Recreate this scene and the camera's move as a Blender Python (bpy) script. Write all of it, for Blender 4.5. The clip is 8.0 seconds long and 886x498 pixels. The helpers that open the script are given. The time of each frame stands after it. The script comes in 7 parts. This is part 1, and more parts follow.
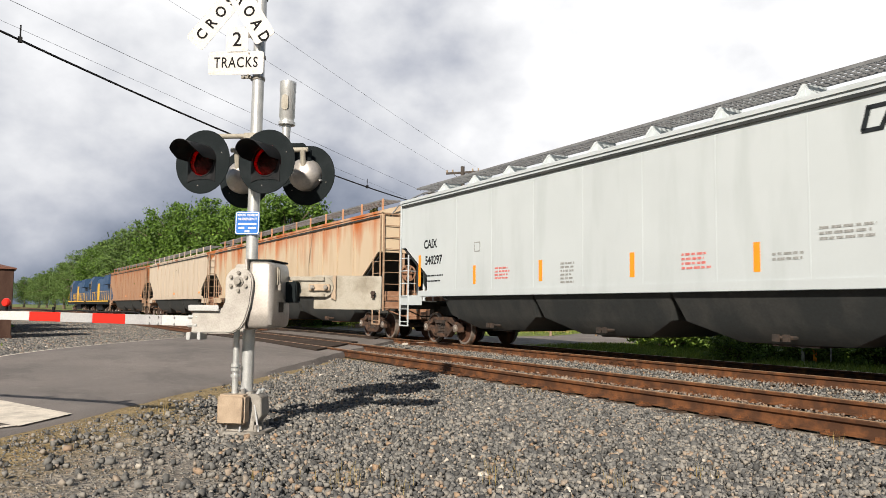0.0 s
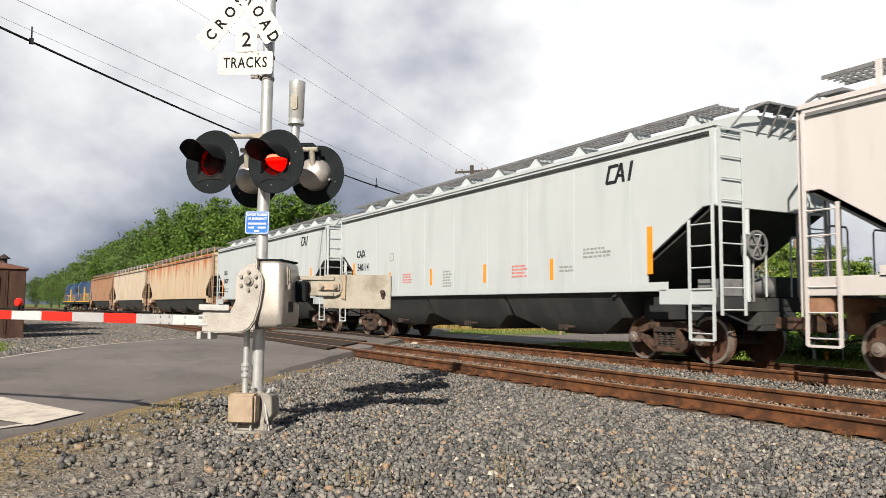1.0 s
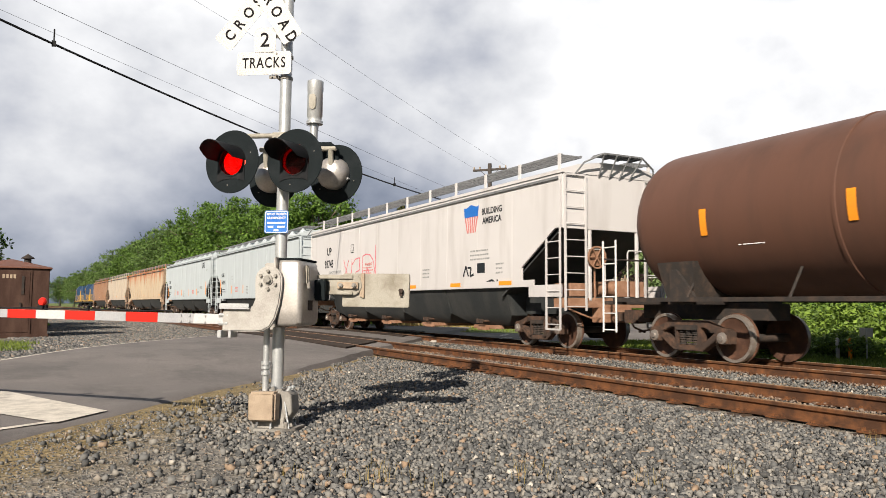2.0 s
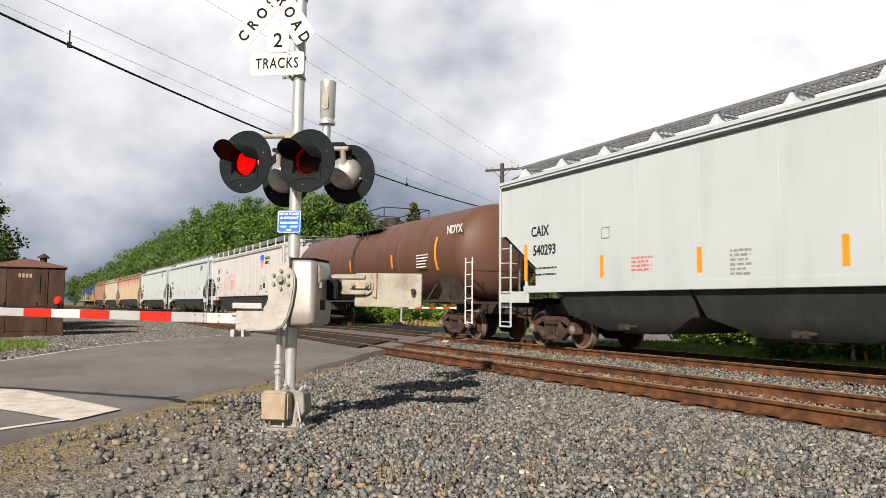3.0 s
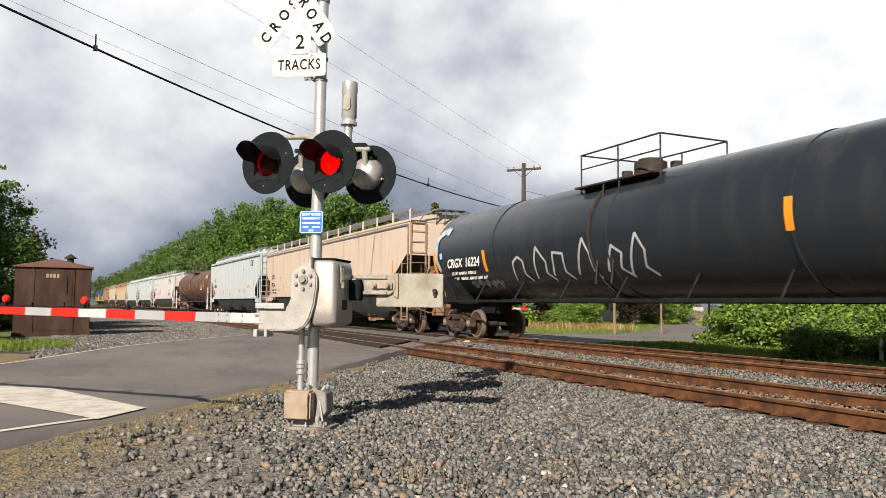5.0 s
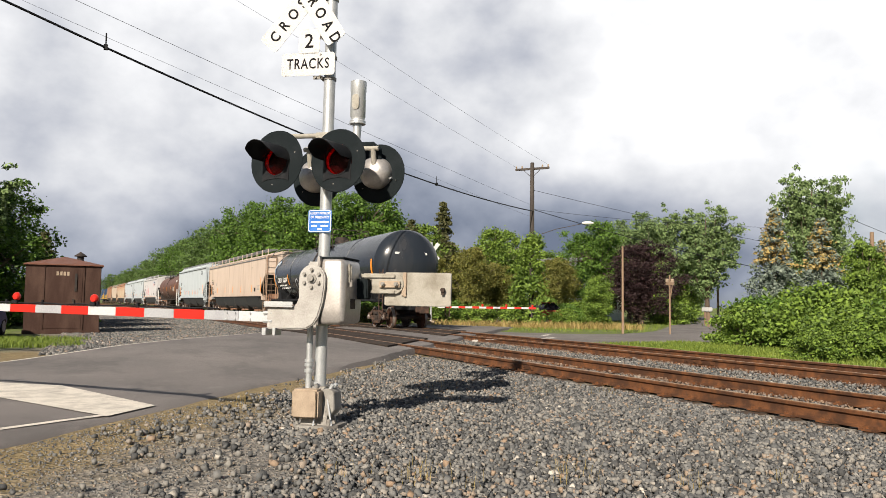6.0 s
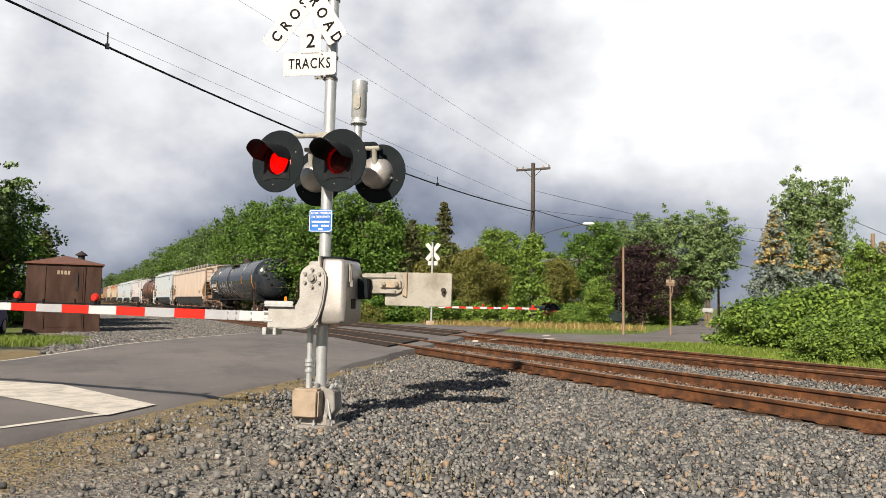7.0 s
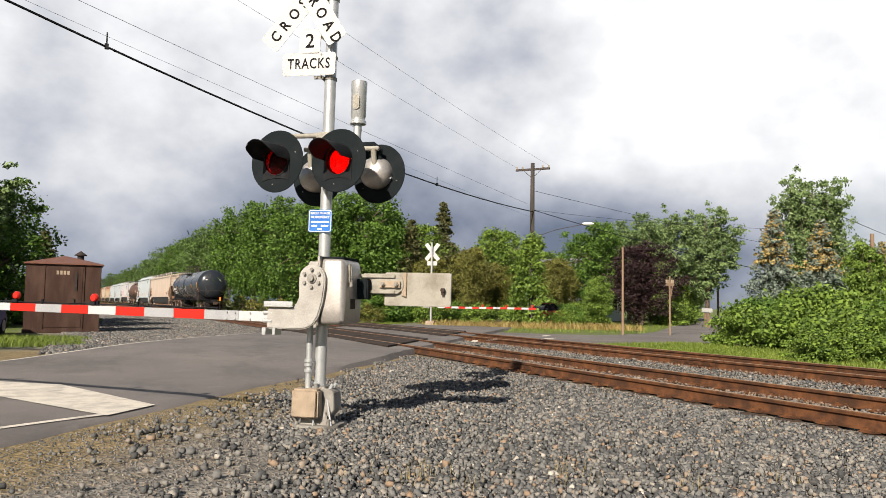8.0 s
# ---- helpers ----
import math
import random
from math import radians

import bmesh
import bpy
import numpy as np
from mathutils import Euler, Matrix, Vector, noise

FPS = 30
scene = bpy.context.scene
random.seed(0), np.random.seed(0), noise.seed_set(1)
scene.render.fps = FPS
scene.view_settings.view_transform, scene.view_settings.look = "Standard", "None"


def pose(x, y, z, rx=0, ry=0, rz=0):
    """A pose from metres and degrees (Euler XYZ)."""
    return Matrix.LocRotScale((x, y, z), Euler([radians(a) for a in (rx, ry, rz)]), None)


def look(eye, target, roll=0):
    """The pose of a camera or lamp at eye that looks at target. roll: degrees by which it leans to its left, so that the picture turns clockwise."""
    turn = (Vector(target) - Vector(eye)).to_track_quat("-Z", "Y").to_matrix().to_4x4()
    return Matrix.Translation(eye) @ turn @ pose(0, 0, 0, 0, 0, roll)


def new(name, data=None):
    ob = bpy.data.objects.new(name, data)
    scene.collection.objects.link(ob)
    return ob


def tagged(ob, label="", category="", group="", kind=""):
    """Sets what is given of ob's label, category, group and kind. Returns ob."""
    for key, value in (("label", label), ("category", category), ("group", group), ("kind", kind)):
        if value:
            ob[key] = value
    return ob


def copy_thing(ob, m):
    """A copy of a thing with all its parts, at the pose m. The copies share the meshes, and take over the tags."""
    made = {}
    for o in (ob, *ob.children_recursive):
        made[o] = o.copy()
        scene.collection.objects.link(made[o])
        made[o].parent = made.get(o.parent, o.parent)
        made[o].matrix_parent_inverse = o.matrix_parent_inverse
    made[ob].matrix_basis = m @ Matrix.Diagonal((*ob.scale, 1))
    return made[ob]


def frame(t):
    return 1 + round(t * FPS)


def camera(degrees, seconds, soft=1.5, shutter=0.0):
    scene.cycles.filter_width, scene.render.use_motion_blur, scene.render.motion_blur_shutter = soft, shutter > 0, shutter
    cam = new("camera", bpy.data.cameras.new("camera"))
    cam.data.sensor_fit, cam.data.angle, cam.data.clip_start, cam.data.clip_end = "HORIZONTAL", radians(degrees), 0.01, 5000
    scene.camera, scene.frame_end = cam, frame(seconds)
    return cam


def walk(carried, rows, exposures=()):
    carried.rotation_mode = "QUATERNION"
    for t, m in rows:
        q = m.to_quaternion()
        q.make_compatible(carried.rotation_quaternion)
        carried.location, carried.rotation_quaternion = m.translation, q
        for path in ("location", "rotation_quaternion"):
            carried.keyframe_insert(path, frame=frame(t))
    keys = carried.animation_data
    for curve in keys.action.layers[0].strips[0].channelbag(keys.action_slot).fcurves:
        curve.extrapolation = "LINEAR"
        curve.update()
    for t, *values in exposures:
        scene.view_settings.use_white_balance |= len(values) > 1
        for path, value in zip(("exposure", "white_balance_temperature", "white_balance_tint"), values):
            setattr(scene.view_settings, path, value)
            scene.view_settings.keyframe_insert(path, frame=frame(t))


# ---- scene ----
# World: the tracks run along +y, z = 0 is the top of the rails, the camera stands at the origin of the plan.
cam = camera(60.5, 8.0, soft=0.8, shutter=0.04)
EYE_Z = 1.056
PATH = [
    (0.0, -29.49, 4.46, -0.59), (0.5, -29.20, 4.39, -0.59), (1.0, -28.78, 4.38, -0.48), (1.5, -28.05, 4.32, -0.38),
    (3.0, -26.47, 4.24, -0.50), (3.5, -26.14, 4.27, -0.55), (4.0, -25.75, 4.12, -0.53), (4.5, -25.30, 4.21, -0.50),
    (6.0, -24.25, 4.17, -0.78), (6.5, -24.18, 4.15, -0.87), (7.0, -24.21, 4.18, -0.96), (7.5, -24.28, 4.11, -1.00), (8.0, -24.25, 4.19, -0.95),
]
walk(cam, [(t, pose(0, 0, EYE_Z, 90 + pitch, roll, yaw)) for t, yaw, pitch, roll in PATH], [(0.0, 0.68), (8.0, 0.68)])

# ---- light ----
SUN_AZ, SUN_EL = (0.704, 0.710), 32.0   # the way the light travels over the ground, and the sun's height


def sky():
    world = bpy.data.worlds.new("sky")
    scene.world = world
    world.use_nodes = True
    nt = world.node_tree
    nt.nodes.clear()
    N = nt.nodes.new
    out, bg = N("ShaderNodeOutputWorld"), N("ShaderNodeBackground")
    tex = N("ShaderNodeTexSky")
    tex.sky_type, tex.sun_disc = "NISHITA", False
    tex.sun_elevation = radians(SUN_EL)
    tex.sun_rotation = math.atan2(-SUN_AZ[0], -SUN_AZ[1])
    dim = N("ShaderNodeVectorMath")
    dim.operation = "SCALE"
    dim.inputs["Scale"].default_value = 0.05
    nt.links.new(tex.outputs[0], dim.inputs[0])
    co = N("ShaderNodeTexCoord")
    mp = N("ShaderNodeMapping")
    mp.inputs["Scale"].default_value = (1.0, 1.0, 1.35)
    mp.inputs["Location"].default_value = (2.35, 0.4, 0.31)
    nt.links.new(co.outputs["Generated"], mp.inputs[0])
    big, cover = N("ShaderNodeTexNoise"), N("ShaderNodeTexNoise")
    big.inputs["Scale"].default_value, big.inputs["Detail"].default_value, big.inputs["Roughness"].default_value = 3.0, 8, 0.5
    cover.inputs["Scale"].default_value, cover.inputs["Detail"].default_value = 1.7, 5
    nt.links.new(mp.outputs[0], big.inputs["Vector"])
    nt.links.new(mp.outputs[0], cover.inputs["Vector"])
    # thin bright cloud towards the south-east and overhead, heavy cloud low down
    dot = N("ShaderNodeVectorMath")
    dot.operation = "DOT_PRODUCT"
    dot.inputs[1].default_value = (0.02, 0.0, 2.20)
    nt.links.new(co.outputs["Generated"], dot.inputs[0])
    add = N("ShaderNodeMath")
    add.operation = "MULTIPLY_ADD"
    add.inputs[1].default_value = 0.62
    nt.links.new(dot.outputs["Value"], add.inputs[0])
    puff = N("ShaderNodeMapRange")
    puff.clamp = False
    puff.inputs["To Min"].default_value, puff.inputs["To Max"].default_value = -0.56, 1.24
    nt.links.new(big.outputs["Fac"], puff.inputs["Value"])
    # thin sunlit cloud on the south side
    south = N("ShaderNodeVectorMath")
    south.operation = "DOT_PRODUCT"
    south.inputs[1].default_value = (0.90, -0.42, 0.25)
    nt.links.new(co.outputs["Generated"], south.inputs[0])
    thin = N("ShaderNodeMapRange")
    thin.interpolation_type = "SMOOTHSTEP"
    thin.inputs["From Min"].default_value, thin.inputs["From Max"].default_value = 0.14, 0.52
    thin.inputs["To Max"].default_value = 0.30
    nt.links.new(south.outputs["Value"], thin.inputs["Value"])
    whole = N("ShaderNodeMath")
    whole.operation = "ADD"
    nt.links.new(puff.outputs[0], whole.inputs[0])
    nt.links.new(thin.outputs[0], whole.inputs[1])
    west = N("ShaderNodeVectorMath")
    west.operation = "DOT_PRODUCT"
    west.inputs[1].default_value = (-0.75, 0.66, 0.10)
    nt.links.new(co.outputs["Generated"], west.inputs[0])
    haze = N("ShaderNodeMapRange")
    haze.interpolation_type = "SMOOTHSTEP"
    haze.inputs["From Min"].default_value, haze.inputs["From Max"].default_value = 0.20, 0.72
    haze.inputs["To Max"].default_value = 0.07
    nt.links.new(west.outputs["Value"], haze.inputs["Value"])
    lifted = N("ShaderNodeMath")
    lifted.operation = "ADD"
    nt.links.new(whole.outputs[0], lifted.inputs[0])
    nt.links.new(haze.outputs[0], lifted.inputs[1])
    nt.links.new(lifted.outputs[0], add.inputs[2])
    ramp = N("ShaderNodeValToRGB")
    e = ramp.color_ramp.elements
    e[0].position, e[0].color = 0.34, (0.15, 0.18, 0.25, 1)
    e[1].position, e[1].color = 0.95, (0.90, 0.90, 0.91, 1)
    for pos, c in ((0.50, (0.29, 0.32, 0.39, 1)), (0.64, (0.45, 0.47, 0.53, 1)), (0.78, (0.66, 0.67, 0.70, 1))):
        ramp.color_ramp.elements.new(pos).color = c
    nt.links.new(add.outputs[0], ramp.inputs[0])
    gap = N("ShaderNodeMapRange")
    gap.inputs["From Min"].default_value, gap.inputs["From Max"].default_value = 0.30, 0.42
    nt.links.new(cover.outputs["Fac"], gap.inputs["Value"])
    # the cloud lies to the east; the evening sky round the sun is clear
    east = N("ShaderNodeVectorMath")
    east.operation = "DOT_PRODUCT"
    east.inputs[1].default_value = (0.50, 0.82, -0.55)
    nt.links.new(co.outputs["Generated"], east.inputs[0])
    bank = N("ShaderNodeMapRange")
    bank.interpolation_type = "SMOOTHSTEP"
    bank.inputs["From Min"].default_value, bank.inputs["From Max"].default_value = 0.02, 0.42
    nt.links.new(east.outputs["Value"], bank.inputs["Value"])
    both = N("ShaderNodeMath")
    both.operation = "MULTIPLY"
    nt.links.new(gap.outputs[0], both.inputs[0])
    nt.links.new(bank.outputs[0], both.inputs[1])
    mix = N("ShaderNodeMix")
    mix.data_type = "RGBA"
    nt.links.new(both.outputs[0], mix.inputs["Factor"])
    nt.links.new(dim.outputs[0], mix.inputs["A"])
    nt.links.new(ramp.outputs[0], mix.inputs["B"])
    nt.links.new(mix.outputs["Result"], bg.inputs[0])
    bg.inputs[1].default_value = SKY
    nt.links.new(bg.outputs[0], out.inputs[0])


SKY = 0.74
sky()
sun = new("sun", bpy.data.lights.new("sun", "SUN"))
sun.data.energy, sun.data.angle, sun.data.color = 5.0, radians(0.6), (1.0, 0.885, 0.745)
c = math.cos(radians(SUN_EL))
sun.matrix_world = look((-40, -40, 30), (-40 + SUN_AZ[0] * c, -40 + SUN_AZ[1] * c, 30 - math.sin(radians(SUN_EL))))


# ---- materials ----
def material(name, build=None, colour=(0.5, 0.5, 0.5), rough=0.6, metal=0.0, shine=0.3):
    m = bpy.data.materials.new(name)
    m.use_nodes = True
    nt = m.node_tree
    b = nt.nodes["Principled BSDF"]
    b.inputs["Base Color"].default_value = (*colour, 1)
    b.inputs["Roughness"].default_value = rough
    b.inputs["Metallic"].default_value = metal
    b.inputs["Specular IOR Level"].default_value = shine
    if build:
        build(nt, b)
    return m


def coords(nt, scale=(1, 1, 1), kind="Object", loc=(0, 0, 0)):
    co, mp = nt.nodes.new("ShaderNodeTexCoord"), nt.nodes.new("ShaderNodeMapping")
    mp.inputs["Scale"].default_value = scale
    mp.inputs["Location"].default_value = loc
    nt.links.new(co.outputs[kind], mp.inputs[0])
    return mp.outputs[0]


def noisy(nt, vec, scale=5.0, detail=5.0, rough=0.55):
    n = nt.nodes.new("ShaderNodeTexNoise")
    n.inputs["Scale"].default_value, n.inputs["Detail"].default_value, n.inputs["Roughness"].default_value = scale, detail, rough
    nt.links.new(vec, n.inputs["Vector"])
    return n.outputs["Fac"]


def ramp(nt, fac, stops):
    r = nt.nodes.new("ShaderNodeValToRGB")
    e = r.color_ramp.elements
    while len(e) < len(stops):
        e.new(0.5)
    for el, (p, c) in zip(e, stops):
        el.position, el.color = p, (*c, 1) if len(c) == 3 else c
    nt.links.new(fac, r.inputs[0])
    return r.outputs[0]


def mixed(nt, fac, a, b):
    m = nt.nodes.new("ShaderNodeMix")
    m.data_type = "RGBA"
    for sock, v in (("Factor", fac), ("A", a), ("B", b)):
        if isinstance(v, (int, float)):
            m.inputs[sock].default_value = v
        elif isinstance(v, tuple):
            m.inputs[sock].default_value = (*v, 1)
        else:
            nt.links.new(v, m.inputs[sock])
    return m.outputs["Result"]


def maths(nt, op, a, b=0.0, c=None):
    m = nt.nodes.new("ShaderNodeMath")
    m.operation = op
    for i, v in enumerate((a, b, c)):
        if v is None:
            continue
        if isinstance(v, (int, float)):
            m.inputs[i].default_value = v
        else:
            nt.links.new(v, m.inputs[i])
    return m.outputs[0]


def relief(nt, b, height, strength=0.3, distance=0.01):
    n = nt.nodes.new("ShaderNodeBump")
    n.inputs["Strength"].default_value, n.inputs["Distance"].default_value = strength, distance
    nt.links.new(height, n.inputs["Height"])
    nt.links.new(n.outputs[0], b.inputs["Normal"])


def worn(name, base, second, amount=0.5, scale=6.0, rough=0.5, metal=0.0, streak=1.0, bump=0.15, kind="Object", distance=0.004, shine=0.3):
    """Two colours mixed by grain and by stains; streak below 1 draws the stains out downwards."""
    def build(nt, b):
        v = coords(nt, (1, 1, streak), kind)
        stain = noisy(nt, v, scale, 6, 0.6)
        grain = noisy(nt, coords(nt, (1, 1, 1), kind), scale * 14, 3)
        f = ramp(nt, stain, [(0.62 - 0.36 * amount, (0, 0, 0)), (0.86 - 0.24 * amount, (1, 1, 1))])
        col = mixed(nt, f, base, second)
        g = ramp(nt, grain, [(0.3, (0.86, 0.86, 0.86)), (0.75, (1.1, 1.1, 1.1))])
        m = nt.nodes.new("ShaderNodeMix")
        m.data_type, m.blend_type = "RGBA", "MULTIPLY"
        m.inputs["Factor"].default_value = 1
        nt.links.new(col, m.inputs["A"])
        nt.links.new(g, m.inputs["B"])
        nt.links.new(m.outputs["Result"], b.inputs["Base Color"])
        nt.links.new(maths(nt, "MULTIPLY_ADD", stain, 0.3, rough - 0.15), b.inputs["Roughness"])
        relief(nt, b, grain, bump, distance)
    return material(name, build, base, rough, metal, shine)


def gravel_build(nt, b):
    v = coords(nt, kind="Object")
    sep = nt.nodes.new("ShaderNodeSeparateXYZ")
    nt.links.new(v, sep.inputs[0])
    X, Y = sep.outputs[0], sep.outputs[1]
    vor = nt.nodes.new("ShaderNodeTexVoronoi")
    vor.inputs["Scale"].default_value = 22
    nt.links.new(v, vor.inputs["Vector"])
    stone = ramp(nt, vor.outputs["Color"], [(0.0, (0.06, 0.058, 0.055)), (0.5, (0.19, 0.178, 0.16)), (0.85, (0.25, 0.225, 0.19)), (1.0, (0.36, 0.32, 0.27))])
    big = noisy(nt, v, 0.45, 5)
    mid = noisy(nt, v, 3.0, 6)
    fine = noisy(nt, v, 60, 4)
    dirt = mixed(nt, mid, (0.14, 0.11, 0.045), (0.33, 0.235, 0.105))
    dirt = mixed(nt, maths(nt, "MULTIPLY", fine, 0.5), dirt, (0.05, 0.045, 0.03))
    grit = nt.nodes.new("ShaderNodeTexVoronoi")
    grit.inputs["Scale"].default_value = 85
    nt.links.new(v, grit.inputs["Vector"])
    dirt = mixed(nt, ramp(nt, grit.outputs["Color"], [(0.45, (0, 0, 0)), (0.9, (0.4, 0.4, 0.4))]), dirt, (0.27, 0.25, 0.21))
    grass = mixed(nt, noisy(nt, v, 1.2, 6), (0.055, 0.10, 0.022), (0.17, 0.19, 0.05))
    # ballast along the tracks, which bend away beyond the crossing
    bend = maths(nt, "MULTIPLY", maths(nt, "POWER", maths(nt, "MAXIMUM", maths(nt, "SUBTRACT", Y, 8.0), 0.0), 2.0), 0.0003)
    lateral = maths(nt, "ADD", X, bend)
    wob = maths(nt, "MULTIPLY", maths(nt, "SUBTRACT", big, 0.5), 4.0)
    lat = maths(nt, "ADD", lateral, wob)
    far = maths(nt, "MULTIPLY", maths(nt, "SUBTRACT", lat, 14.7), 1.2)
    far.node.use_clamp = True
    left = maths(nt, "MULTIPLY", maths(nt, "SUBTRACT", maths(nt, "SUBTRACT", -1.0, lat), maths(nt, "MULTIPLY", maths(nt, "MAXIMUM", maths(nt, "SUBTRACT", 45.0, Y), 0.0), -0.0)), 0.6)
    left.node.use_clamp = True
    # trodden earth beside the road
    across = maths(nt, "ADD", maths(nt, "MULTIPLY", X, 0.80), maths(nt, "MULTIPLY", Y, -0.60))
    earth = maths(nt, "SUBTRACT", 1.0, maths(nt, "MULTIPLY_ADD", maths(nt, "ADD", across, maths(nt, "MULTIPLY", maths(nt, "SUBTRACT", mid, 0.5), 1.6)), 1.1, 4.6))
    earth.node.use_clamp = True
    near = maths(nt, "MULTIPLY", maths(nt, "SUBTRACT", 22.0, Y), 0.5)
    near.node.use_clamp = True
    col = mixed(nt, maths(nt, "MULTIPLY", earth, near), stone, dirt)
    drift = ramp(nt, noisy(nt, v, 7.0, 9, 0.7), [(0.32, (0.55, 0.55, 0.55)), (0.5, (1.0, 1.0, 1.0)), (0.7, (1.35, 1.33, 1.3))])
    tint = nt.nodes.new("ShaderNodeMix")
    tint.data_type, tint.blend_type = "RGBA", "MULTIPLY"
    tint.inputs["Factor"].default_value = 1
    nt.links.new(col, tint.inputs["A"])
    nt.links.new(drift, tint.inputs["B"])
    col = tint.outputs["Result"]
    patchy = maths(nt, "MULTIPLY", ramp(nt, big, [(0.55, (0, 0, 0)), (0.7, (1, 1, 1))]), 0.45)
    col = mixed(nt, patchy, col, dirt)
    col = mixed(nt, far, col, grass)
    behind = maths(nt, "MULTIPLY", maths(nt, "SUBTRACT", Y, 20.0), 0.5)
    behind.node.use_clamp = True
    col = mixed(nt, maths(nt, "MULTIPLY", left, behind), col, grass)
    nt.links.new(col, b.inputs["Base Color"])
    relief(nt, b, maths(nt, "ADD", vor.outputs["Distance"], maths(nt, "MULTIPLY", fine, 0.4)), 0.7, 0.03)


def asphalt_build(nt, b):
    v = coords(nt)
    big, mid, fine = noisy(nt, v, 0.35, 6), noisy(nt, v, 2.6, 6), noisy(nt, v, 170, 3)
    col = mixed(nt, ramp(nt, big, [(0.35, (0, 0, 0)), (0.7, (1, 1, 1))]), (0.145, 0.133, 0.128), (0.205, 0.186, 0.176))
    col = mixed(nt, ramp(nt, mid, [(0.55, (0, 0, 0)), (0.75, (0.6, 0.6, 0.6))]), col, (0.23, 0.213, 0.20))
    col = mixed(nt, ramp(nt, fine, [(0.45, (0, 0, 0)), (0.7, (0.7, 0.7, 0.7))]), col, (0.055, 0.052, 0.05))
    crack = noisy(nt, coords(nt, (0.5, 0.22, 1)), 1.1, 9, 0.7)
    col = mixed(nt, ramp(nt, crack, [(0.50, (0, 0, 0)), (0.58, (0.45, 0.45, 0.45)), (0.66, (0, 0, 0))]), col, (0.07, 0.066, 0.064))
    nt.links.new(col, b.inputs["Base Color"])
    b.inputs["Roughness"].default_value = 0.8
    relief(nt, b, fine, 0.35, 0.006)


def stone_build(nt, b):
    g = nt.nodes.new("ShaderNodeNewGeometry")
    col = ramp(nt, g.outputs["Random Per Island"], [(0.0, (0.045, 0.048, 0.051)), (0.3, (0.100, 0.104, 0.106)), (0.6, (0.165, 0.165, 0.160)), (0.86, (0.235, 0.225, 0.205)), (0.95, (0.27, 0.185, 0.12)), (0.985, (0.25, 0.235, 0.21)), (1.0, (0.46, 0.43, 0.38))])
    n = noisy(nt, coords(nt), 45, 4)
    col = mixed(nt, ramp(nt, n, [(0.4, (0, 0, 0)), (0.75, (0.35, 0.35, 0.35))]), col, (0.12, 0.105, 0.085))
    # rust shed by the rails
    sep = nt.nodes.new("ShaderNodeSeparateXYZ")
    nt.links.new(coords(nt), sep.inputs[0])
    for at in (7.35, 8.86, 11.69, 13.19):
        near = maths(nt, "SUBTRACT", 1.0, maths(nt, "MULTIPLY", maths(nt, "ABSOLUTE", maths(nt, "SUBTRACT", sep.outputs[0], at)), 2.0))
        near.node.use_clamp = True
        col = mixed(nt, maths(nt, "MULTIPLY", near, maths(nt, "MULTIPLY_ADD", n, 1.4, 0.0)), col, (0.20, 0.10, 0.045))
    nt.links.new(col, b.inputs["Base Color"])
    b.inputs["Roughness"].default_value = 0.9
    relief(nt, b, n, 0.5, 0.006)


def leaf(name, dark, light, trans=0.16):
    def build(nt, b):
        g = nt.nodes.new("ShaderNodeNewGeometry")
        big = noisy(nt, coords(nt), 0.45, 3)
        f = maths(nt, "ADD", maths(nt, "MULTIPLY", g.outputs["Random Per Island"], 0.6), maths(nt, "MULTIPLY", maths(nt, "SUBTRACT", big, 0.3), 1.0))
        f.node.use_clamp = True
        col = mixed(nt, f, dark, light)
        nt.links.new(col, b.inputs["Base Color"])
        b.inputs["Roughness"].default_value = 0.6
        tr = nt.nodes.new("ShaderNodeBsdfTranslucent")
        nt.links.new(col, tr.inputs[0])
        mx = nt.nodes.new("ShaderNodeMixShader")
        mx.inputs[0].default_value = trans
        nt.links.new(b.outputs[0], mx.inputs[1])
        nt.links.new(tr.outputs[0], mx.inputs[2])
        nt.links.new(mx.outputs[0], nt.nodes["Material Output"].inputs[0])
    return material(name, build, dark, 0.6)


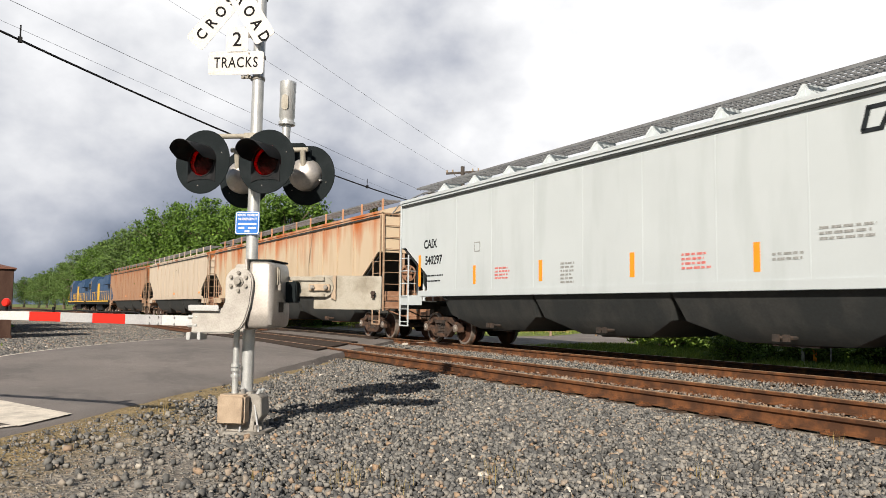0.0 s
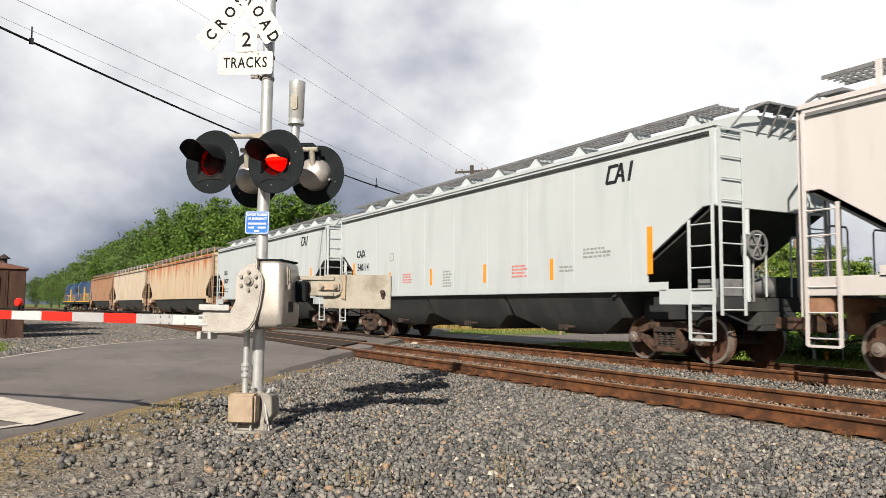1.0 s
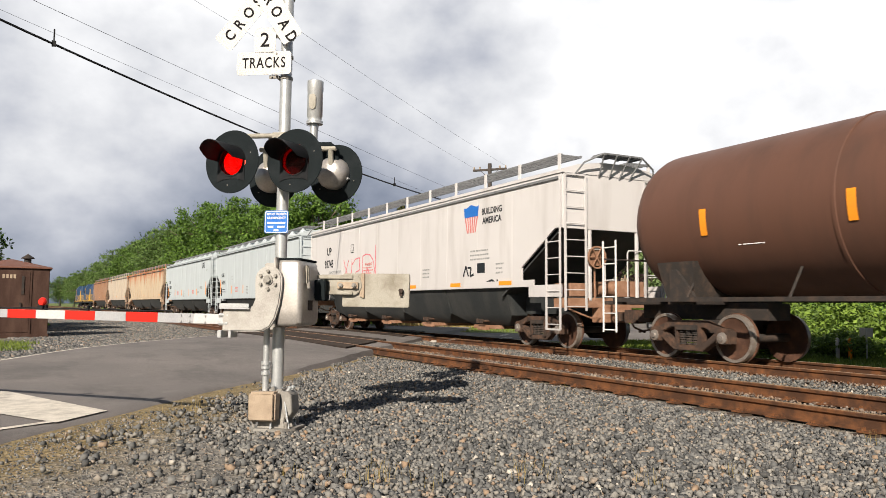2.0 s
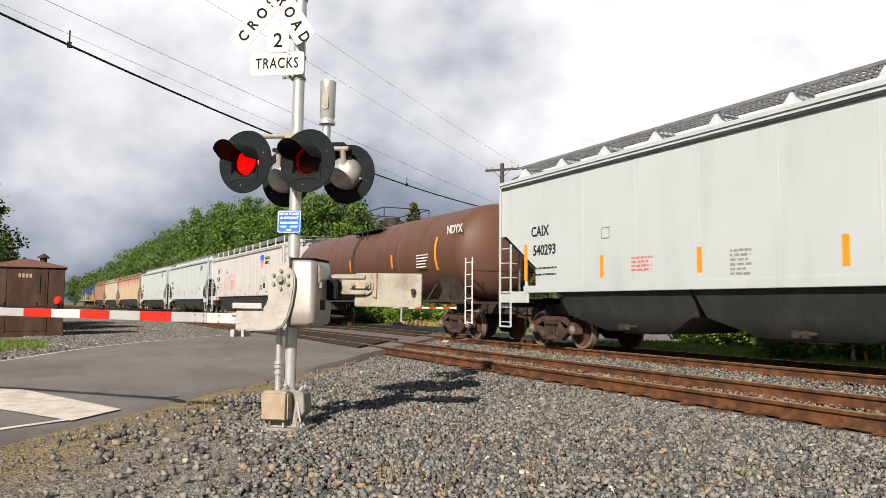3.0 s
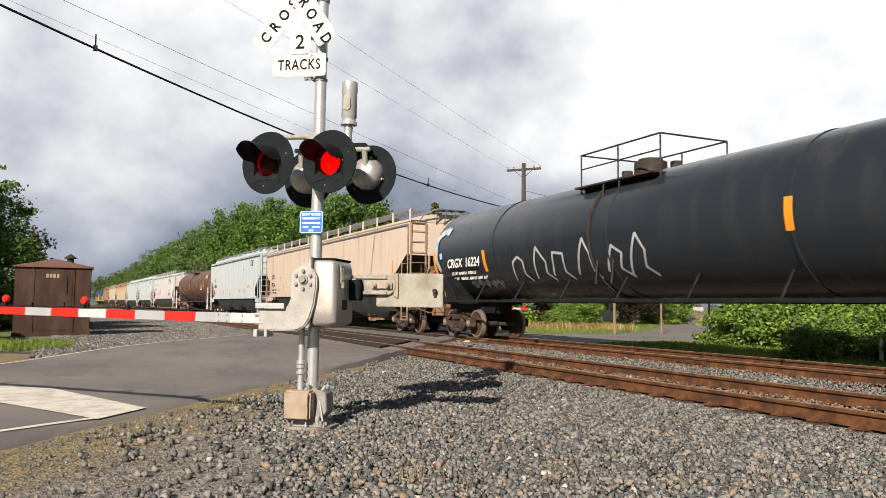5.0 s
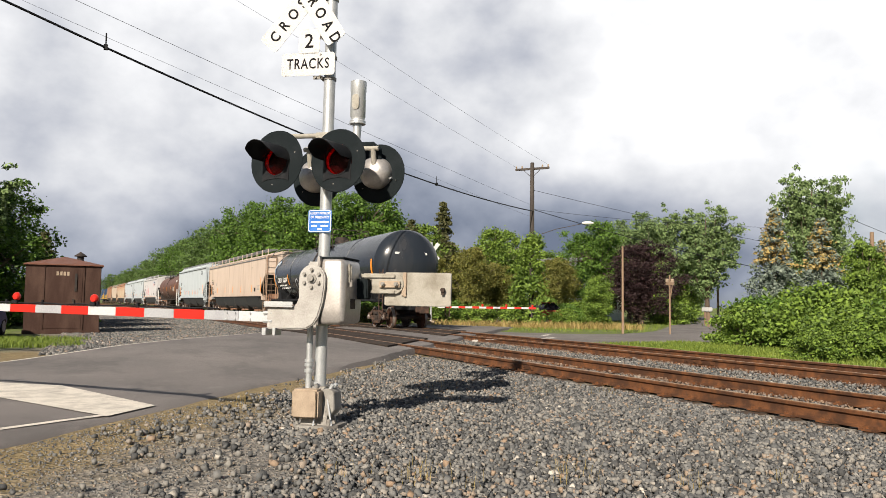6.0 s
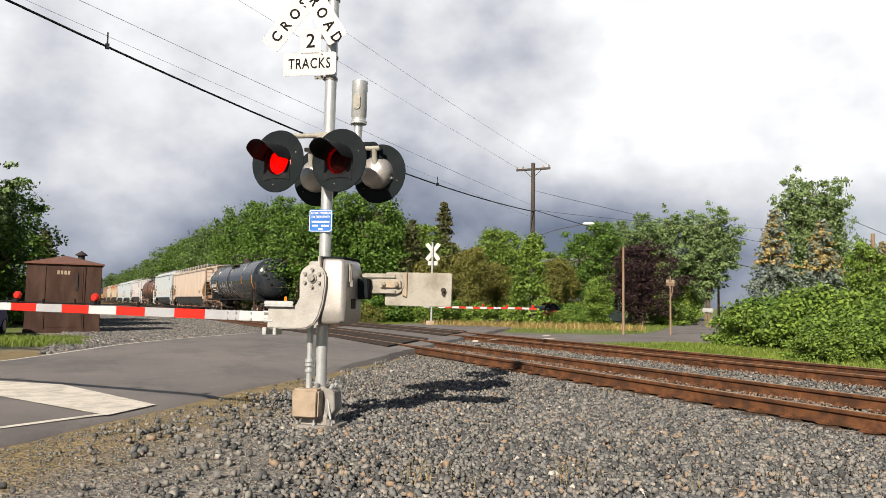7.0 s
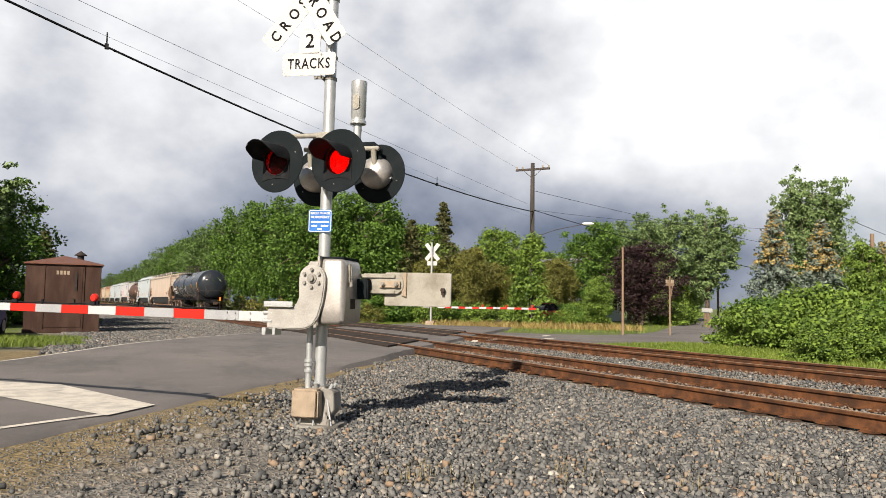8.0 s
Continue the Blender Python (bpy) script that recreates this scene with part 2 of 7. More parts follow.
def car_paint(name, base, grime, rust=(0.26, 0.09, 0.03), dirt=0.35, rusting=0.0, low=1.7, high=4.4, gloss=0.38):
    """Paint of a freight car: panel-wide tone, streaks running down, rust from the roof edge downwards."""
    def build(nt, b):
        v = coords(nt)
        sep = nt.nodes.new("ShaderNodeSeparateXYZ")
        nt.links.new(v, sep.inputs[0])
        streaks = noisy(nt, coords(nt, (1, 1.1, 0.20)), 1.3, 6, 0.55)
        tone = noisy(nt, v, 0.5, 4)
        grain = noisy(nt, v, 26, 4)
        col = mixed(nt, ramp(nt, streaks, [(0.5, (0, 0, 0)), (0.78, (dirt,) * 3)]), base, grime)
        col = mixed(nt, maths(nt, "MULTIPLY", ramp(nt, tone, [(0.4, (0, 0, 0)), (0.7, (1, 1, 1))]), 0.25), col, tuple(0.78 * x for x in base))
        # splash from the wheels
        splash = maths(nt, "MULTIPLY", maths(nt, "SUBTRACT", low + 0.7, sep.outputs[2]), 0.6)
        splash.node.use_clamp = True
        col = mixed(nt, maths(nt, "MULTIPLY", splash, maths(nt, "MULTIPLY", grain, 0.9 * dirt)), col, grime)
        if rusting:
            lowward = maths(nt, "MULTIPLY", maths(nt, "SUBTRACT", sep.outputs[2], high - 1.6), 0.16)
            tufts = noisy(nt, coords(nt, (1, 0.75, 0.22)), 1.2, 4, 0.5)
            f = maths(nt, "ADD", maths(nt, "MULTIPLY_ADD", tufts, 1.0, maths(nt, "MULTIPLY", streaks, 0.3)), lowward)
            f = ramp(nt, f, [(0.98 - 0.35 * rusting, (0, 0, 0)), (1.25 - 0.35 * rusting, (1, 1, 1))])
            col = mixed(nt, f, col, mixed(nt, grain, rust, tuple(1.9 * x for x in rust)))
        nt.links.new(col, b.inputs["Base Color"])
        nt.links.new(maths(nt, "MULTIPLY_ADD", streaks, 0.3, gloss), b.inputs["Roughness"])
        wave = noisy(nt, coords(nt, (1, 1.4, 0.3)), 1.1, 2)
        relief(nt, b, maths(nt, "ADD", wave, maths(nt, "MULTIPLY", grain, 0.05)), 0.25, 0.03)
    return material(name, build, base, 0.5)


def lens_build(nt, b):
    v = nt.nodes.new("ShaderNodeTexVoronoi")
    v.inputs["Scale"].default_value = 70
    nt.links.new(coords(nt), v.inputs["Vector"])
    b.inputs["Base Color"].default_value = (0.035, 0.002, 0.002, 1)
    b.inputs["Roughness"].default_value = 0.15
    relief(nt, b, v.outputs["Distance"], 0.6, 0.01)
    tr = nt.nodes.new("ShaderNodeBsdfTransparent")
    tr.inputs[0].default_value = (0.80, 0.07, 0.04, 1)
    mx = nt.nodes.new("ShaderNodeMixShader")
    nt.links.new(maths(nt, "MULTIPLY_ADD", v.outputs["Distance"], -0.6, 0.9), mx.inputs[0])
    nt.links.new(b.outputs[0], mx.inputs[1])
    nt.links.new(tr.outputs[0], mx.inputs[2])
    nt.links.new(mx.outputs[0], nt.nodes["Material Output"].inputs[0])


def glow_build(nt, b):
    b.inputs["Emission Color"].default_value = (1.0, 0.10, 0.05, 1)
    b.inputs["Emission Strength"].default_value = 3.6


GRAVEL = material("gravel_ground", gravel_build, (0.15, 0.15, 0.15), 0.9)
ASPHALT = material("asphalt", asphalt_build, (0.09, 0.09, 0.09), 0.75)
STONE = material("crushed_stone", stone_build, (0.2, 0.2, 0.2), 0.85)
ROAD_PAINT = worn("road_paint", (0.60, 0.56, 0.49), (0.30, 0.28, 0.25), 0.5, 4, 0.75)
RAIL_RUST = worn("rail_rust", (0.060, 0.028, 0.015), (0.18, 0.072, 0.027), 0.5, 5, 0.7)
RAIL_TOP = worn("rail_head", (0.24, 0.16, 0.10), (0.36, 0.23, 0.13), 0.5, 9, 0.5, 0.2)
TIE_WOOD = worn("tie_wood", (0.04, 0.03, 0.024), (0.10, 0.065, 0.042), 0.5, 4, 0.9, bump=0.5, distance=0.01)
CROSS_RUBBER = worn("crossing_panel", (0.034, 0.028, 0.025), (0.085, 0.062, 0.048), 0.5, 3, 0.9, bump=0.6, distance=0.01, shine=0.1)
GALV = worn("galvanised_steel", (0.50, 0.52, 0.53), (0.38, 0.40, 0.41), 0.5, 7, 0.40, 0.5)
BASE_STEEL = worn("dusty_base_steel", (0.27, 0.26, 0.24), (0.17, 0.155, 0.14), 0.5, 6, 0.7, 0.2)
ALUMINIUM = worn("cast_aluminium", (0.47, 0.45, 0.43), (0.34, 0.315, 0.29), 0.5, 3.5, 0.44, 0.6)
CASTING = worn("painted_casting", (0.37, 0.36, 0.34), (0.27, 0.255, 0.235), 0.4, 5, 0.5)
WEATHERED = worn("weathered_plate", (0.31, 0.295, 0.255), (0.18, 0.16, 0.125), 0.45, 6, 0.6)
BEIGE = worn("beige_box", (0.36, 0.285, 0.21), (0.24, 0.185, 0.135), 0.5, 6, 0.6)
BLACK = worn("black_enamel", (0.012, 0.013, 0.015), (0.03, 0.031, 0.033), 0.4, 5, 0.6, shine=0.12)
DISC = worn("signal_disc_black", (0.011, 0.015, 0.017), (0.019, 0.023, 0.026), 0.4, 5, 0.85, shine=0.08)
SIGN_WHITE = worn("sign_white", (0.49, 0.49, 0.485), (0.42, 0.415, 0.40), 0.35, 6, 0.4)
SIGN_BLACK = material("sign_black", None, (0.012, 0.012, 0.013), 0.7, 0.0, 0.04)
SIGN_BLUE = worn("sign_blue", (0.015, 0.13, 0.48), (0.03, 0.17, 0.52), 0.4, 8, 0.4)
ARM_WHITE = worn("arm_white", (0.47, 0.48, 0.49), (0.38, 0.39, 0.40), 0.4, 4, 0.4)
ARM_GREY = worn("arm_grey", (0.33, 0.34, 0.36), (0.27, 0.28, 0.30), 0.4, 4, 0.4)
ARM_RED = worn("arm_red", (0.58, 0.022, 0.014), (0.46, 0.02, 0.014), 0.4, 4, 0.35)
LENS = material("red_lens", lens_build)
GLOW = material("lit_lamp", glow_build, (0.3, 0.02, 0.02), 0.4)
SHED_BROWN = worn("shed_steel", (0.05, 0.028, 0.022), (0.09, 0.055, 0.042), 0.5, 2.2, 0.6, 0.0, 0.3, shine=0.12)
SHED_ROOF = worn("shed_roof", (0.14, 0.06, 0.04), (0.20, 0.09, 0.06), 0.5, 2, 0.6)
BARK = worn("bark", (0.10, 0.075, 0.055), (0.17, 0.14, 0.11), 0.5, 4, 0.9, streak=0.3, bump=0.6, distance=0.03)
POLE_WOOD = worn("pole_wood", (0.15, 0.11, 0.08), (0.24, 0.19, 0.15), 0.5, 4, 0.9, streak=0.1, bump=0.4)
POLE_PALE = worn("pole_wood_pale", (0.22, 0.15, 0.10), (0.30, 0.23, 0.17), 0.5, 4, 0.9, streak=0.1, bump=0.4)
POLE_DARK = worn("pole_wood_dark", (0.05, 0.043, 0.04), (0.10, 0.085, 0.075), 0.5, 4, 0.9, streak=0.1, bump=0.4)
TRUCK_RUST = worn("truck_rust", (0.045, 0.031, 0.025), (0.12, 0.066, 0.042), 0.5, 7, 0.85, bump=0.5)
TRUCK_DARK = worn("truck_dark", (0.03, 0.026, 0.024), (0.075, 0.05, 0.038), 0.45, 5, 0.8, bump=0.4)
WHEEL_FACE = worn("wheel_face", (0.06, 0.030, 0.020), (0.125, 0.060, 0.036), 0.5, 6, 0.8)
WHEEL_RIM = worn("wheel_tread", (0.35, 0.31, 0.28), (0.22, 0.15, 0.11), 0.4, 8, 0.4, 0.6)
# dark colour of the bays; also stands in for shade inside the car ends
UNDER_AND_SHADE = worn("underside_and_shade_dark", (0.028, 0.032, 0.034), (0.06, 0.06, 0.058), 0.5, 1.5, 0.7, streak=0.4)
ORANGE = worn("reflector_orange", (0.80, 0.28, 0.02), (0.66, 0.24, 0.03), 0.3, 5, 0.4)
GALV_GRATE = worn("roof_walk_steel", (0.20, 0.21, 0.22), (0.12, 0.12, 0.13), 0.5, 5, 0.6, 0.2)
LETTER_DARK = material("lettering_dark", None, (0.02, 0.024, 0.028), 0.7, 0.0, 0.06)
LETTER_FAINT = worn("lettering_faded", (0.22, 0.23, 0.23), (0.40, 0.41, 0.41), 0.5, 30, 0.6)
LETTER_RED = worn("lettering_red", (0.50, 0.13, 0.12), (0.60, 0.33, 0.31), 0.5, 12, 0.6)
LETTER_WHITE = material("lettering_white", None, (0.62, 0.62, 0.61), 0.5)
SPRAY_RED = worn("spray_red", (0.56, 0.10, 0.14), (0.60, 0.30, 0.32), 0.6, 6, 0.7)
SPRAY_BLUE = worn("spray_blue", (0.10, 0.22, 0.42), (0.30, 0.40, 0.52), 0.5, 6, 0.6)
SPRAY_PALE = worn("spray_pale", (0.48, 0.52, 0.56), (0.13, 0.18, 0.26), 0.6, 4, 0.6)
SPRAY_DULL = worn("spray_dull", (0.16, 0.18, 0.18), (0.30, 0.32, 0.32), 0.5, 8, 0.7)
SPRAY_GREY = worn("spray_grey", (0.45, 0.46, 0.48), (0.22, 0.23, 0.24), 0.5, 6, 0.7)
GRASS_DRY = leaf("dry_grass", (0.20, 0.15, 0.05), (0.42, 0.32, 0.12), 0.2)
GRASS = leaf("grass_blades", (0.075, 0.13, 0.02), (0.25, 0.31, 0.05), 0.3)
LEAF_A = leaf("leaves_maple", (0.014, 0.042, 0.007), (0.15, 0.27, 0.036))
LEAF_B = leaf("leaves_poplar", (0.05, 0.095, 0.034), (0.27, 0.37, 0.14))
LEAF_WILLOW = leaf("leaves_willow", (0.026, 0.058, 0.014), (0.165, 0.26, 0.065))
LEAF_C = leaf("leaves_shrub", (0.018, 0.050, 0.008), (0.25, 0.37, 0.055))
LEAF_OLIVE = leaf("leaves_olive", (0.06, 0.072, 0.016), (0.24, 0.225, 0.05))
LEAF_PURPLE = leaf("leaves_purple", (0.016, 0.009, 0.010), (0.055, 0.028, 0.030))
NEEDLE = leaf("needles_blue", (0.06, 0.09, 0.072), (0.28, 0.33, 0.27), 0.1)
NEEDLE_DARK = leaf("needles_dark", (0.03, 0.04, 0.014), (0.13, 0.125, 0.045), 0.1)
NEEDLE_GOLD = leaf("needles_cones", (0.22, 0.165, 0.055), (0.48, 0.36, 0.135), 0.1)


# ---- mesh tools ----
class Shape:
    """Gathers vertices and faces of one mesh."""

    def __init__(self):
        self.v, self.f = [], []

    def add(self, verts, faces):
        n = len(self.v)
        self.v += [tuple(p) for p in verts]
        self.f += [tuple(n + i for i in face) for face in faces]
        return self

    def box(self, x0, x1, y0, y1, z0, z1, m=None):
        p = [Vector((x, y, z)) for z in (z0, z1) for y in (y0, y1) for x in (x0, x1)]
        if m:
            p = [m @ q for q in p]
        return self.add(p, [(0, 2, 3, 1), (4, 5, 7, 6), (0, 1, 5, 4), (2, 6, 7, 3), (0, 4, 6, 2), (1, 3, 7, 5)])

    def rod(self, a, b, r, seg=8, r2=None, caps=True):
        a, b = Vector(a), Vector(b)
        r2 = r if r2 is None else r2
        q = (b - a).to_track_quat("Z", "Y").to_matrix()
        ring = [q @ Vector((math.cos(k * math.tau / seg), math.sin(k * math.tau / seg), 0)) for k in range(seg)]
        v = [a + r * d for d in ring] + [b + r2 * d for d in ring]
        f = [(k, (k + 1) % seg, seg + (k + 1) % seg, seg + k) for k in range(seg)]
        if caps:
            f += [tuple(range(seg))[::-1], tuple(range(seg, 2 * seg))]
        return self.add(v, f)

    def pipe(self, pts, r, seg=8):
        pts = [Vector(p) for p in pts]
        rings = []
        for k, p in enumerate(pts):
            d = (pts[min(k + 1, len(pts) - 1)] - pts[max(k - 1, 0)]).normalized()
            side = d.cross(Vector((0.31, 0.52, 0.79))).normalized()
            up = side.cross(d)
            rings.append([p + r * (side * math.cos(a * math.tau / seg) + up * math.sin(a * math.tau / seg)) for a in range(seg)])
        return self.loft(rings)

    def loft(self, rings, close=True, caps=True):
        n = len(rings[0])
        v = [p for ring in rings for p in ring]
        f = []
        for i in range(len(rings) - 1):
            for k in range(n if close else n - 1):
                k2 = (k + 1) % n
                f.append((i * n + k, i * n + k2, (i + 1) * n + k2, (i + 1) * n + k))
        if caps:
            f += [tuple(range(n))[::-1], tuple((len(rings) - 1) * n + k for k in range(n))]
        return self.add(v, f)

    def slab(self, outline, axis, a, b):
        """An outline in the plane across the axis, drawn out from a to b."""
        put = {"x": lambda u, w, t: (t, u, w), "y": lambda u, w, t: (u, t, w), "z": lambda u, w, t: (u, w, t)}[axis]
        return self.loft([[put(u, w, a) for u, w in outline], [put(u, w, b) for u, w in outline]])

    def lathe(self, profile, seg, m):
        rings = [[m @ Vector((r * math.cos(k * math.tau / seg), r * math.sin(k * math.tau / seg), z)) for k in range(seg)] for r, z in profile]
        return self.loft(rings, caps=False)


def mesh_of(shape, name, mat, bevel=0.0, smooth=True):
    me = bpy.data.meshes.new(name)
    me.from_pydata(shape.v, [], shape.f)
    bm = bmesh.new()
    bm.from_mesh(me)
    bmesh.ops.recalc_face_normals(bm, faces=bm.faces)
    if bevel:
        edges = [e for e in bm.edges if len(e.link_faces) == 2 and e.calc_face_angle(0) > 0.6]
        bmesh.ops.bevel(bm, geom=edges, offset=bevel, segments=2, affect="EDGES", clamp_overlap=True)
    bm.to_mesh(me)
    bm.free()
    if smooth:
        me.shade_smooth()
        me.set_sharp_from_angle(angle=radians(38))
    me.materials.append(mat)
    return me


def part(name, shape, mat, parent, label="", bevel=0.0, smooth=True):
    ob = new(name, mesh_of(shape, name, mat, bevel, smooth))
    ob.parent = parent
    return tagged(ob, label)


def shared(name, me, m, parent, label=""):
    ob = new(name, me)
    ob.parent = parent
    ob.matrix_basis = m
    return tagged(ob, label)


def thing(name, m, label, category, group="", kind=""):
    ob = new(name)
    ob.matrix_basis = m
    return tagged(ob, label, category, group, kind)


def raw_mesh(name, verts, quads, mat):
    """A large mesh straight from number arrays; quads is an n by 3 or n by 4 array."""
    me = bpy.data.meshes.new(name)
    k = quads.shape[1]
    me.vertices.add(len(verts))
    me.vertices.foreach_set("co", np.asarray(verts, dtype=np.float32).ravel())
    me.loops.add(quads.size)
    me.loops.foreach_set("vertex_index", quads.astype(np.int32).ravel())
    me.polygons.add(len(quads))
    me.polygons.foreach_set("loop_start", np.arange(0, quads.size, k, dtype=np.int32))
    me.update(calc_edges=True)
    me.validate()
    me.materials.append(mat)
    return me


def lettering(words, size, m, mat, parent, name="lettering", depth=0.002, squeeze=1.0, align="CENTER", bold=0.026, spacing=1.0):
    cu = bpy.data.curves.new(name, "FONT")
    cu.body, cu.size, cu.extrude, cu.align_x, cu.align_y = words, size, depth, align, "CENTER"
    cu.resolution_u = 3
    cu.offset = bold * size
    cu.space_character = spacing
    tmp = new("tmp_text", cu)
    me = bpy.data.meshes.new_from_object(tmp.evaluated_get(bpy.context.evaluated_depsgraph_get()))
    bpy.data.objects.remove(tmp)
    me.materials.clear()
    me.materials.append(mat)
    ob = new(name, me)
    ob.parent = parent
    ob.matrix_basis = m @ Matrix.Diagonal((squeeze, 1, 1, 1))
    return ob


# ---- the line of the tracks ----
BEND, BEND_FROM = 0.0003, 8.0
TRACK_NEAR, TRACK_FAR, HALF_GAUGE = 8.106, 12.44, 0.7525
GROUND = -0.20


BEND_TO = 84.0           # where the curve runs out into a straight


def bend(y):
    k = min(y, BEND_TO)
    return -BEND * max(0.0, k - BEND_FROM) ** 2 - 2 * BEND * (BEND_TO - BEND_FROM) * max(0.0, y - BEND_TO)


def heading(y):
    return 2 * BEND * max(0.0, min(y, BEND_TO) - BEND_FROM)


ARC = [(-260.0, -260.0)]          # length along the far track, and the y it brings
while ARC[-1][1] < 420:
    s_at, y_at = ARC[-1]
    ARC.append((s_at + 2.0, y_at + 2.0 * math.cos(math.atan(heading(y_at)))))
ARC_S, ARC_Y = [a for a, _ in ARC], [b for _, b in ARC]


def on_track(s, centre=TRACK_FAR):
    y = float(np.interp(s, ARC_S, ARC_Y))
    return Matrix.Translation((centre + bend(y), y, 0)) @ Matrix.Rotation(math.atan(heading(y)), 4, "Z")


# ---- ground, road, tracks ----
def ground():
    s = Shape()
    xs = [-2500, -600, -150, -60, -20, 0, 20, 60, 150, 600, 2500]
    v = [(x, y, GROUND) for y in xs for x in xs]
    n = len(xs)
    s.add(v, [(j * n + i, j * n + i + 1, (j + 1) * n + i + 1, (j + 1) * n + i) for j in range(n - 1) for i in range(n - 1)])
    ob = part("ground", s, GRAVEL, None)
    tagged(ob, "flat ground of grey ballast, trodden earth and rough grass", "ground", kind="structure")


ROAD_DIR = Vector((0.585, 0.811, 0))
ROAD_SIDE = Vector((-0.811, 0.585, 0))
ROAD_ORIGIN = Vector((1.66, 11.04, 0))     # a point on the near edge
ROAD_W = 5.9


def road_point(along, across, z):
    p = ROAD_ORIGIN + ROAD_DIR * along + ROAD_SIDE * across
    return (p.x, p.y, z)


def road_height(along):
    # climbs to the rails and falls again behind them
    up = min(1, max(0, (along - 1.0) / 7.0))
    down = min(1, max(0, (along - 22.0) / 16.0))
    up, down = up * up * (3 - 2 * up), down * down * (3 - 2 * down)
    return GROUND + 0.035 + 0.115 * (up - down)


def flare(along):
    # the asphalt widens towards the rails: how far each edge lies outside the plain width
    a = min(1, max(0, along / 7.0))
    b = min(1, max(0, (along - 1.5) / 10.0))
    return 0.20 + 0.30 * a * a * (3 - 2 * a), 0.20 + 0.85 * b * b * (3 - 2 * b)


def smooth_line(knots, steps=6):
    """A smooth way through the knots."""
    out = []
    for k in range(1, len(knots) - 2):
        p0, p1, p2, p3 = [Vector(q) for q in knots[k - 1:k + 3]]
        for j in range(steps):
            t = j / steps
            q = 0.5 * (2 * p1 + (p2 - p0) * t + (2 * p0 - 5 * p1 + 4 * p2 - p3) * t * t + (3 * p1 - p0 - 3 * p2 + p3) * t * t * t)
            out.append((q.x, q.y))
    return out


SIDE_ROAD = smooth_line([(9, 37), (13.5, 32), (17.5, 27.3), (22, 26.2), (27.5, 29.5), (35, 37), (48, 50.5), (75, 77), (110, 110), (150, 140)])


def roads():
    rng = random.Random(4)
    s = Shape()
    rows = []
    steps = [-60, -30, -15, -9] + [-7 + 0.5 * k for k in range(110)] + [52, 60, 75]
    for a in steps:
        z = road_height(a)
        j0, j1 = rng.uniform(-0.05, 0.05), rng.uniform(-0.05, 0.05)
        n, f = flare(a)
        rows.append([road_point(a, -0.12 - n + j0, GROUND - 0.05), road_point(a, j0 - n, z - 0.012), road_point(a, 0.25 - n, z), road_point(a, ROAD_W / 2, z + 0.03),
                     road_point(a, ROAD_W - 0.2 + f, z), road_point(a, ROAD_W + f + j1, z - 0.012), road_point(a, ROAD_W + 0.1 + f + j1, GROUND - 0.05)])
    s.loft(rows, close=False, caps=False)
    ob = part("road", s, ASPHALT, None)
    tagged(ob, "grey worn two-lane asphalt road crossing the rails", "road", kind="structure")
    # side road behind the tracks, bending away
    s = Shape()
    rows = []
    for k, (x, y) in enumerate(SIDE_ROAD):
        a, b = SIDE_ROAD[max(0, k - 1)], SIDE_ROAD[min(len(SIDE_ROAD) - 1, k + 1)]
        d = Vector((b[0] - a[0], b[1] - a[1])).normalized() * 2.4
        rows.append([(x - d.y, y + d.x, GROUND + 0.014), (x + d.y, y - d.x, GROUND + 0.014)])
    s.loft(rows, close=False, caps=False)
    ob = part("side_road", s, ASPHALT, None)
    tagged(ob, "narrow grey asphalt side road beyond the tracks", "road", kind="structure")
    o = [(13.9, 19.2), (14.9, 20.7), (17.6, 21.6), (20.6, 21.7), (24.2, 25.2), (22.5, 27.6), (17.5, 30.0), (13.2, 33.0), (11.0, 31.0)]
    s = Shape().loft([[(x, y, GROUND - 0.05) for x, y in o], [(x, y, GROUND + 0.010) for x, y in o]])
    ob = part("road_apron", s, ASPHALT, None)
    tagged(ob, "wide grey asphalt mouth of the side road", "road", kind="structure")
    # stop bar and edge line
    s = Shape()
    z = lambda a: road_height(a) + 0.006
    bar = [(-2.75, -0.08), (-1.86, -0.08), (-0.57, 2.16), (-0.56, 3.40), (-1.30, 3.40)]
    s.add([road_point(a, b, z(a) + 0.004 + 0.03 * min(1, max(0, b) / 2.95)) for a, b in bar], [(0, 1, 2, 3, 4)])
    ob = part("stop_line", s, ROAD_PAINT, None)
    tagged(ob, "worn white stop bar painted across the asphalt lane", "road marking", kind="structure")
    s = Shape()
    rows = [[road_point(a, b, z(a) + 0.004), road_point(a, b + 0.11, z(a) + 0.005)] for a, b in [(-12, 3.0), (-8, 1.8), (-5, 0.75), (-3.74, 0.30), (-3.18, 0.12), (-2.62, -0.08)]]
    s.loft(rows, close=False, caps=False)
    rows = [[road_point(a, ROAD_W - 0.22 + flare(a)[1], z(a) - 0.002), road_point(a, ROAD_W - 0.12 + flare(a)[1], z(a) - 0.004)] for a in [-12 + k for k in range(28)]]
    s.loft(rows, close=False, caps=False)
    ob = part("edge_line", s, ROAD_PAINT, None)
    tagged(ob, "thin worn white edge lines along the asphalt", "road marking", kind="structure")


RAIL_OUTLINE = [(-0.070, -0.170), (0.070, -0.170), (0.070, -0.158), (0.014, -0.140), (0.009, -0.120), (0.009, -0.060), (0.036, -0.040), (0.037, -0.010), (0.028, 0.0),
                (-0.028, 0.0), (-0.037, -0.010), (-0.036, -0.040), (-0.009, -0.060), (-0.009, -0.120), (-0.014, -0.140), (-0.070, -0.158)]


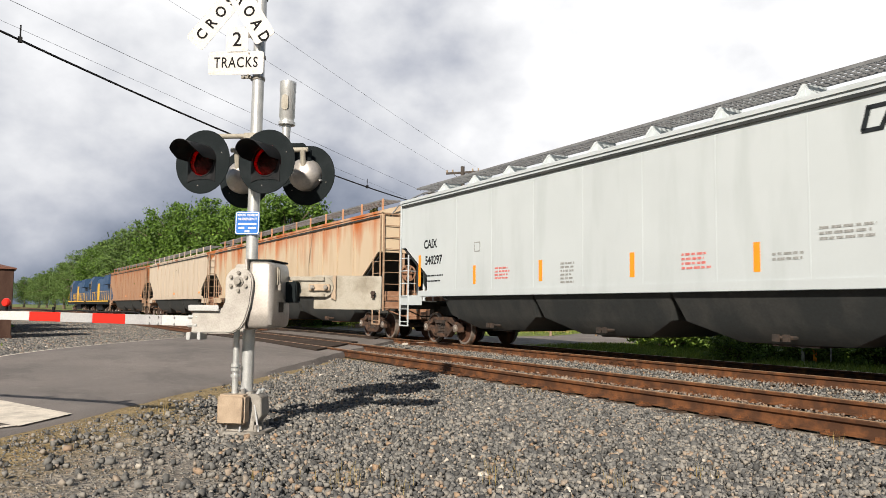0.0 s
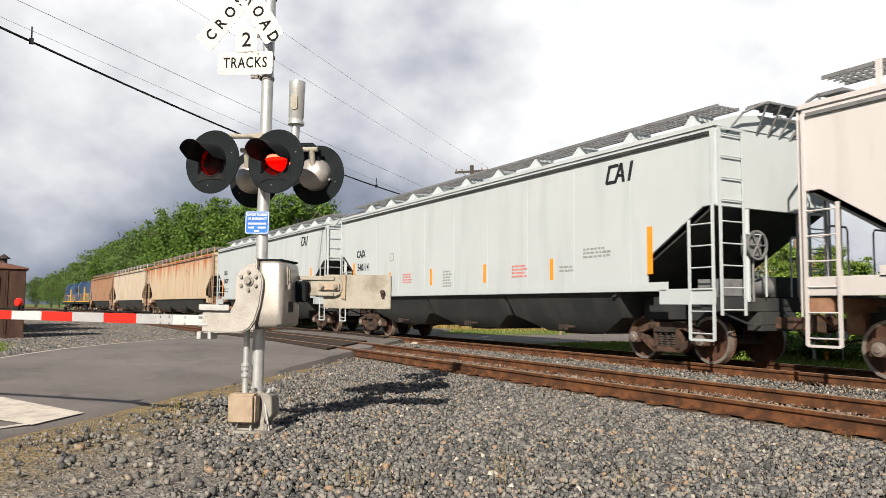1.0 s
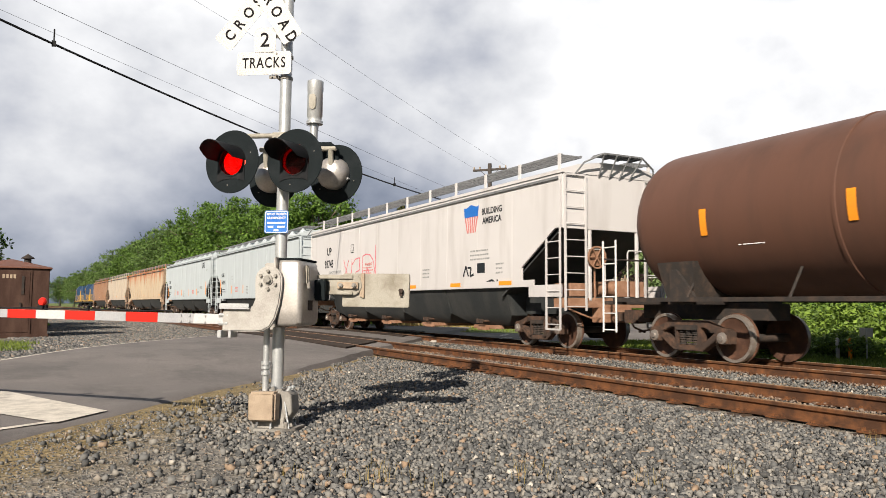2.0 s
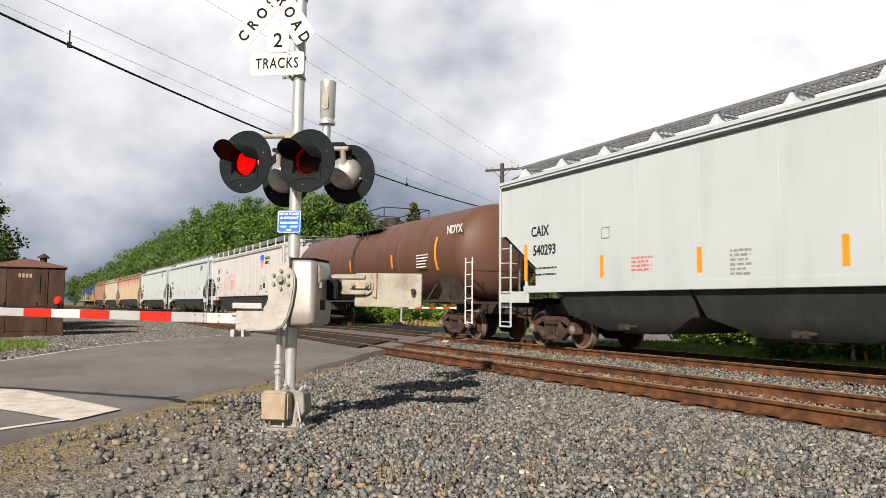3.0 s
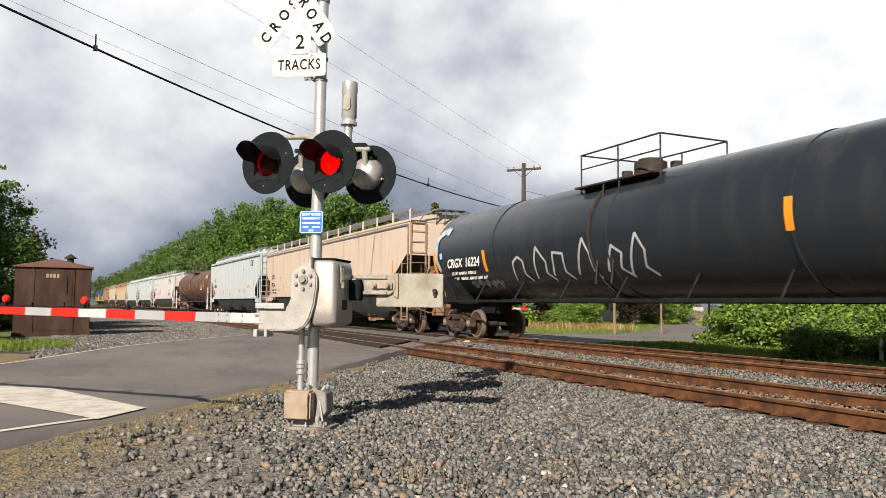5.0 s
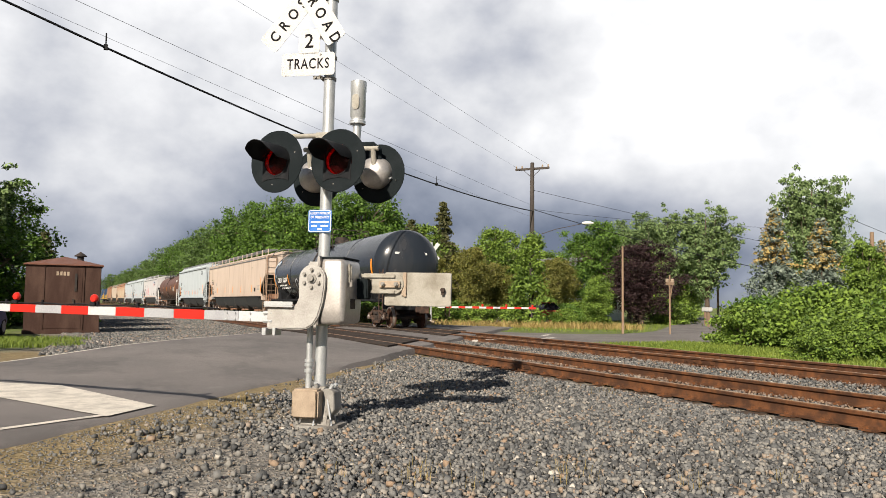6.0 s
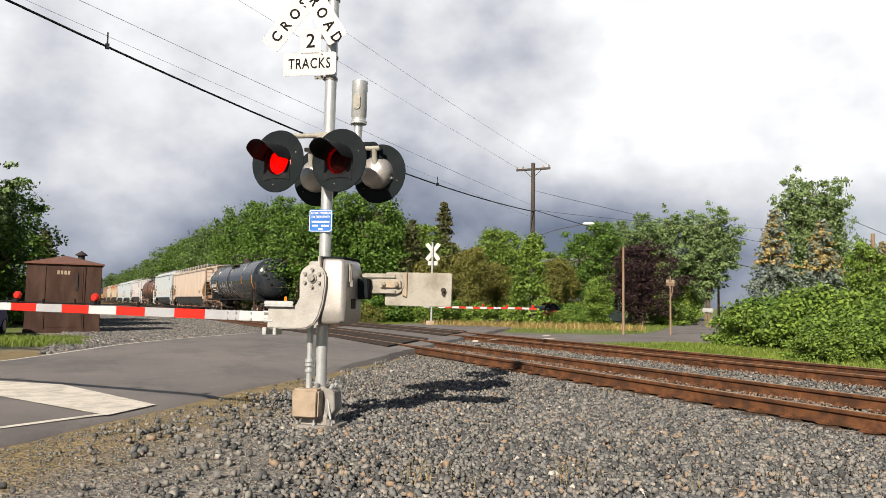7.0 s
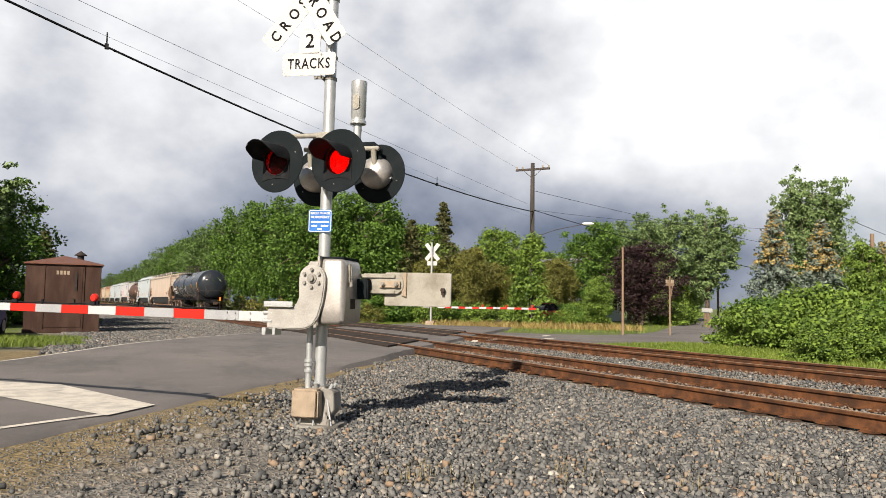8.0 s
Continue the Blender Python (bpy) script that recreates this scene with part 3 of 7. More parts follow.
def track(centre, label):
    top = thing("railway_track", Matrix(), label, "railway track", "parallel railway tracks", "structure")
    ys = [-60, -30, -10] + [0 + 4 * k for k in range(80)]
    for side in (-1, 1):
        s, head = Shape(), Shape()
        for k, outline in ((s, RAIL_OUTLINE), (head, [(-0.026, -0.001), (0.026, -0.001), (0.024, 0.0035), (-0.024, 0.0035)])):
            k.loft([[(centre + bend(y) + side * HALF_GAUGE + u, y, w) for u, w in outline] for y in ys])
        r = part("rail", s, RAIL_RUST, top, "rust-brown steel rail")
        part("rail_head", head, RAIL_TOP, r, "dull worn running surface")
    tie = mesh_of(Shape().box(-1.3, 1.3, -0.115, 0.115, -0.36, -0.186), "tie", TIE_WOOD, 0.012)
    plate = mesh_of(Shape().box(-0.17, 0.17, -0.09, 0.09, -0.178, -0.160).box(-0.12, -0.085, -0.07, -0.04, -0.16, -0.13).box(0.085, 0.12, 0.04, 0.07, -0.16, -0.13)
                    .box(-0.12, -0.085, 0.04, 0.07, -0.16, -0.13).box(0.085, 0.12, -0.07, -0.04, -0.16, -0.13), "tie_plate", RAIL_RUST)
    rng = random.Random(int(centre * 10))
    y = -4.0
    while y < 70:
        if not (15.0 < y - (centre - 8.1) * 1.38 < 28.0):
            m = pose(centre + bend(y), y + rng.uniform(-0.03, 0.03), rng.uniform(-0.012, 0.012), 0, 0, rng.uniform(-1.5, 1.5) + math.degrees(heading(y)))
            t = shared("tie", tie, m, top)
            if y < 30:
                for side in (-1, 1):
                    shared("tie_plate", plate, pose(side * HALF_GAUGE, 0, 0.002), t)
        y += 0.52
    # joint bars where lengths of rail meet
    jb = mesh_of(Shape().box(0.012, 0.034, -0.45, 0.45, -0.135, -0.055).box(0.034, 0.05, -0.36, -0.32, -0.105, -0.07).box(0.034, 0.05, -0.14, -0.10, -0.105, -0.07)
                 .box(0.034, 0.05, 0.10, 0.14, -0.105, -0.07).box(0.034, 0.05, 0.32, 0.36, -0.105, -0.07), "joint_bar", RAIL_RUST, 0.004)
    for y in (12.6, 24.5):
        shared("joint_bar", jb, pose(centre - HALF_GAUGE + bend(y), y, 0, 0, 0, 180), top)


def crossing_panels():
    """Dark timber and rubber panels between and beside the rails, cut to the slant of the road."""
    top = thing("crossing_surface", Matrix(), "dark worn timber and asphalt crossing surface between the rails", "crossing surface", kind="structure")
    lean = ROAD_DIR.y / ROAD_DIR.x
    rng = random.Random(9)

    def piece(x0, x1, z=0.0, cut=2.1):
        def y_near(x):
            return 11.04 + (x - 1.66) * lean + 0.15
        n0, n1 = y_near(x0), y_near(x1)
        length = 9.0 + 3.2
        k = 0.0
        while k < length:
            e = min(length, k + cut)
            a, b = k + 0.012, e - 0.012
            zz = z + rng.uniform(-0.006, 0.004)
            s = Shape()
            s.add([(x0 + bend(n0 + a), n0 + a, zz), (x1 + bend(n1 + a), n1 + a, zz), (x1 + bend(n1 + b), n1 + b, zz), (x0 + bend(n0 + b), n0 + b, zz),
                   (x0 + bend(n0 + a), n0 + a, -0.19), (x1 + bend(n1 + a), n1 + a, -0.19), (x1 + bend(n1 + b), n1 + b, -0.19), (x0 + bend(n0 + b), n0 + b, -0.19)],
                  [(0, 1, 2, 3), (7, 6, 5, 4), (0, 4, 5, 1), (1, 5, 6, 2), (2, 6, 7, 3), (3, 7, 4, 0)])
            part("panel", s, CROSS_RUBBER, top)
            k = e
    for centre in (TRACK_NEAR, TRACK_FAR):
        piece(centre - HALF_GAUGE - 0.62, centre - HALF_GAUGE - 0.05)
        piece(centre - HALF_GAUGE + 0.11, centre - 0.012, -0.002)
        piece(centre + 0.012, centre + HALF_GAUGE - 0.11, -0.002)
        piece(centre + HALF_GAUGE + 0.05, centre + HALF_GAUGE + 0.62)


# ---- the crossing signal ----
MAST = Vector((2.06, 7.58, GROUND))
FACE = -35.8                       # the signal's turn: it faces the road's traffic
READ = pose(0, 0, 0, 90)           # lettering that faces the signal's front


def placed(x, y, z, turn=0.0):
    return pose(x, y, z, 90, 0, 0) @ pose(0, 0, 0, 0, 0, turn)


def lamp_unit(sig, x, y, z, back, flash_name):
    """One flashing lamp: disc, hood, housing, lens, and the reflector that turns inside it."""
    d = -1 if not back else 1
    m = Matrix.Translation((x, y, z)) @ pose(0, 0, 0, 0, 0, -13) @ pose(0, 0, 0, 90 if not back else -90, 0, 0)   # local +z looks out of the lamp
    s = Shape()
    s.lathe([(0.165, 0.0), (0.31, 0.0), (0.315, 0.006), (0.31, 0.012), (0.165, 0.012), (0.165, 0.0)], 48, m)
    unit = part("lamp_head", s, DISC, sig, "black round backboard with a hooded red lamp")
    s = Shape()
    s.lathe([(0.168, 0.0), (0.172, -0.05), (0.165, -0.10), (0.13, -0.15), (0.07, -0.18), (0.0, -0.19)][::-1], 32, m)
    part("housing", s, ALUMINIUM, unit, "domed silver lamp housing")
    # clamps on the housing and the bolts in the disc
    for a in (20, 140, 260):
        q = m @ Matrix.Rotation(radians(a), 4, "Z")
        part("clamp", Shape().rod(q @ Vector((0.175, 0, -0.04)), q @ Vector((0.175, 0, 0.0)), 0.012, 6), GALV, unit)
        part("disc_bolt", Shape().rod(q @ Vector((0.235, 0, -0.01)), q @ Vector((0.235, 0, 0.016)), 0.006, 6), BASE_STEEL, unit)
    # hood: a half tube open below, its lip cut back towards the sides, on a flat flange
    s = Shape()
    rings = []
    up = 90 if not back else -90
    for k in range(25):
        u = (k - 12) / 12
        a = radians(up + 88 * u)
        reach = 0.37 - 0.07 * u * u - 0.10 * max(0.0, abs(u) - 0.7) / 0.3
        r0, r1, taper = 0.158, 0.164, 0.93
        rings.append([m @ Vector((r0 * math.cos(a), r0 * math.sin(a), 0.0)), m @ Vector((taper * r0 * math.cos(a), taper * r0 * math.sin(a), reach)),
                      m @ Vector((taper * r1 * math.cos(a), taper * r1 * math.sin(a), reach)), m @ Vector((r1 * math.cos(a), r1 * math.sin(a), 0.0))])
    s.loft(rings)
    part("hood", s, BLACK, unit, "long black sun hood")
    s = Shape()
    low = -1 if not back else 1
    o = [(-0.158, 0.0), (-0.158, low * 0.20), (-0.10, low * 0.178), (0.0, low * 0.170), (0.10, low * 0.178), (0.158, low * 0.20), (0.158, 0.0)]
    o += [(0.150 * math.cos(radians(q)), low * 0.150 * math.sin(radians(q))) for q in range(0, 181, 15)]
    s.loft([[m @ Vector((x, y, z)) for x, y in o] for z in (0.013, 0.019)])
    part("hood_flange", s, BLACK, unit, "flat black hood flange below the lens")
    s = Shape()
    s.lathe([(0.138, 0.006), (0.150, 0.006), (0.150, 0.024), (0.138, 0.024), (0.138, 0.006)], 32, m)
    part("bezel", s, BLACK, unit, "thin black lens ring")
    s = Shape()
    s.lathe([(0.0, 0.045), (0.06, 0.041), (0.11, 0.030), (0.140, 0.012), (0.140, 0.0), (0.0, 0.0)], 32, m)
    part("lens", s, LENS, unit, "deep red prismatic lens")
    s = Shape()
    s.lathe([(0.0, 0.012), (0.128, 0.012), (0.128, 0.008), (0.0, 0.008)], 28, Matrix())
    refl = part("reflector", s, GLOW, unit, "lamp reflector")
    s = Shape()
    s.lathe([(0.0, -0.012), (0.13, -0.012), (0.13, 0.006), (0.0, 0.006)], 28, Matrix())
    shade = new("reflector_back", mesh_of(s, "reflector_back", BLACK))
    # front and back are one piece: join the black back into the reflector's own mesh
    bm = bmesh.new()
    bm.from_mesh(refl.data)
    count = len(bm.faces)
    bm.from_mesh(shade.data)
    bm.faces.ensure_lookup_table()
    for f in bm.faces[count:]:
        f.material_index = 1
    bm.to_mesh(refl.data)
    bm.free()
    refl.data.materials.append(BLACK)
    bpy.data.objects.remove(shade)
    seat = m @ pose(0, 0, -0.045)
    refl.matrix_basis = seat
    return refl, seat


def crossbuck(sig, x, z, y):
    for name, turn, words, off, dx, dz in (("crossbuck_blade", 50, "CROSSING", 0.0, 0.0, -0.035), ("crossbuck_blade", -58, "RAIL  ROAD", -0.02, 0.05, 0.04)):
        m = placed(x + dx, y + off, z + dz, turn)
        s = Shape()
        w, h, r = 0.61, 0.115, 0.03
        o = []
        for cx, cy, a0 in ((w - r, h - r, 0), (-w + r, h - r, 90), (-w + r, -h + r, 180), (w - r, -h + r, 270)):
            o += [(cx + r * math.cos(radians(a0 + k * 30)), cy + r * math.sin(radians(a0 + k * 30))) for k in range(4)]
        s.loft([[m @ Vector((u, v, -0.002)) for u, v in o], [m @ Vector((u, v, 0.002)) for u, v in o]])
        blade = part(name, s, SIGN_WHITE, sig, "white reflective crossbuck blade with black capitals")
        lettering(words, 0.158, m @ Matrix.Translation((0, -0.005, 0.003)), SIGN_BLACK, blade, depth=0.0008, bold=0.022, spacing=1.85, squeeze=0.86)


def plate_sign(sig, name, outline, m, mat, label, thick=0.002):
    s = Shape()
    s.loft([[m @ Vector((u, v, -thick)) for u, v in outline], [m @ Vector((u, v, thick)) for u, v in outline]])
    return part(name, s, mat, sig, label)


def rounded(x0, x1, y0, y1, r, n=4):
    o = []
    for cx, cy, a0 in ((x1 - r, y1 - r, 0), (x0 + r, y1 - r, 90), (x0 + r, y0 + r, 180), (x1 - r, y0 + r, 270)):
        o += [(cx + r * math.cos(radians(a0 + 90 * k / n)), cy + r * math.sin(radians(a0 + 90 * k / n))) for k in range(n + 1)]
    return o


FLASHERS = {}


def crossing_signal():
    sig = thing("crossing_signal", Matrix.Translation(MAST) @ Matrix.Rotation(radians(0.4), 4, Vector((0.258, 0.966, 0))) @ pose(0, 0, 0, 0, 0, FACE),
                "silver railway crossing signal with crossbuck, red lamps and lowered gate", "crossing signal")
    Z = -GROUND      # heights below are given above the rails
    s = Shape().rod((0, 0, 0.30 + Z - 0.2), (0, 0, 4.75 + Z), 0.060, 24)
    part("mast", s, GALV, sig, "shiny galvanised tubular mast")
    s = Shape().slab([(-0.235, -0.12), (-0.14, -0.235), (0.14, -0.235), (0.245, -0.12), (0.245, 0.14), (0.14, 0.25), (-0.14, 0.25), (-0.235, 0.14)], 'z', 0.022, 0.052).box(-0.19, 0.20, -0.19, 0.20, -0.05, 0.022)
    for a in (-1, 1):
        for b in (-1, 1):
            s.rod((0.165 * a, 0.165 * b, 0.05), (0.165 * a, 0.165 * b, 0.115), 0.018, 6)
    base = part("base_plate", s, BASE_STEEL, sig, "steel base plate with cut corners on the gravel", 0.004)
    s = Shape()
    s.loft([[(0.15 * a, 0.15 * b, 0.035) for a, b in ((-1, -1), (1, -1), (1, 1), (-1, 1))], [(0.09 * a, 0.09 * b, 0.30) for a, b in ((-1, -1), (1, -1), (1, 1), (-1, 1))],
            [(0.085 * a, 0.085 * b, 0.42) for a, b in ((-1, -1), (1, -1), (1, 1), (-1, 1))]])
    s.slab([(0.07, 0.03), (0.20, 0.03), (0.09, 0.30)], "y", -0.012, 0.012).slab([(-0.07, 0.03), (-0.20, 0.03), (-0.09, 0.30)], "y", -0.012, 0.012)
    part("pedestal", s, BASE_STEEL, sig, "cast pedestal with ribs", 0.008)
    s = Shape().box(-0.20, 0.075, -0.25, -0.10, 0.12, 0.405)
    jb = part("junction_box", s, BEIGE, sig, "beige cast junction box", 0.02)
    s = Shape().box(-0.185, 0.06, -0.262, -0.25, 0.135, 0.39)
    part("cover", s, BEIGE, jb, "", 0.006)
    s = Shape()
    s.loft([[(u, v, z) for u, v in rounded(0.06, x, -0.10, 0.12, 0.02)] for z, x in ((0.13, 0.15), (0.20, 0.20), (0.37, 0.185), (0.40, 0.15))])
    part("side_box", s, BASE_STEEL, sig, "grey cable box on the pedestal", 0.006)
    for q in (-0.03, 0.07):
        part("flange_ear", Shape().rod((0.12, q, 0.39), (0.15, q, 0.44), 0.02, 10), GALV, sig)
    part("flange_ear", Shape().rod((0.0, -0.09, 0.41), (0.0, -0.12, 0.46), 0.022, 10), GALV, sig)
    for x, y in ((0.19, -0.16), (0.02, -0.21)):
        part("brace", Shape().rod((x, y, 0.05), (x * 0.45, y * 0.4, 0.40), 0.010, 8), GALV, sig, "thin bright brace rod")
    # cable conduit beside the mast
    s = Shape().rod((-0.085, -0.10, 0.40), (-0.085, -0.10, 1.08), 0.030, 14)
    for z in (0.56, 0.62, 0.66):
        s.rod((-0.085, -0.10, z), (-0.085, -0.10, z + 0.03), 0.045, 14)
    part("conduit", s, GALV, sig, "galvanised cable conduit")
    # gate machine
    x0, x1, y0, y1 = 0.075, 0.335, -0.31, 0.27
    s = Shape()
    rings = []
    for z, k in ((0.845, 0.055), (0.855, 0.025), (0.88, 0.006), (1.0, 0.0), (1.40, 0.012), (1.465, 0.022), (1.485, 0.040), (1.492, 0.07)):
        rings.append([(u, v, z + Z) for u, v in rounded(x0, x1 - k, y0 + k, y1 - k, 0.055, 6)])
    s.loft(rings)
    gm = part("gate_machine", s, ALUMINIUM, sig, "bulged cast aluminium gate motor case")
    s = Shape().box(0.055, 0.075, y0 - 0.022, y1 + 0.022, 0.83 + Z, 1.515 + Z)
    part("case_flange", s, ALUMINIUM, gm, "flat flange behind the case", 0.008)
    s = Shape().box(0.075, 0.30, y0 + 0.05, y1 - 0.02, 1.490 + Z, 1.510 + Z)
    part("gasket", s, DISC, gm, "dark lip along the top of the case", 0.004)
    s = Shape().box(0.325, 0.345, -0.19, -0.13, 1.26 + Z, 1.44 + Z).box(0.345, 0.356, -0.175, -0.145, 1.30 + Z, 1.42 + Z)
    lt = part("latch", s, WEATHERED, gm, "pale hinged hasp", 0.004)
    s = Shape().box(0.345, 0.372, -0.19, -0.13, 1.215 + Z, 1.265 + Z).pipe([(0.358, -0.18, 1.26 + Z), (0.358, -0.18, 1.30 + Z), (0.358, -0.14, 1.30 + Z), (0.358, -0.14, 1.26 + Z)], 0.007, 6)
    part("padlock", s, BASE_STEEL, lt, "small brass padlock", 0.004)
    s = Shape().box(0.328, 0.340, -0.11, 0.02, 1.00 + Z, 1.10 + Z)
    part("name_plate", s, TRUCK_DARK, gm, "small dark maker's plate")
    # clamp on the mast above the case
    s = Shape().box(-0.13, 0.13, -0.10, 0.09, 1.40 + Z, 1.47 + Z)
    part("mast_clamp", s, CASTING, sig, "", 0.012)
    # arm bracket: a cranked plate with a round head
    o = []
    for k in range(13):
        a = radians(180 - 15 * k)
        o.append((0.015 + 0.135 * math.cos(a), 1.29 + 0.135 * math.sin(a)))
    o += [(0.15, 1.22), (0.13, 1.06), (0.09, 0.92), (0.04, 0.84), (-0.03, 0.80), (-0.10, 0.79), (-0.44, 0.79), (-0.44, 1.00), (-0.20, 1.00), (-0.14, 1.04), (-0.115, 1.10)]
    s = Shape().slab([(u, w + Z) for u, w in o], "y", -0.36, -0.30)
    br = part("arm_bracket", s, CASTING, sig, "pale cast bracket that carries the arm", 0.012)
    for k in range(6):
        a = radians(60 * k + 30)
        s = Shape().rod((0.015 + 0.085 * math.cos(a), -0.385, 1.29 + Z + 0.085 * math.sin(a)), (0.015 + 0.085 * math.cos(a), -0.355, 1.29 + Z + 0.085 * math.sin(a)), 0.017, 6)
        part("bolt", s, BASE_STEEL, br)
    s = Shape().rod((0.015, -0.372, 1.29 + Z), (0.015, -0.355, 1.29 + Z), 0.048, 16).rod((0.015, -0.40, 1.29 + Z), (0.015, -0.372, 1.29 + Z), 0.03, 6)
    part("hub_nut", s, BASE_STEEL, br, "dull hub nut on its washer")
    s = Shape().slab([(u, w + Z) for u, w in o], "y", 0.20, 0.25)
    part("rear_bracket", s, CASTING, br, "", 0.012)
    s = Shape().rod((0.015, -0.32, 1.29 + Z), (0.015, 0.24, 1.29 + Z), 0.045, 14)
    part("shaft", s, GALV, br)
    s = Shape().box(-0.46, -0.16, -0.40, -0.24, 1.005 + Z, 1.02 + Z).box(-0.46, -0.16, -0.40, -0.39, 1.02 + Z, 1.06 + Z).box(-0.47, -0.43, -0.40, -0.24, 0.73 + Z, 0.80 + Z).box(-0.36, -0.33, -0.40, -0.24, 0.73 + Z, 0.80 + Z)
    part("arm_adapter", s, GALV, br, "bolted adapter at the arm's butt", 0.004)
    # the arm
    arm = new("gate_arm")
    arm.parent = sig
    tagged(arm, "lowered gate arm with red and white stripes")
    arm.matrix_basis = Matrix.Translation((-0.42, -0.32, 0.905 + Z)) @ pose(0, 0, 0, 0, 0.35, -9)
    stripes = [(0.0, 0.36, ARM_WHITE), (0.36, 0.78, ARM_GREY)]
    x = 0.78
    for k in range(8):
        stripes += [(x, x + 0.385, ARM_RED), (x + 0.385, x + 0.77, ARM_WHITE if k % 2 else ARM_GREY)]
        x += 0.77
    for a, b, mat in stripes:
        taper = lambda q: 0.050 - 0.002 * q
        sh = Shape()
        sh.loft([[(-q, yy * 0.016, zz * taper(q)) for yy, zz in ((-1, -1), (1, -1), (1, 1), (-1, 1))] for q in (a, b)])
        part("stripe", sh, mat, arm, "red reflective stripe" if mat is ARM_RED else "", 0.003)
    for q in (0.06, 0.22, 0.40, 0.50):
        for zz in (-0.030, 0.030):
            part("arm_bolt", Shape().rod((-q, -0.03, zz), (-q, 0.03, zz), 0.010, 6), GALV, arm)
    for zz, r in ((-0.04, 0.022), (0.04, 0.018)):
        part("socket_pin", Shape().rod((0.04, -0.02, zz), (-0.06, -0.02, zz), r, 8), GALV, arm)
    s = Shape()
    pts = [(-0.62 - 0.15 * k, 0.0, taper(0.6 + 0.15 * k) + 0.018 + 0.006 * math.sin(k * 1.7)) for k in range(30)]
    s.pipe(pts, 0.008, 5)
    for q in (1.65, 2.20, 3.0, 3.55, 4.5):
        s.box(-q - 0.01, -q + 0.01, -0.012, 0.012, 0.045, 0.10)
    part("arm_cable", s, BLACK, arm, "black lamp cable along the arm's top edge")
    for q in (2.25, 3.40, 5.6):
        lamp = part("arm_lamp", Shape().box(-q - 0.045, -q + 0.03, -0.03, 0.03, 0.05, 0.09), BLACK, arm, "small red lamp on the arm", 0.006)
        s = Shape().lathe([(0.0, -0.03), (0.036, -0.026), (0.047, -0.01), (0.047, 0.01), (0.036, 0.026), (0.0, 0.03)], 18, pose(-q, 0, 0.132, 90, 0, 0))
        part("arm_lamp_lens", s, ARM_RED, lamp, "glossy red lens")
    # counterweight
    s = Shape().slab(rounded(0.36, 0.79, 1.16 + Z, 1.37 + Z, 0.10, 8), "y", 0.215, 0.245).box(0.36, 0.46, 0.215, 0.245, 1.16 + Z, 1.37 + Z)
    s.box(0.10, 0.70, 0.195, 0.215, 1.325 + Z, 1.365 + Z).box(0.10, 0.70, 0.195, 0.215, 1.165 + Z, 1.20 + Z)
    ca = part("counterweight_arm", s, WEATHERED, sig, "slotted counterweight arm", 0.004)
    part("arm_root", Shape().box(0.30, 0.44, 0.10, 0.25, 1.10 + Z, 1.31 + Z), DISC, ca, "dark casting at the root of the arm", 0.01)
    s = Shape().slab(rounded(0.58, 1.28, 1.04 + Z, 1.385 + Z, 0.02), "y", 0.25, 0.30)
    cw = part("counterweight", s, WEATHERED, sig, "weathered flat steel counterweight", 0.004)
    s = Shape().slab([(0.765, 1.15 + Z), (0.815, 1.13 + Z), (0.815, 1.385 + Z), (0.78, 1.385 + Z)], "y", 0.225, 0.25)
    part("strap", s, BEIGE, cw, "rust-tinted strap across the counterweight", 0.004)
    s = Shape().box(0.54, 0.76, 0.185, 0.205, 1.225 + Z, 1.295 + Z)
    part("clamp_plate", s, BEIGE, cw, "stained clamp plate in the slot", 0.004)
    for x in (0.58, 0.72):
        part("clamp_bolt", Shape().rod((x, 0.16, 1.26 + Z), (x, 0.20, 1.26 + Z), 0.024, 6).rod((x, 0.15, 1.26 + Z), (x, 0.16, 1.26 + Z), 0.014, 8), BASE_STEEL, cw)
    part("stud", Shape().rod((1.20, 0.20, 1.21 + Z), (1.20, 0.26, 1.21 + Z), 0.024, 6).box(1.185, 1.215, 0.215, 0.235, 1.16 + Z, 1.21 + Z), TRUCK_RUST, cw, "rusty stud")
    # crossarm pipes and lamps
    s = Shape().rod((-0.46, -0.10, 2.76 + Z), (0.30, -0.10, 2.76 + Z), 0.026, 12)
    s.rod((-0.30, 0.10, 2.66 + Z), (0.52, 0.10, 2.66 + Z), 0.026, 12)
    for q in (-0.41, 0.26):
        s.rod((q, -0.10, 2.76 + Z), (q, -0.18, 2.52 + Z), 0.03, 10)
    for q in (-0.24, 0.46):
        s.rod((q, 0.10, 2.66 + Z), (q, 0.16, 2.44 + Z), 0.03, 10)
    s.box(-0.085, 0.085, -0.125, 0.125, 2.70 + Z, 2.79 + Z)
    part("crossarm", s, WEATHERED, sig, "pale crossarm tubes that carry the lamps", 0.004)
    s = Shape().pipe([(0.30, 0.12, 2.70 + Z), (0.44, 0.16, 2.71 + Z), (0.50, 0.18, 2.66 + Z), (0.50, 0.19, 2.56 + Z)], 0.034, 12)
    part("elbow", s, DISC, sig, "dark pipe elbow over the rear lamp")
    FLASHERS["left"] = lamp_unit(sig, -0.41, -0.32, 2.455 + Z, False, "left")
    FLASHERS["right"] = lamp_unit(sig, 0.235, -0.32, 2.455 + Z, False, "right")
    lamp_unit(sig, -0.22, 0.30, 2.40 + Z, True, "")
    lamp_unit(sig, 0.46, 0.30, 2.43 + Z, True, "")
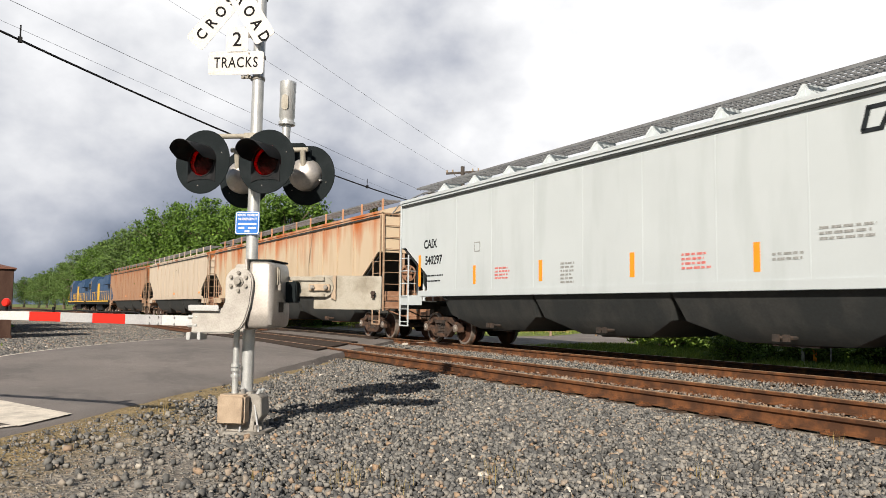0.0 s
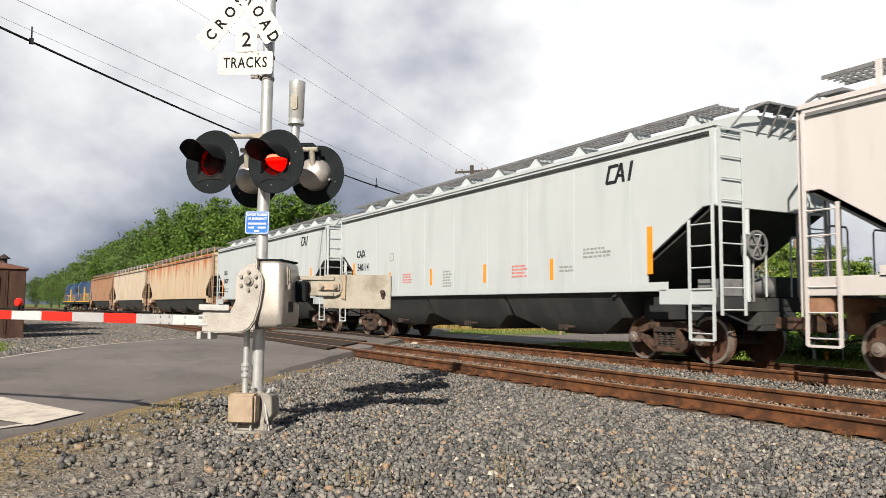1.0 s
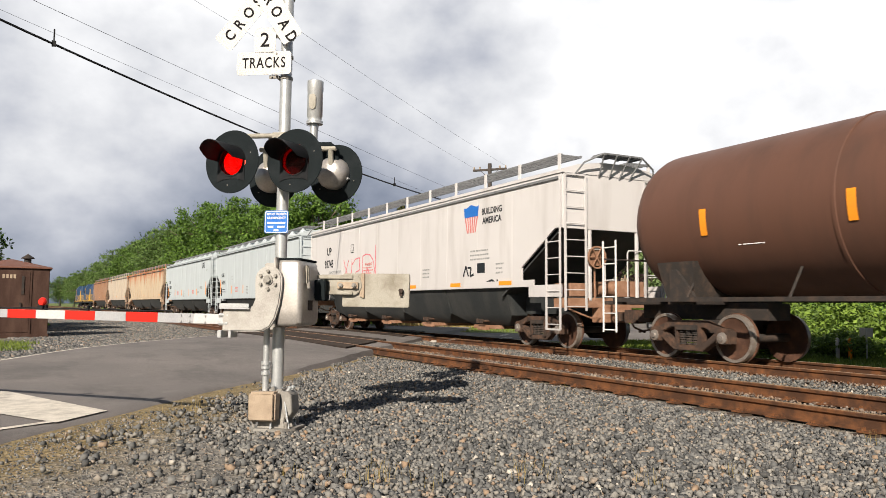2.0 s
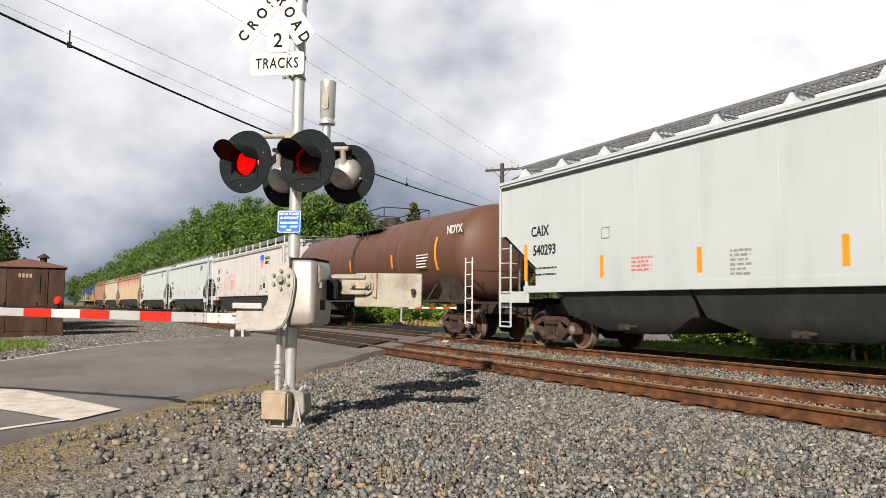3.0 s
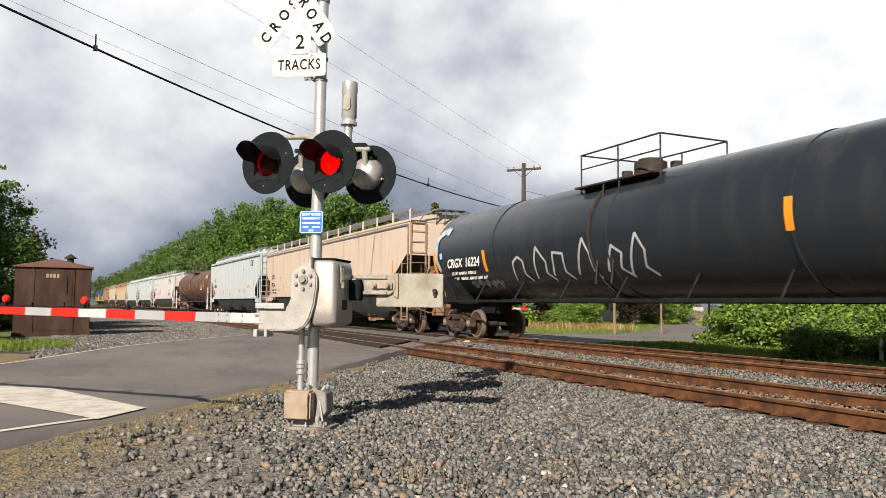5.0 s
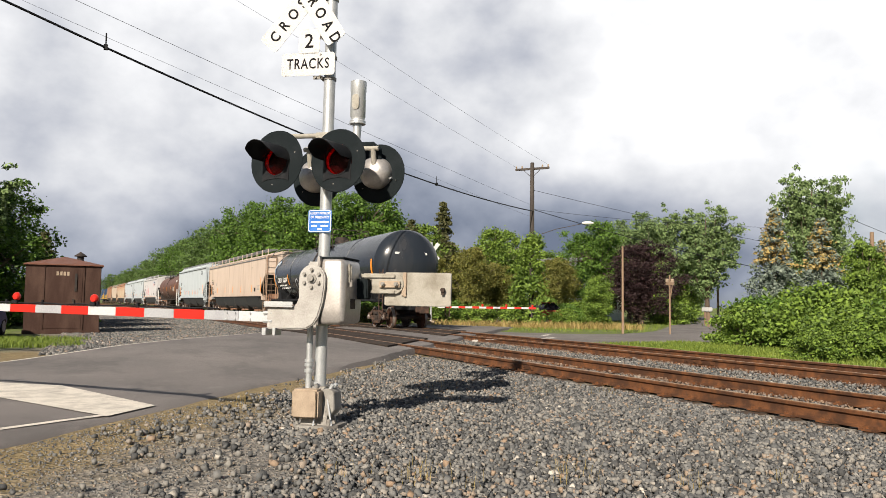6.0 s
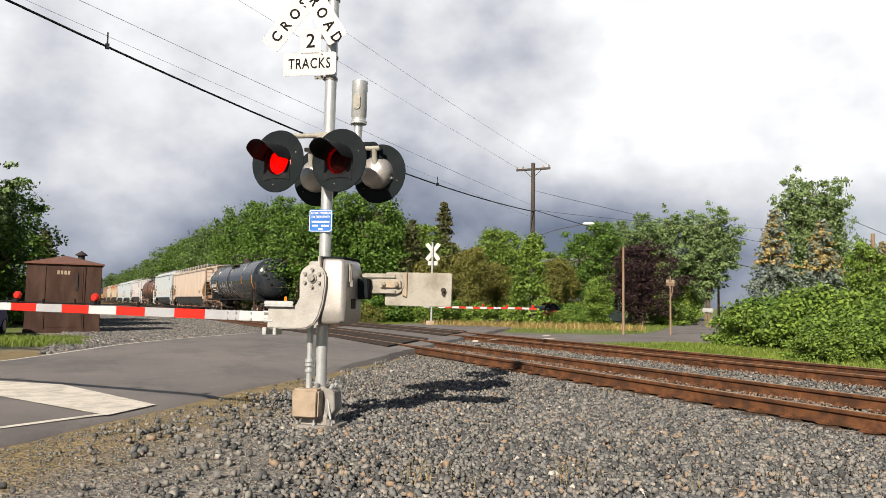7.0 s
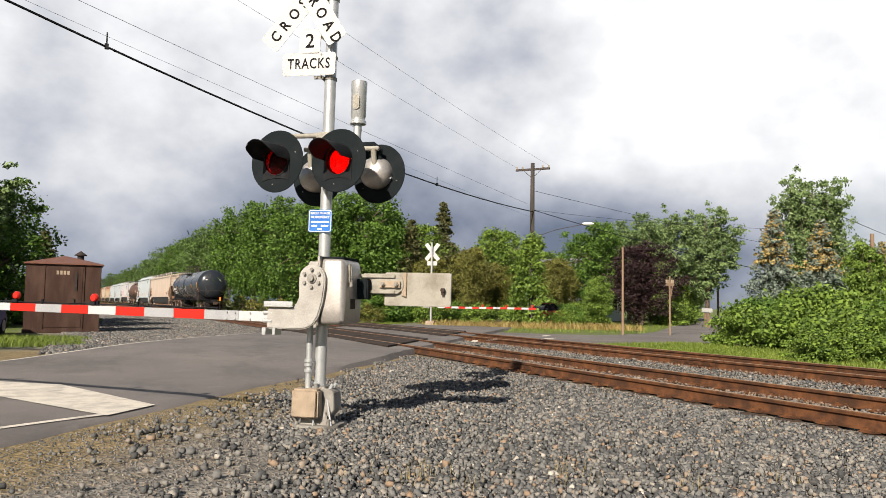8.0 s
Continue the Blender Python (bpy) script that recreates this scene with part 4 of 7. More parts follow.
    # bell on its elbow
    s = Shape().pipe([(0.05, 0.05, 2.60 + Z), (0.20, 0.10, 2.66 + Z), (0.27, 0.11, 2.76 + Z), (0.28, 0.11, 2.92 + Z)], 0.045, 14)
    part("bell_pipe", s, GALV, sig)
    m = Matrix.Translation((0.28, 0.11, 0))
    s = Shape().lathe([(0.0, 2.92 + Z), (0.085, 2.92 + Z), (0.085, 2.95 + Z), (0.073, 2.96 + Z), (0.073, 2.99 + Z), (0.080, 3.0 + Z), (0.080, 3.26 + Z), (0.084, 3.27 + Z), (0.084, 3.37 + Z), (0.0, 3.37 + Z)], 28, m)
    bell = part("bell", s, GALV, sig, "cylindrical electronic bell")
    s = Shape().slab(rounded(0.245, 0.315, 3.06 + Z, 3.22 + Z, 0.034), "y", 0.020, 0.034)
    part("bell_opening", s, WEATHERED, bell, "oval sound opening")
    # signs
    crossbuck(sig, -0.255, 4.215 + Z, -0.13)
    m = placed(-0.205, -0.10, 3.515 + Z)
    tsign = plate_sign(sig, "tracks_sign", rounded(-0.29, 0.29, -0.12, 0.12, 0.03), m, SIGN_WHITE, "white plate lettered in black")
    lettering("TRACKS", 0.155, m @ Matrix.Translation((0, 0, 0.004)), SIGN_BLACK, tsign, depth=0.0008, bold=0.010, spacing=1.14, squeeze=0.74)
    m2 = placed(-0.20, -0.10, 3.748 + Z)
    nsign = plate_sign(sig, "number_sign", rounded(-0.115, 0.115, -0.125, 0.14, 0.03), m2, SIGN_WHITE, "white plate with a black figure")
    lettering("2", 0.21, m2 @ Matrix.Translation((0, 0.005, 0.004)), SIGN_BLACK, nsign, depth=0.0008, bold=0.008)
    for z in (3.375, 3.60, 3.80, 4.22):
        s = Shape().lathe([(0.060, -0.014), (0.069, -0.014), (0.069, 0.014), (0.060, 0.014), (0.060, -0.014)], 20, Matrix.Translation((0, 0, z + Z)))
        s.box(-0.15, -0.055, -0.085, -0.068, z - 0.016 + Z, z + 0.016 + Z).box(-0.075, -0.050, -0.085, 0.02, z - 0.014 + Z, z + 0.014 + Z)
        s.rod((-0.12, -0.10, z + Z), (-0.12, -0.05, z + Z), 0.012, 6).rod((-0.07, -0.11, z + 0.012 + Z), (-0.07, -0.04, z + 0.012 + Z), 0.010, 6)
        part("sign_clamp", s, BASE_STEEL, sig, "dull steel band clamp that holds the signs")
    m = placed(-0.03, -0.075, 1.885 + Z)
    blue = plate_sign(sig, "emergency_sign", rounded(-0.125, 0.125, -0.115, 0.115, 0.022), m, SIGN_BLUE, "small blue notice with white lettering")
    s = Shape()
    for o0, o1 in ((rounded(-0.12, 0.12, -0.11, 0.11, 0.02), rounded(-0.113, 0.113, -0.103, 0.103, 0.016)),):
        n = len(o0)
        s.add([m @ Vector((u, v, 0.0035)) for u, v in o0 + o1], [(k, (k + 1) % n, n + (k + 1) % n, n + k) for k in range(n)])
    part("white_border", s, LETTER_WHITE, blue)
    for x, y, w in ((0.0, -0.010, 0.19), (-0.06, -0.05, 0.06), (0.05, -0.05, 0.08), (0.0, -0.085, 0.05)):
        s = Shape().add([m @ Vector((x + u, v, 0.0035)) for u, v in ((-w / 2, y - 0.009), (w / 2, y - 0.009), (w / 2, y + 0.009), (-w / 2, y + 0.009))], [(0, 1, 2, 3)])
        part("white_bar", s, LETTER_WHITE, blue)
    lettering("REPORT PROBLEM", 0.034, m @ Matrix.Translation((0, 0.078, 0.004)), LETTER_WHITE, blue, depth=0.0006, squeeze=0.75)
    lettering("OR EMERGENCY", 0.034, m @ Matrix.Translation((0, 0.038, 0.004)), LETTER_WHITE, blue, depth=0.0006, squeeze=0.78)
    return sig


def paint_scuffs():
    """Torn patches of old white paint on the crossing."""
    rng = random.Random(17)
    for x, y, lx, ly, turn in ((10.0, 19.9, 1.5, 0.22, 62), (13.4, 21.3, 1.4, 0.30, 40), (14.6, 23.4, 1.6, 0.25, 48), (10.9, 20.6, 0.7, 0.15, 30)):
        m = pose(x, y, 0.012, 0, 0, turn)
        o = []
        for k in range(16):
            a = k * math.tau / 16
            r = rng.uniform(0.65, 1.1)
            o.append(m @ Vector((lx / 2 * r * math.cos(a), ly / 2 * r * math.sin(a), 0)))
        s = Shape().add(o, [tuple(range(16))])
        tagged(part("paint_patch", s, ROAD_PAINT, None), "torn white paint patch on the crossing surface", "road marking", "paint patches", "structure")


# ---- the train ----
SIDE = pose(0, 0, 0) @ Matrix(((0, 0, -1, 0), (-1, 0, 0, 0), (0, 1, 0, 0), (0, 0, 0, 1)))   # lettering on the side towards the road


def on_side(x, y, z):
    return Matrix.Translation((x, y, z)) @ SIDE


def make_wheel():
    m = pose(0, 0, 0, 0, 90, 0)
    s = Shape().lathe([(0.0, -0.05), (0.07, -0.05), (0.11, -0.02), (0.30, 0.0), (0.38, -0.04), (0.455, -0.055), (0.46, 0.06), (0.487, 0.065), (0.487, 0.09), (0.38, 0.085), (0.30, 0.045), (0.10, 0.05), (0.0, 0.05)], 40, m)
    face = mesh_of(s, "wheel", WHEEL_FACE)
    tread = mesh_of(Shape().lathe([(0.40, -0.058), (0.456, -0.058), (0.464, 0.0), (0.462, 0.058), (0.40, 0.058), (0.40, -0.058)], 40, m), "tread", WHEEL_RIM)
    return face, tread


WHEEL, TREAD = make_wheel()


def make_side_frame():
    o = [(-1.02, 0.36), (-1.12, 0.46), (-1.10, 0.60), (-0.98, 0.66), (-0.80, 0.66), (-0.50, 0.78), (0.50, 0.78), (0.80, 0.66), (0.98, 0.66), (1.10, 0.60), (1.12, 0.46), (1.02, 0.36),
         (0.80, 0.40), (0.45, 0.20), (-0.45, 0.20), (-0.80, 0.40)]
    s = Shape()
    # outer rim with the two windows left open: built of bars along the outline
    def bar(pts, w=0.075, x0=-0.09, x1=0.09):
        for (a, b), (c2, d2) in zip(pts, pts[1:]):
            v = Vector((c2 - a, d2 - b))
            n = Vector((-v.y, v.x)).normalized() * w
            e = v.normalized() * 0.03
            s.slab([(a - e.x + n.x, b - e.y + n.y), (c2 + e.x + n.x, d2 + e.y + n.y), (c2 + e.x - n.x, d2 + e.y - n.y), (a - e.x - n.x, b - e.y - n.y)], "x", x0, x1)
    bar([(-1.0, 0.57), (-0.78, 0.60), (-0.45, 0.72), (0.45, 0.72), (0.78, 0.60), (1.0, 0.57)], 0.07)
    bar([(-0.72, 0.50), (-0.36, 0.25), (0.36, 0.25), (0.72, 0.50)], 0.06)
    bar([(-0.30, 0.25), (-0.30, 0.70)], 0.05)
    bar([(0.30, 0.25), (0.30, 0.70)], 0.05)
    for q in (-0.90, 0.90):
        s.box(-0.10, 0.10, q - 0.17, q + 0.17, 0.36, 0.60)
    return mesh_of(s, "side_frame", TRUCK_RUST, 0.012)


def make_springs():
    s = Shape()
    for q in (-0.17, 0.0, 0.17):
        for k in range(6):
            z = 0.33 + 0.047 * k
            s.lathe([(0.045, -0.016), (0.078, -0.016), (0.078, 0.016), (0.045, 0.016), (0.045, -0.016)], 12, Matrix.Translation((-0.02, q, z)))
    s.box(-0.13, 0.13, -0.27, 0.27, 0.60, 0.70)
    return mesh_of(s, "spring_pack", TRUCK_DARK)


def make_bearing():
    s = Shape().lathe([(0.0, -0.14), (0.05, -0.14), (0.06, -0.12), (0.11, -0.11), (0.12, -0.02), (0.12, 0.10), (0.0, 0.10)], 18, pose(0, 0, 0, 0, 90, 0))
    return mesh_of(s, "bearing_cap", WHEEL_RIM)


SIDE_FRAME, SPRINGS, BEARING = make_side_frame(), make_springs(), make_bearing()
AXLE = mesh_of(Shape().rod((-0.95, 0, 0), (0.95, 0, 0), 0.085, 12), "axle", TRUCK_DARK)
BOLSTER = mesh_of(Shape().box(-1.0, 1.0, -0.18, 0.18, 0.52, 0.80).box(-0.8, 0.8, 0.38, 0.46, 0.36, 0.50).box(-0.8, 0.8, -0.46, -0.38, 0.36, 0.50), "bolster", TRUCK_DARK, 0.02)


def bogie(car, y):
    tr = shared("truck", BOLSTER, pose(0, y, 0), car, "rusty two-axle freight truck")
    for a in (-0.90, 0.90):
        shared("axle", AXLE, pose(0, a, 0.46), tr)
        for x, t in ((-0.755, 0), (0.755, 180)):
            shared("wheel", WHEEL, pose(x, a, 0.46, 0, 0, t), tr, "rust-faced steel wheel")
            shared("tread", TREAD, pose(x, a, 0.46, 0, 0, t), tr, "bright worn wheel tread")
            shared("bearing_cap", BEARING, pose(math.copysign(1.02, x), a, 0.47, 0, 0, t), tr)
    for x in (-1.0, 1.0):
        shared("side_frame", SIDE_FRAME, pose(x, 0, 0), tr)
        shared("spring_pack", SPRINGS, pose(x, 0, 0), tr)
    return tr


def coupler(car, end, reach):
    s = Shape().box(-0.10, 0.10, end, end + math.copysign(reach, end), 0.70, 0.92).box(-0.16, 0.16, end + math.copysign(reach - 0.18, end), end + math.copysign(reach + 0.10, end), 0.66, 0.98)
    s.pipe([(0.35, end, 0.95), (0.36, end + math.copysign(0.3, end), 0.55), (0.2, end + math.copysign(reach, end), 0.45)], 0.03, 6)
    part("coupler", s, TRUCK_RUST, car, "rusty knuckle coupler with its air hose", 0.02)


def bars_text(car, y, z, w, rows, x, mat, pitch=0.085, rng=random.Random(3)):
    """Small print that cannot be read: broken bars."""
    s = Shape()
    for k in range(rows):
        p = y + w / 2
        stop = y - w / 2 + rng.uniform(0, 0.25 * w)
        while p > stop:
            q = min(p - stop, rng.uniform(0.05, 0.16))
            s.box(x - 0.002, x + 0.01, p - q, p, z - k * pitch - 0.022, z - k * pitch + 0.022)
            p -= q + rng.uniform(0.02, 0.05)
            if q <= 0:
                break
    if s.v:
        tagged(part("small_print", s, mat, car, "", smooth=False), kind="stuff")


def hopper_car(name, label, length, paint, under, bays, eave=4.42, sill=1.46, ladder_mat=None, walk_posts=True, group="train cars", small_front=False):
    """A covered hopper: straight sides under a shallow roof, sloped ends over open platforms, and outlet bays below."""
    car = thing(name, Matrix(), label, "freight car", group)
    h, w = length / 2, 1.56
    ladder_mat = ladder_mat or paint
    # sides, each with its cut-away end corners
    side = [(-h + 1.75, sill), (h - 1.75, sill), (h - 1.75, 2.05), (h - 0.30, 2.95), (h, 2.95), (h, eave), (-h, eave), (-h, 2.95), (-h + 0.30, 2.95), (-h + 1.75, 2.05)]
    if small_front:
        side[1:5] = [(h - 1.40, sill), (h - 1.40, 1.72), (h - 1.34, 2.20), (h - 1.10, 2.46), (h - 0.72, 2.58), (h - 0.46, 2.62), (h - 0.04, 2.98)]
    s = Shape()
    for x in (-w, w):
        s.slab(side, "x", x - 0.03, x + 0.03)
    for e in (-1, 1):
        # end wall and the sloped floor sheet below it
        s.box(-w, w, e * h - 0.03, e * h + 0.03, 2.93, eave + 0.02)
    part("body", s, paint, car, "", 0.006)
    # sloped sheets, with the shade of the open ends put into their colour
    for e in (-1, 1):
        s = Shape()
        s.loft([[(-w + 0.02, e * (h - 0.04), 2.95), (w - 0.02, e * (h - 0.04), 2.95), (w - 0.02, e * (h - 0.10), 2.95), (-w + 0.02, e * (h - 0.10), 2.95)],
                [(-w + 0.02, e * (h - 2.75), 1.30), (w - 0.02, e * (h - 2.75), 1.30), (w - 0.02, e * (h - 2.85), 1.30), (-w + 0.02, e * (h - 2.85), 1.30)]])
        part("slope_sheet", s, under, car, "sloped end sheet, coloured dark for the shade under the car end")
    s = Shape()
    q = -h + 2.2
    while q < h - 2.0:
        s.box(-w - 0.036, -w - 0.029, q - 0.011, q + 0.011, sill + 0.12, eave - 0.2)
        q += 1.82
    part("weld_seam", s, paint, car, "upright weld seams in the side sheets", smooth=False)
    # roof
    prof = [(-w - 0.06, eave - 0.02), (-w - 0.06, eave + 0.06), (-1.1, eave + 0.22), (-0.4, eave + 0.31), (0.4, eave + 0.31), (1.1, eave + 0.22), (w + 0.06, eave + 0.06), (w + 0.06, eave - 0.02)]
    s = Shape().slab(prof, "y", -h - 0.05, h + 0.05)
    roof = part("roof", s, paint, car)
    s = Shape()
    for x in (-w - 0.075, w + 0.045):
        s.box(x, x + 0.03, -h + 0.1, h - 0.1, eave - 0.16, eave - 0.10)
    part("roof_rail", s, under if bays == 3 else GALV_GRATE, roof, "dark line of the roof angle")
    s = Shape()
    k = -h + 0.8
    while k < h - 0.8:
        s.box(-0.35, 0.35, k, k + 1.2, eave + 0.30, eave + 0.40)
        k += 1.5
    part("hatch", s, paint, roof, "roof hatch covers", 0.02)
    # roof walk of open grating, on posts near the eave or on sloping gussets
    s = Shape()
    zt = eave + 0.47
    out, inn = (1.40, 0.80) if walk_posts else (1.18, 0.62)
    for x in (-out, -inn, inn, out):
        s.box(x - 0.018, x + 0.018, -h + 0.25, h - 0.25, zt - 0.03, zt + 0.03)
    for x in (-out, inn):
        for q in (0.25, 0.5, 0.75):
            xx = x + q * (out - inn)
            s.box(xx - 0.006, xx + 0.006, -h + 0.25, h - 0.25, zt - 0.02, zt + 0.012)
        k = -h + 0.28
        while k < h - 0.3:
            s.box(x, x + out - inn, k, k + 0.022, zt - 0.02, zt + 0.016)
            k += 0.13
    rw = part("roof_walk", s, GALV_GRATE, car, "open steel roof walk", smooth=False)
    for e in (-1, 1):
        # cross platform over each end, on struts from the end wall
        s = Shape()
        for q in range(8):
            s.box(-0.6, 0.6, e * (h - 0.05 + 0.06 * q) - 0.016, e * (h - 0.05 + 0.06 * q) + 0.016, zt - 0.02, zt + 0.02)
        for x in (-0.6, -0.2, 0.2, 0.6):
            s.box(x - 0.02, x + 0.02, min(e * (h - 0.1), e * (h + 0.40)), max(e * (h - 0.1), e * (h + 0.40)), zt - 0.05, zt - 0.01)
            s.rod((x, e * (h + 0.38), zt - 0.03), (x * 0.8, e * (h + 0.02), zt - 0.55), 0.022, 6)
        for x in (-1, 1):
            s.rod((x * 0.6, e * (h + 0.38), zt), (x * 1.1, e * (h + 0.24), zt - 0.24), 0.025, 6).rod((x * 1.1, e * (h + 0.24), zt - 0.24), (x * 1.3, e * (h + 0.02), zt - 0.60), 0.022, 6)
        part("end_platform", s, GALV_GRATE, rw, "open grating platform on struts over the car end", smooth=False)
    if not walk_posts:
        for x in (-1, 1):
            g = Shape().slab([(x * 1.44, eave + 0.07), (x * 1.18, zt - 0.06), (x * 0.60, zt - 0.04), (x * 0.60, eave + 0.18)], "y", -0.03, 0.03)
            g.slab([(-0.34, eave + 0.12), (0.0, zt - 0.10), (0.34, eave + 0.12)], "x", x * 1.16 - 0.012, x * 1.16 + 0.012)
            gusset = mesh_of(g, "walk_gusset", paint)
            k = -h + 0.9
            while k < h - 0.5:
                shared("walk_gusset", gusset, pose(0, k, 0), rw)
                k += 1.72
    if walk_posts:
        post = mesh_of(Shape().box(-0.02, 0.02, -0.045, 0.045, eave + 0.03, zt + 0.035), "walk_post", paint)
        k = -h + 0.3
        while k < h:
            for x in (-w + 0.02, w - 0.02):
                shared("walk_post", post, pose(x * 0.935, k, 0), rw)
            k += 1.75
    # side sill
    s = Shape()
    for x in (-w - 0.05, w - 0.01):
        s.box(x, x + 0.06, -h + 1.2, h - 1.2, sill - 0.06, sill + 0.12)
        s.box(x, x + 0.06, -h + 0.05, -h + 1.4, sill - 0.32, sill - 0.02).box(x, x + 0.06, h - 1.4, h - 0.05, sill - 0.32, sill - 0.02)
    part("side_sill", s, paint, car, "", 0.008)
    s = Shape().box(-0.35, 0.35, -h + 0.1, h - 0.1, 0.82, 1.12)
    for e in (-1, 1):
        sill_end = Shape().box(-w, w, e * (h - 0.2) - 0.2, e * (h - 0.2) + 0.2, 1.02, 1.26).box(-0.5, 0.5, e * (h - 0.1) - 0.16, e * (h - 0.1) + 0.16, 0.66, 1.02)
        sill_end.box(0.35, 1.2, e * (h - 0.5) - 0.25, e * (h - 0.5) + 0.25, 1.30, 1.70).pipe([(-1.4, e * (h - 0.05), 1.0), (-0.8, e * (h + 0.05), 0.78), (0.6, e * (h + 0.05), 0.80)], 0.025, 6)
        part("end_sill", sill_end, under if paint is CAIX else GATE_RUST, car, "end beam with uncoupling lever", 0.01)
        s.box(-0.9, 0.9, e * (h - 2.2) - 0.35, e * (h - 2.2) + 0.35, 0.84, 1.30)
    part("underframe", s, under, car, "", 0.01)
    # outlet bays
    room = length - 5.2
    l = room / bays
    for k in range(bays):
        c = -room / 2 + (k + 0.5) * l
        s = Shape()
        top, bot = 0.5 * l - 0.005, (0.24 if bays == 3 else 0.30) * l
        mid, zm = (0.46 * l, 0.86) if bays == 3 else (0.485 * l, 0.80)
        gate = min(bot, 0.62)
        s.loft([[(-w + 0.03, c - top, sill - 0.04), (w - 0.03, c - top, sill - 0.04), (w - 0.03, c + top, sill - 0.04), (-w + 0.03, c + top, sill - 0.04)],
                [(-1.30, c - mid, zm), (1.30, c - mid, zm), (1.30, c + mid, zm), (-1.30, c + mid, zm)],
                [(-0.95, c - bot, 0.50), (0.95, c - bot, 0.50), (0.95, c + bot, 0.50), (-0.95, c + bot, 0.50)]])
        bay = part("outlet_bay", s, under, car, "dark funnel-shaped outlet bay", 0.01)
        if bays == 3:
            s = Shape().box(-0.92, 0.92, c - 0.45, c + 0.45, 0.46, 0.50)
        else:
            s = Shape().box(-1.15, 1.15, c - gate, c + gate, 0.40, 0.50).box(-1.25, -1.10, c - 0.25, c + 0.25, 0.36, 0.46)
        part("outlet_gate", s, TRUCK_DARK if paint is CAIX else GATE_RUST, bay, "outlet gate under the bay", 0.01)
        for q in (-0.14, 0.06):
            part("gate_crank", Shape().rod((-1.34, c + q, 0.62), (-1.08, c + q, 0.62), 0.035, 8).box(-1.36, -1.32, c + q - 0.06, c + q + 0.06, 0.56, 0.68), TRUCK_DARK if paint is CAIX else TRUCK_RUST, bay)
    # ladders and rails at all four corners
    for e in (-1, 1):
        for x in (-1, 1):
            s = Shape()
            X = x * (w + 0.07)
            for q, zl in ((0.04, eave - 0.1), (0.60, 2.72)):
                s.box(X - 0.012, X + 0.012, e * (h - q) - 0.03, e * (h - q) + 0.03, 0.50, zl)
            for k in range(6):
                z = 0.62 + k * 0.40
                s.rod((X, e * (h - 0.04), z), (X, e * (h - 0.60), z), 0.014, 6)
            s.box(X - 0.03, X + 0.03, e * (h - 0.32) - 0.27, e * (h - 0.32) + 0.27, 0.48, 0.52)
            part("ladder", s, ladder_mat, car, "low corner ladder on the side")
            s = Shape()
            Y = e * (h + 0.08)
            for q in (0.0, 0.62):
                s.box(x * (w - q) - 0.03, x * (w - q) + 0.03, Y - 0.012, Y + 0.012, 0.95, eave - 0.05)
            for k in range(9):
                z = 1.05 + k * 0.40
                s.rod((x * w, Y, z), (x * (w - 0.62), Y, z), 0.014, 6)
            s.box(x * (w - 0.31) - 0.31, x * (w - 0.31) + 0.31, Y - 0.012, Y + 0.012, eave - 0.08, eave - 0.04)
            part("ladder", s, ladder_mat, car, "tall ladder on the end wall")
            s = Shape().pipe([(x * 0.95, Y, 2.45), (x * 0.4, Y, 2.45), (x * 0.36, Y, 2.38), (x * 0.36, Y, 1.3)], 0.018, 6)
            part("grab_rail", s, ladder_mat, car)
        s = Shape()
        for x in (-0.75, 0.75):
            s.rod((x, e * (h - 0.02), 1.2), (x, e * (h - 0.02), 2.95), 0.05, 6)
        part("end_post", s, ladder_mat, car)
        # deck in the same dark colour, which paints the shade lying on it
        part("end_deck", Shape().box(-w + 0.05, w - 0.05, e * (h - 0.45) - 0.4, e * (h - 0.45) + 0.4, 1.25, 1.28), under, car)
    s = Shape().lathe([(0.24, -0.02), (0.28, -0.02), (0.28, 0.02), (0.24, 0.02), (0.24, -0.02)], 24, pose(-0.62, -h - 0.10, 2.25, 90, 0, 0))
    for k in range(3):
        a = radians(60 * k)
        s.rod((-0.62 + 0.26 * math.cos(a), -h - 0.10, 2.25 + 0.26 * math.sin(a)), (-0.62 - 0.26 * math.cos(a), -h - 0.10, 2.25 - 0.26 * math.sin(a)), 0.018, 6)
    s.box(-0.79, -0.45, -h - 0.05, -h + 0.12, 2.05, 2.45).rod((-0.62, -h, 2.1), (-0.62, -h, 1.2), 0.025, 6).box(-1.3, -0.6, -h + 0.1, -h + 0.7, 1.28, 1.62)
    s.rod((-0.2, -h + 0.5, 1.5), (0.9, -h + 0.5, 1.5), 0.2, 14)
    part("hand_brake", s, GATE_RUST if paint is not CAIX else GALV_GRATE, car, "hand brake wheel and gear", 0.0)
    for e in (-1, 1):
        bogie(car, e * (h - 1.75))
        coupler(car, e * h, 0.85)
    return car, h, w


CAIX = car_paint("grey_green_car_paint", (0.455, 0.505, 0.535), (0.27, 0.31, 0.32), dirt=0.45)
UP_PAINT = car_paint("dirty_white_car_paint", (0.54, 0.53, 0.535), (0.27, 0.25, 0.24), dirt=0.55)
CREAM = car_paint("cream_car_paint", (0.54, 0.445, 0.37), (0.29, 0.215, 0.16), dirt=0.8)
LADDER_TAN = worn("stained_ladder_paint", (0.27, 0.18, 0.12), (0.42, 0.32, 0.24), 0.5, 5, 0.7)
PALE = car_paint("pale_cream_car_paint", (0.50, 0.43, 0.35), (0.26, 0.20, 0.15), dirt=0.6, rusting=0.05)
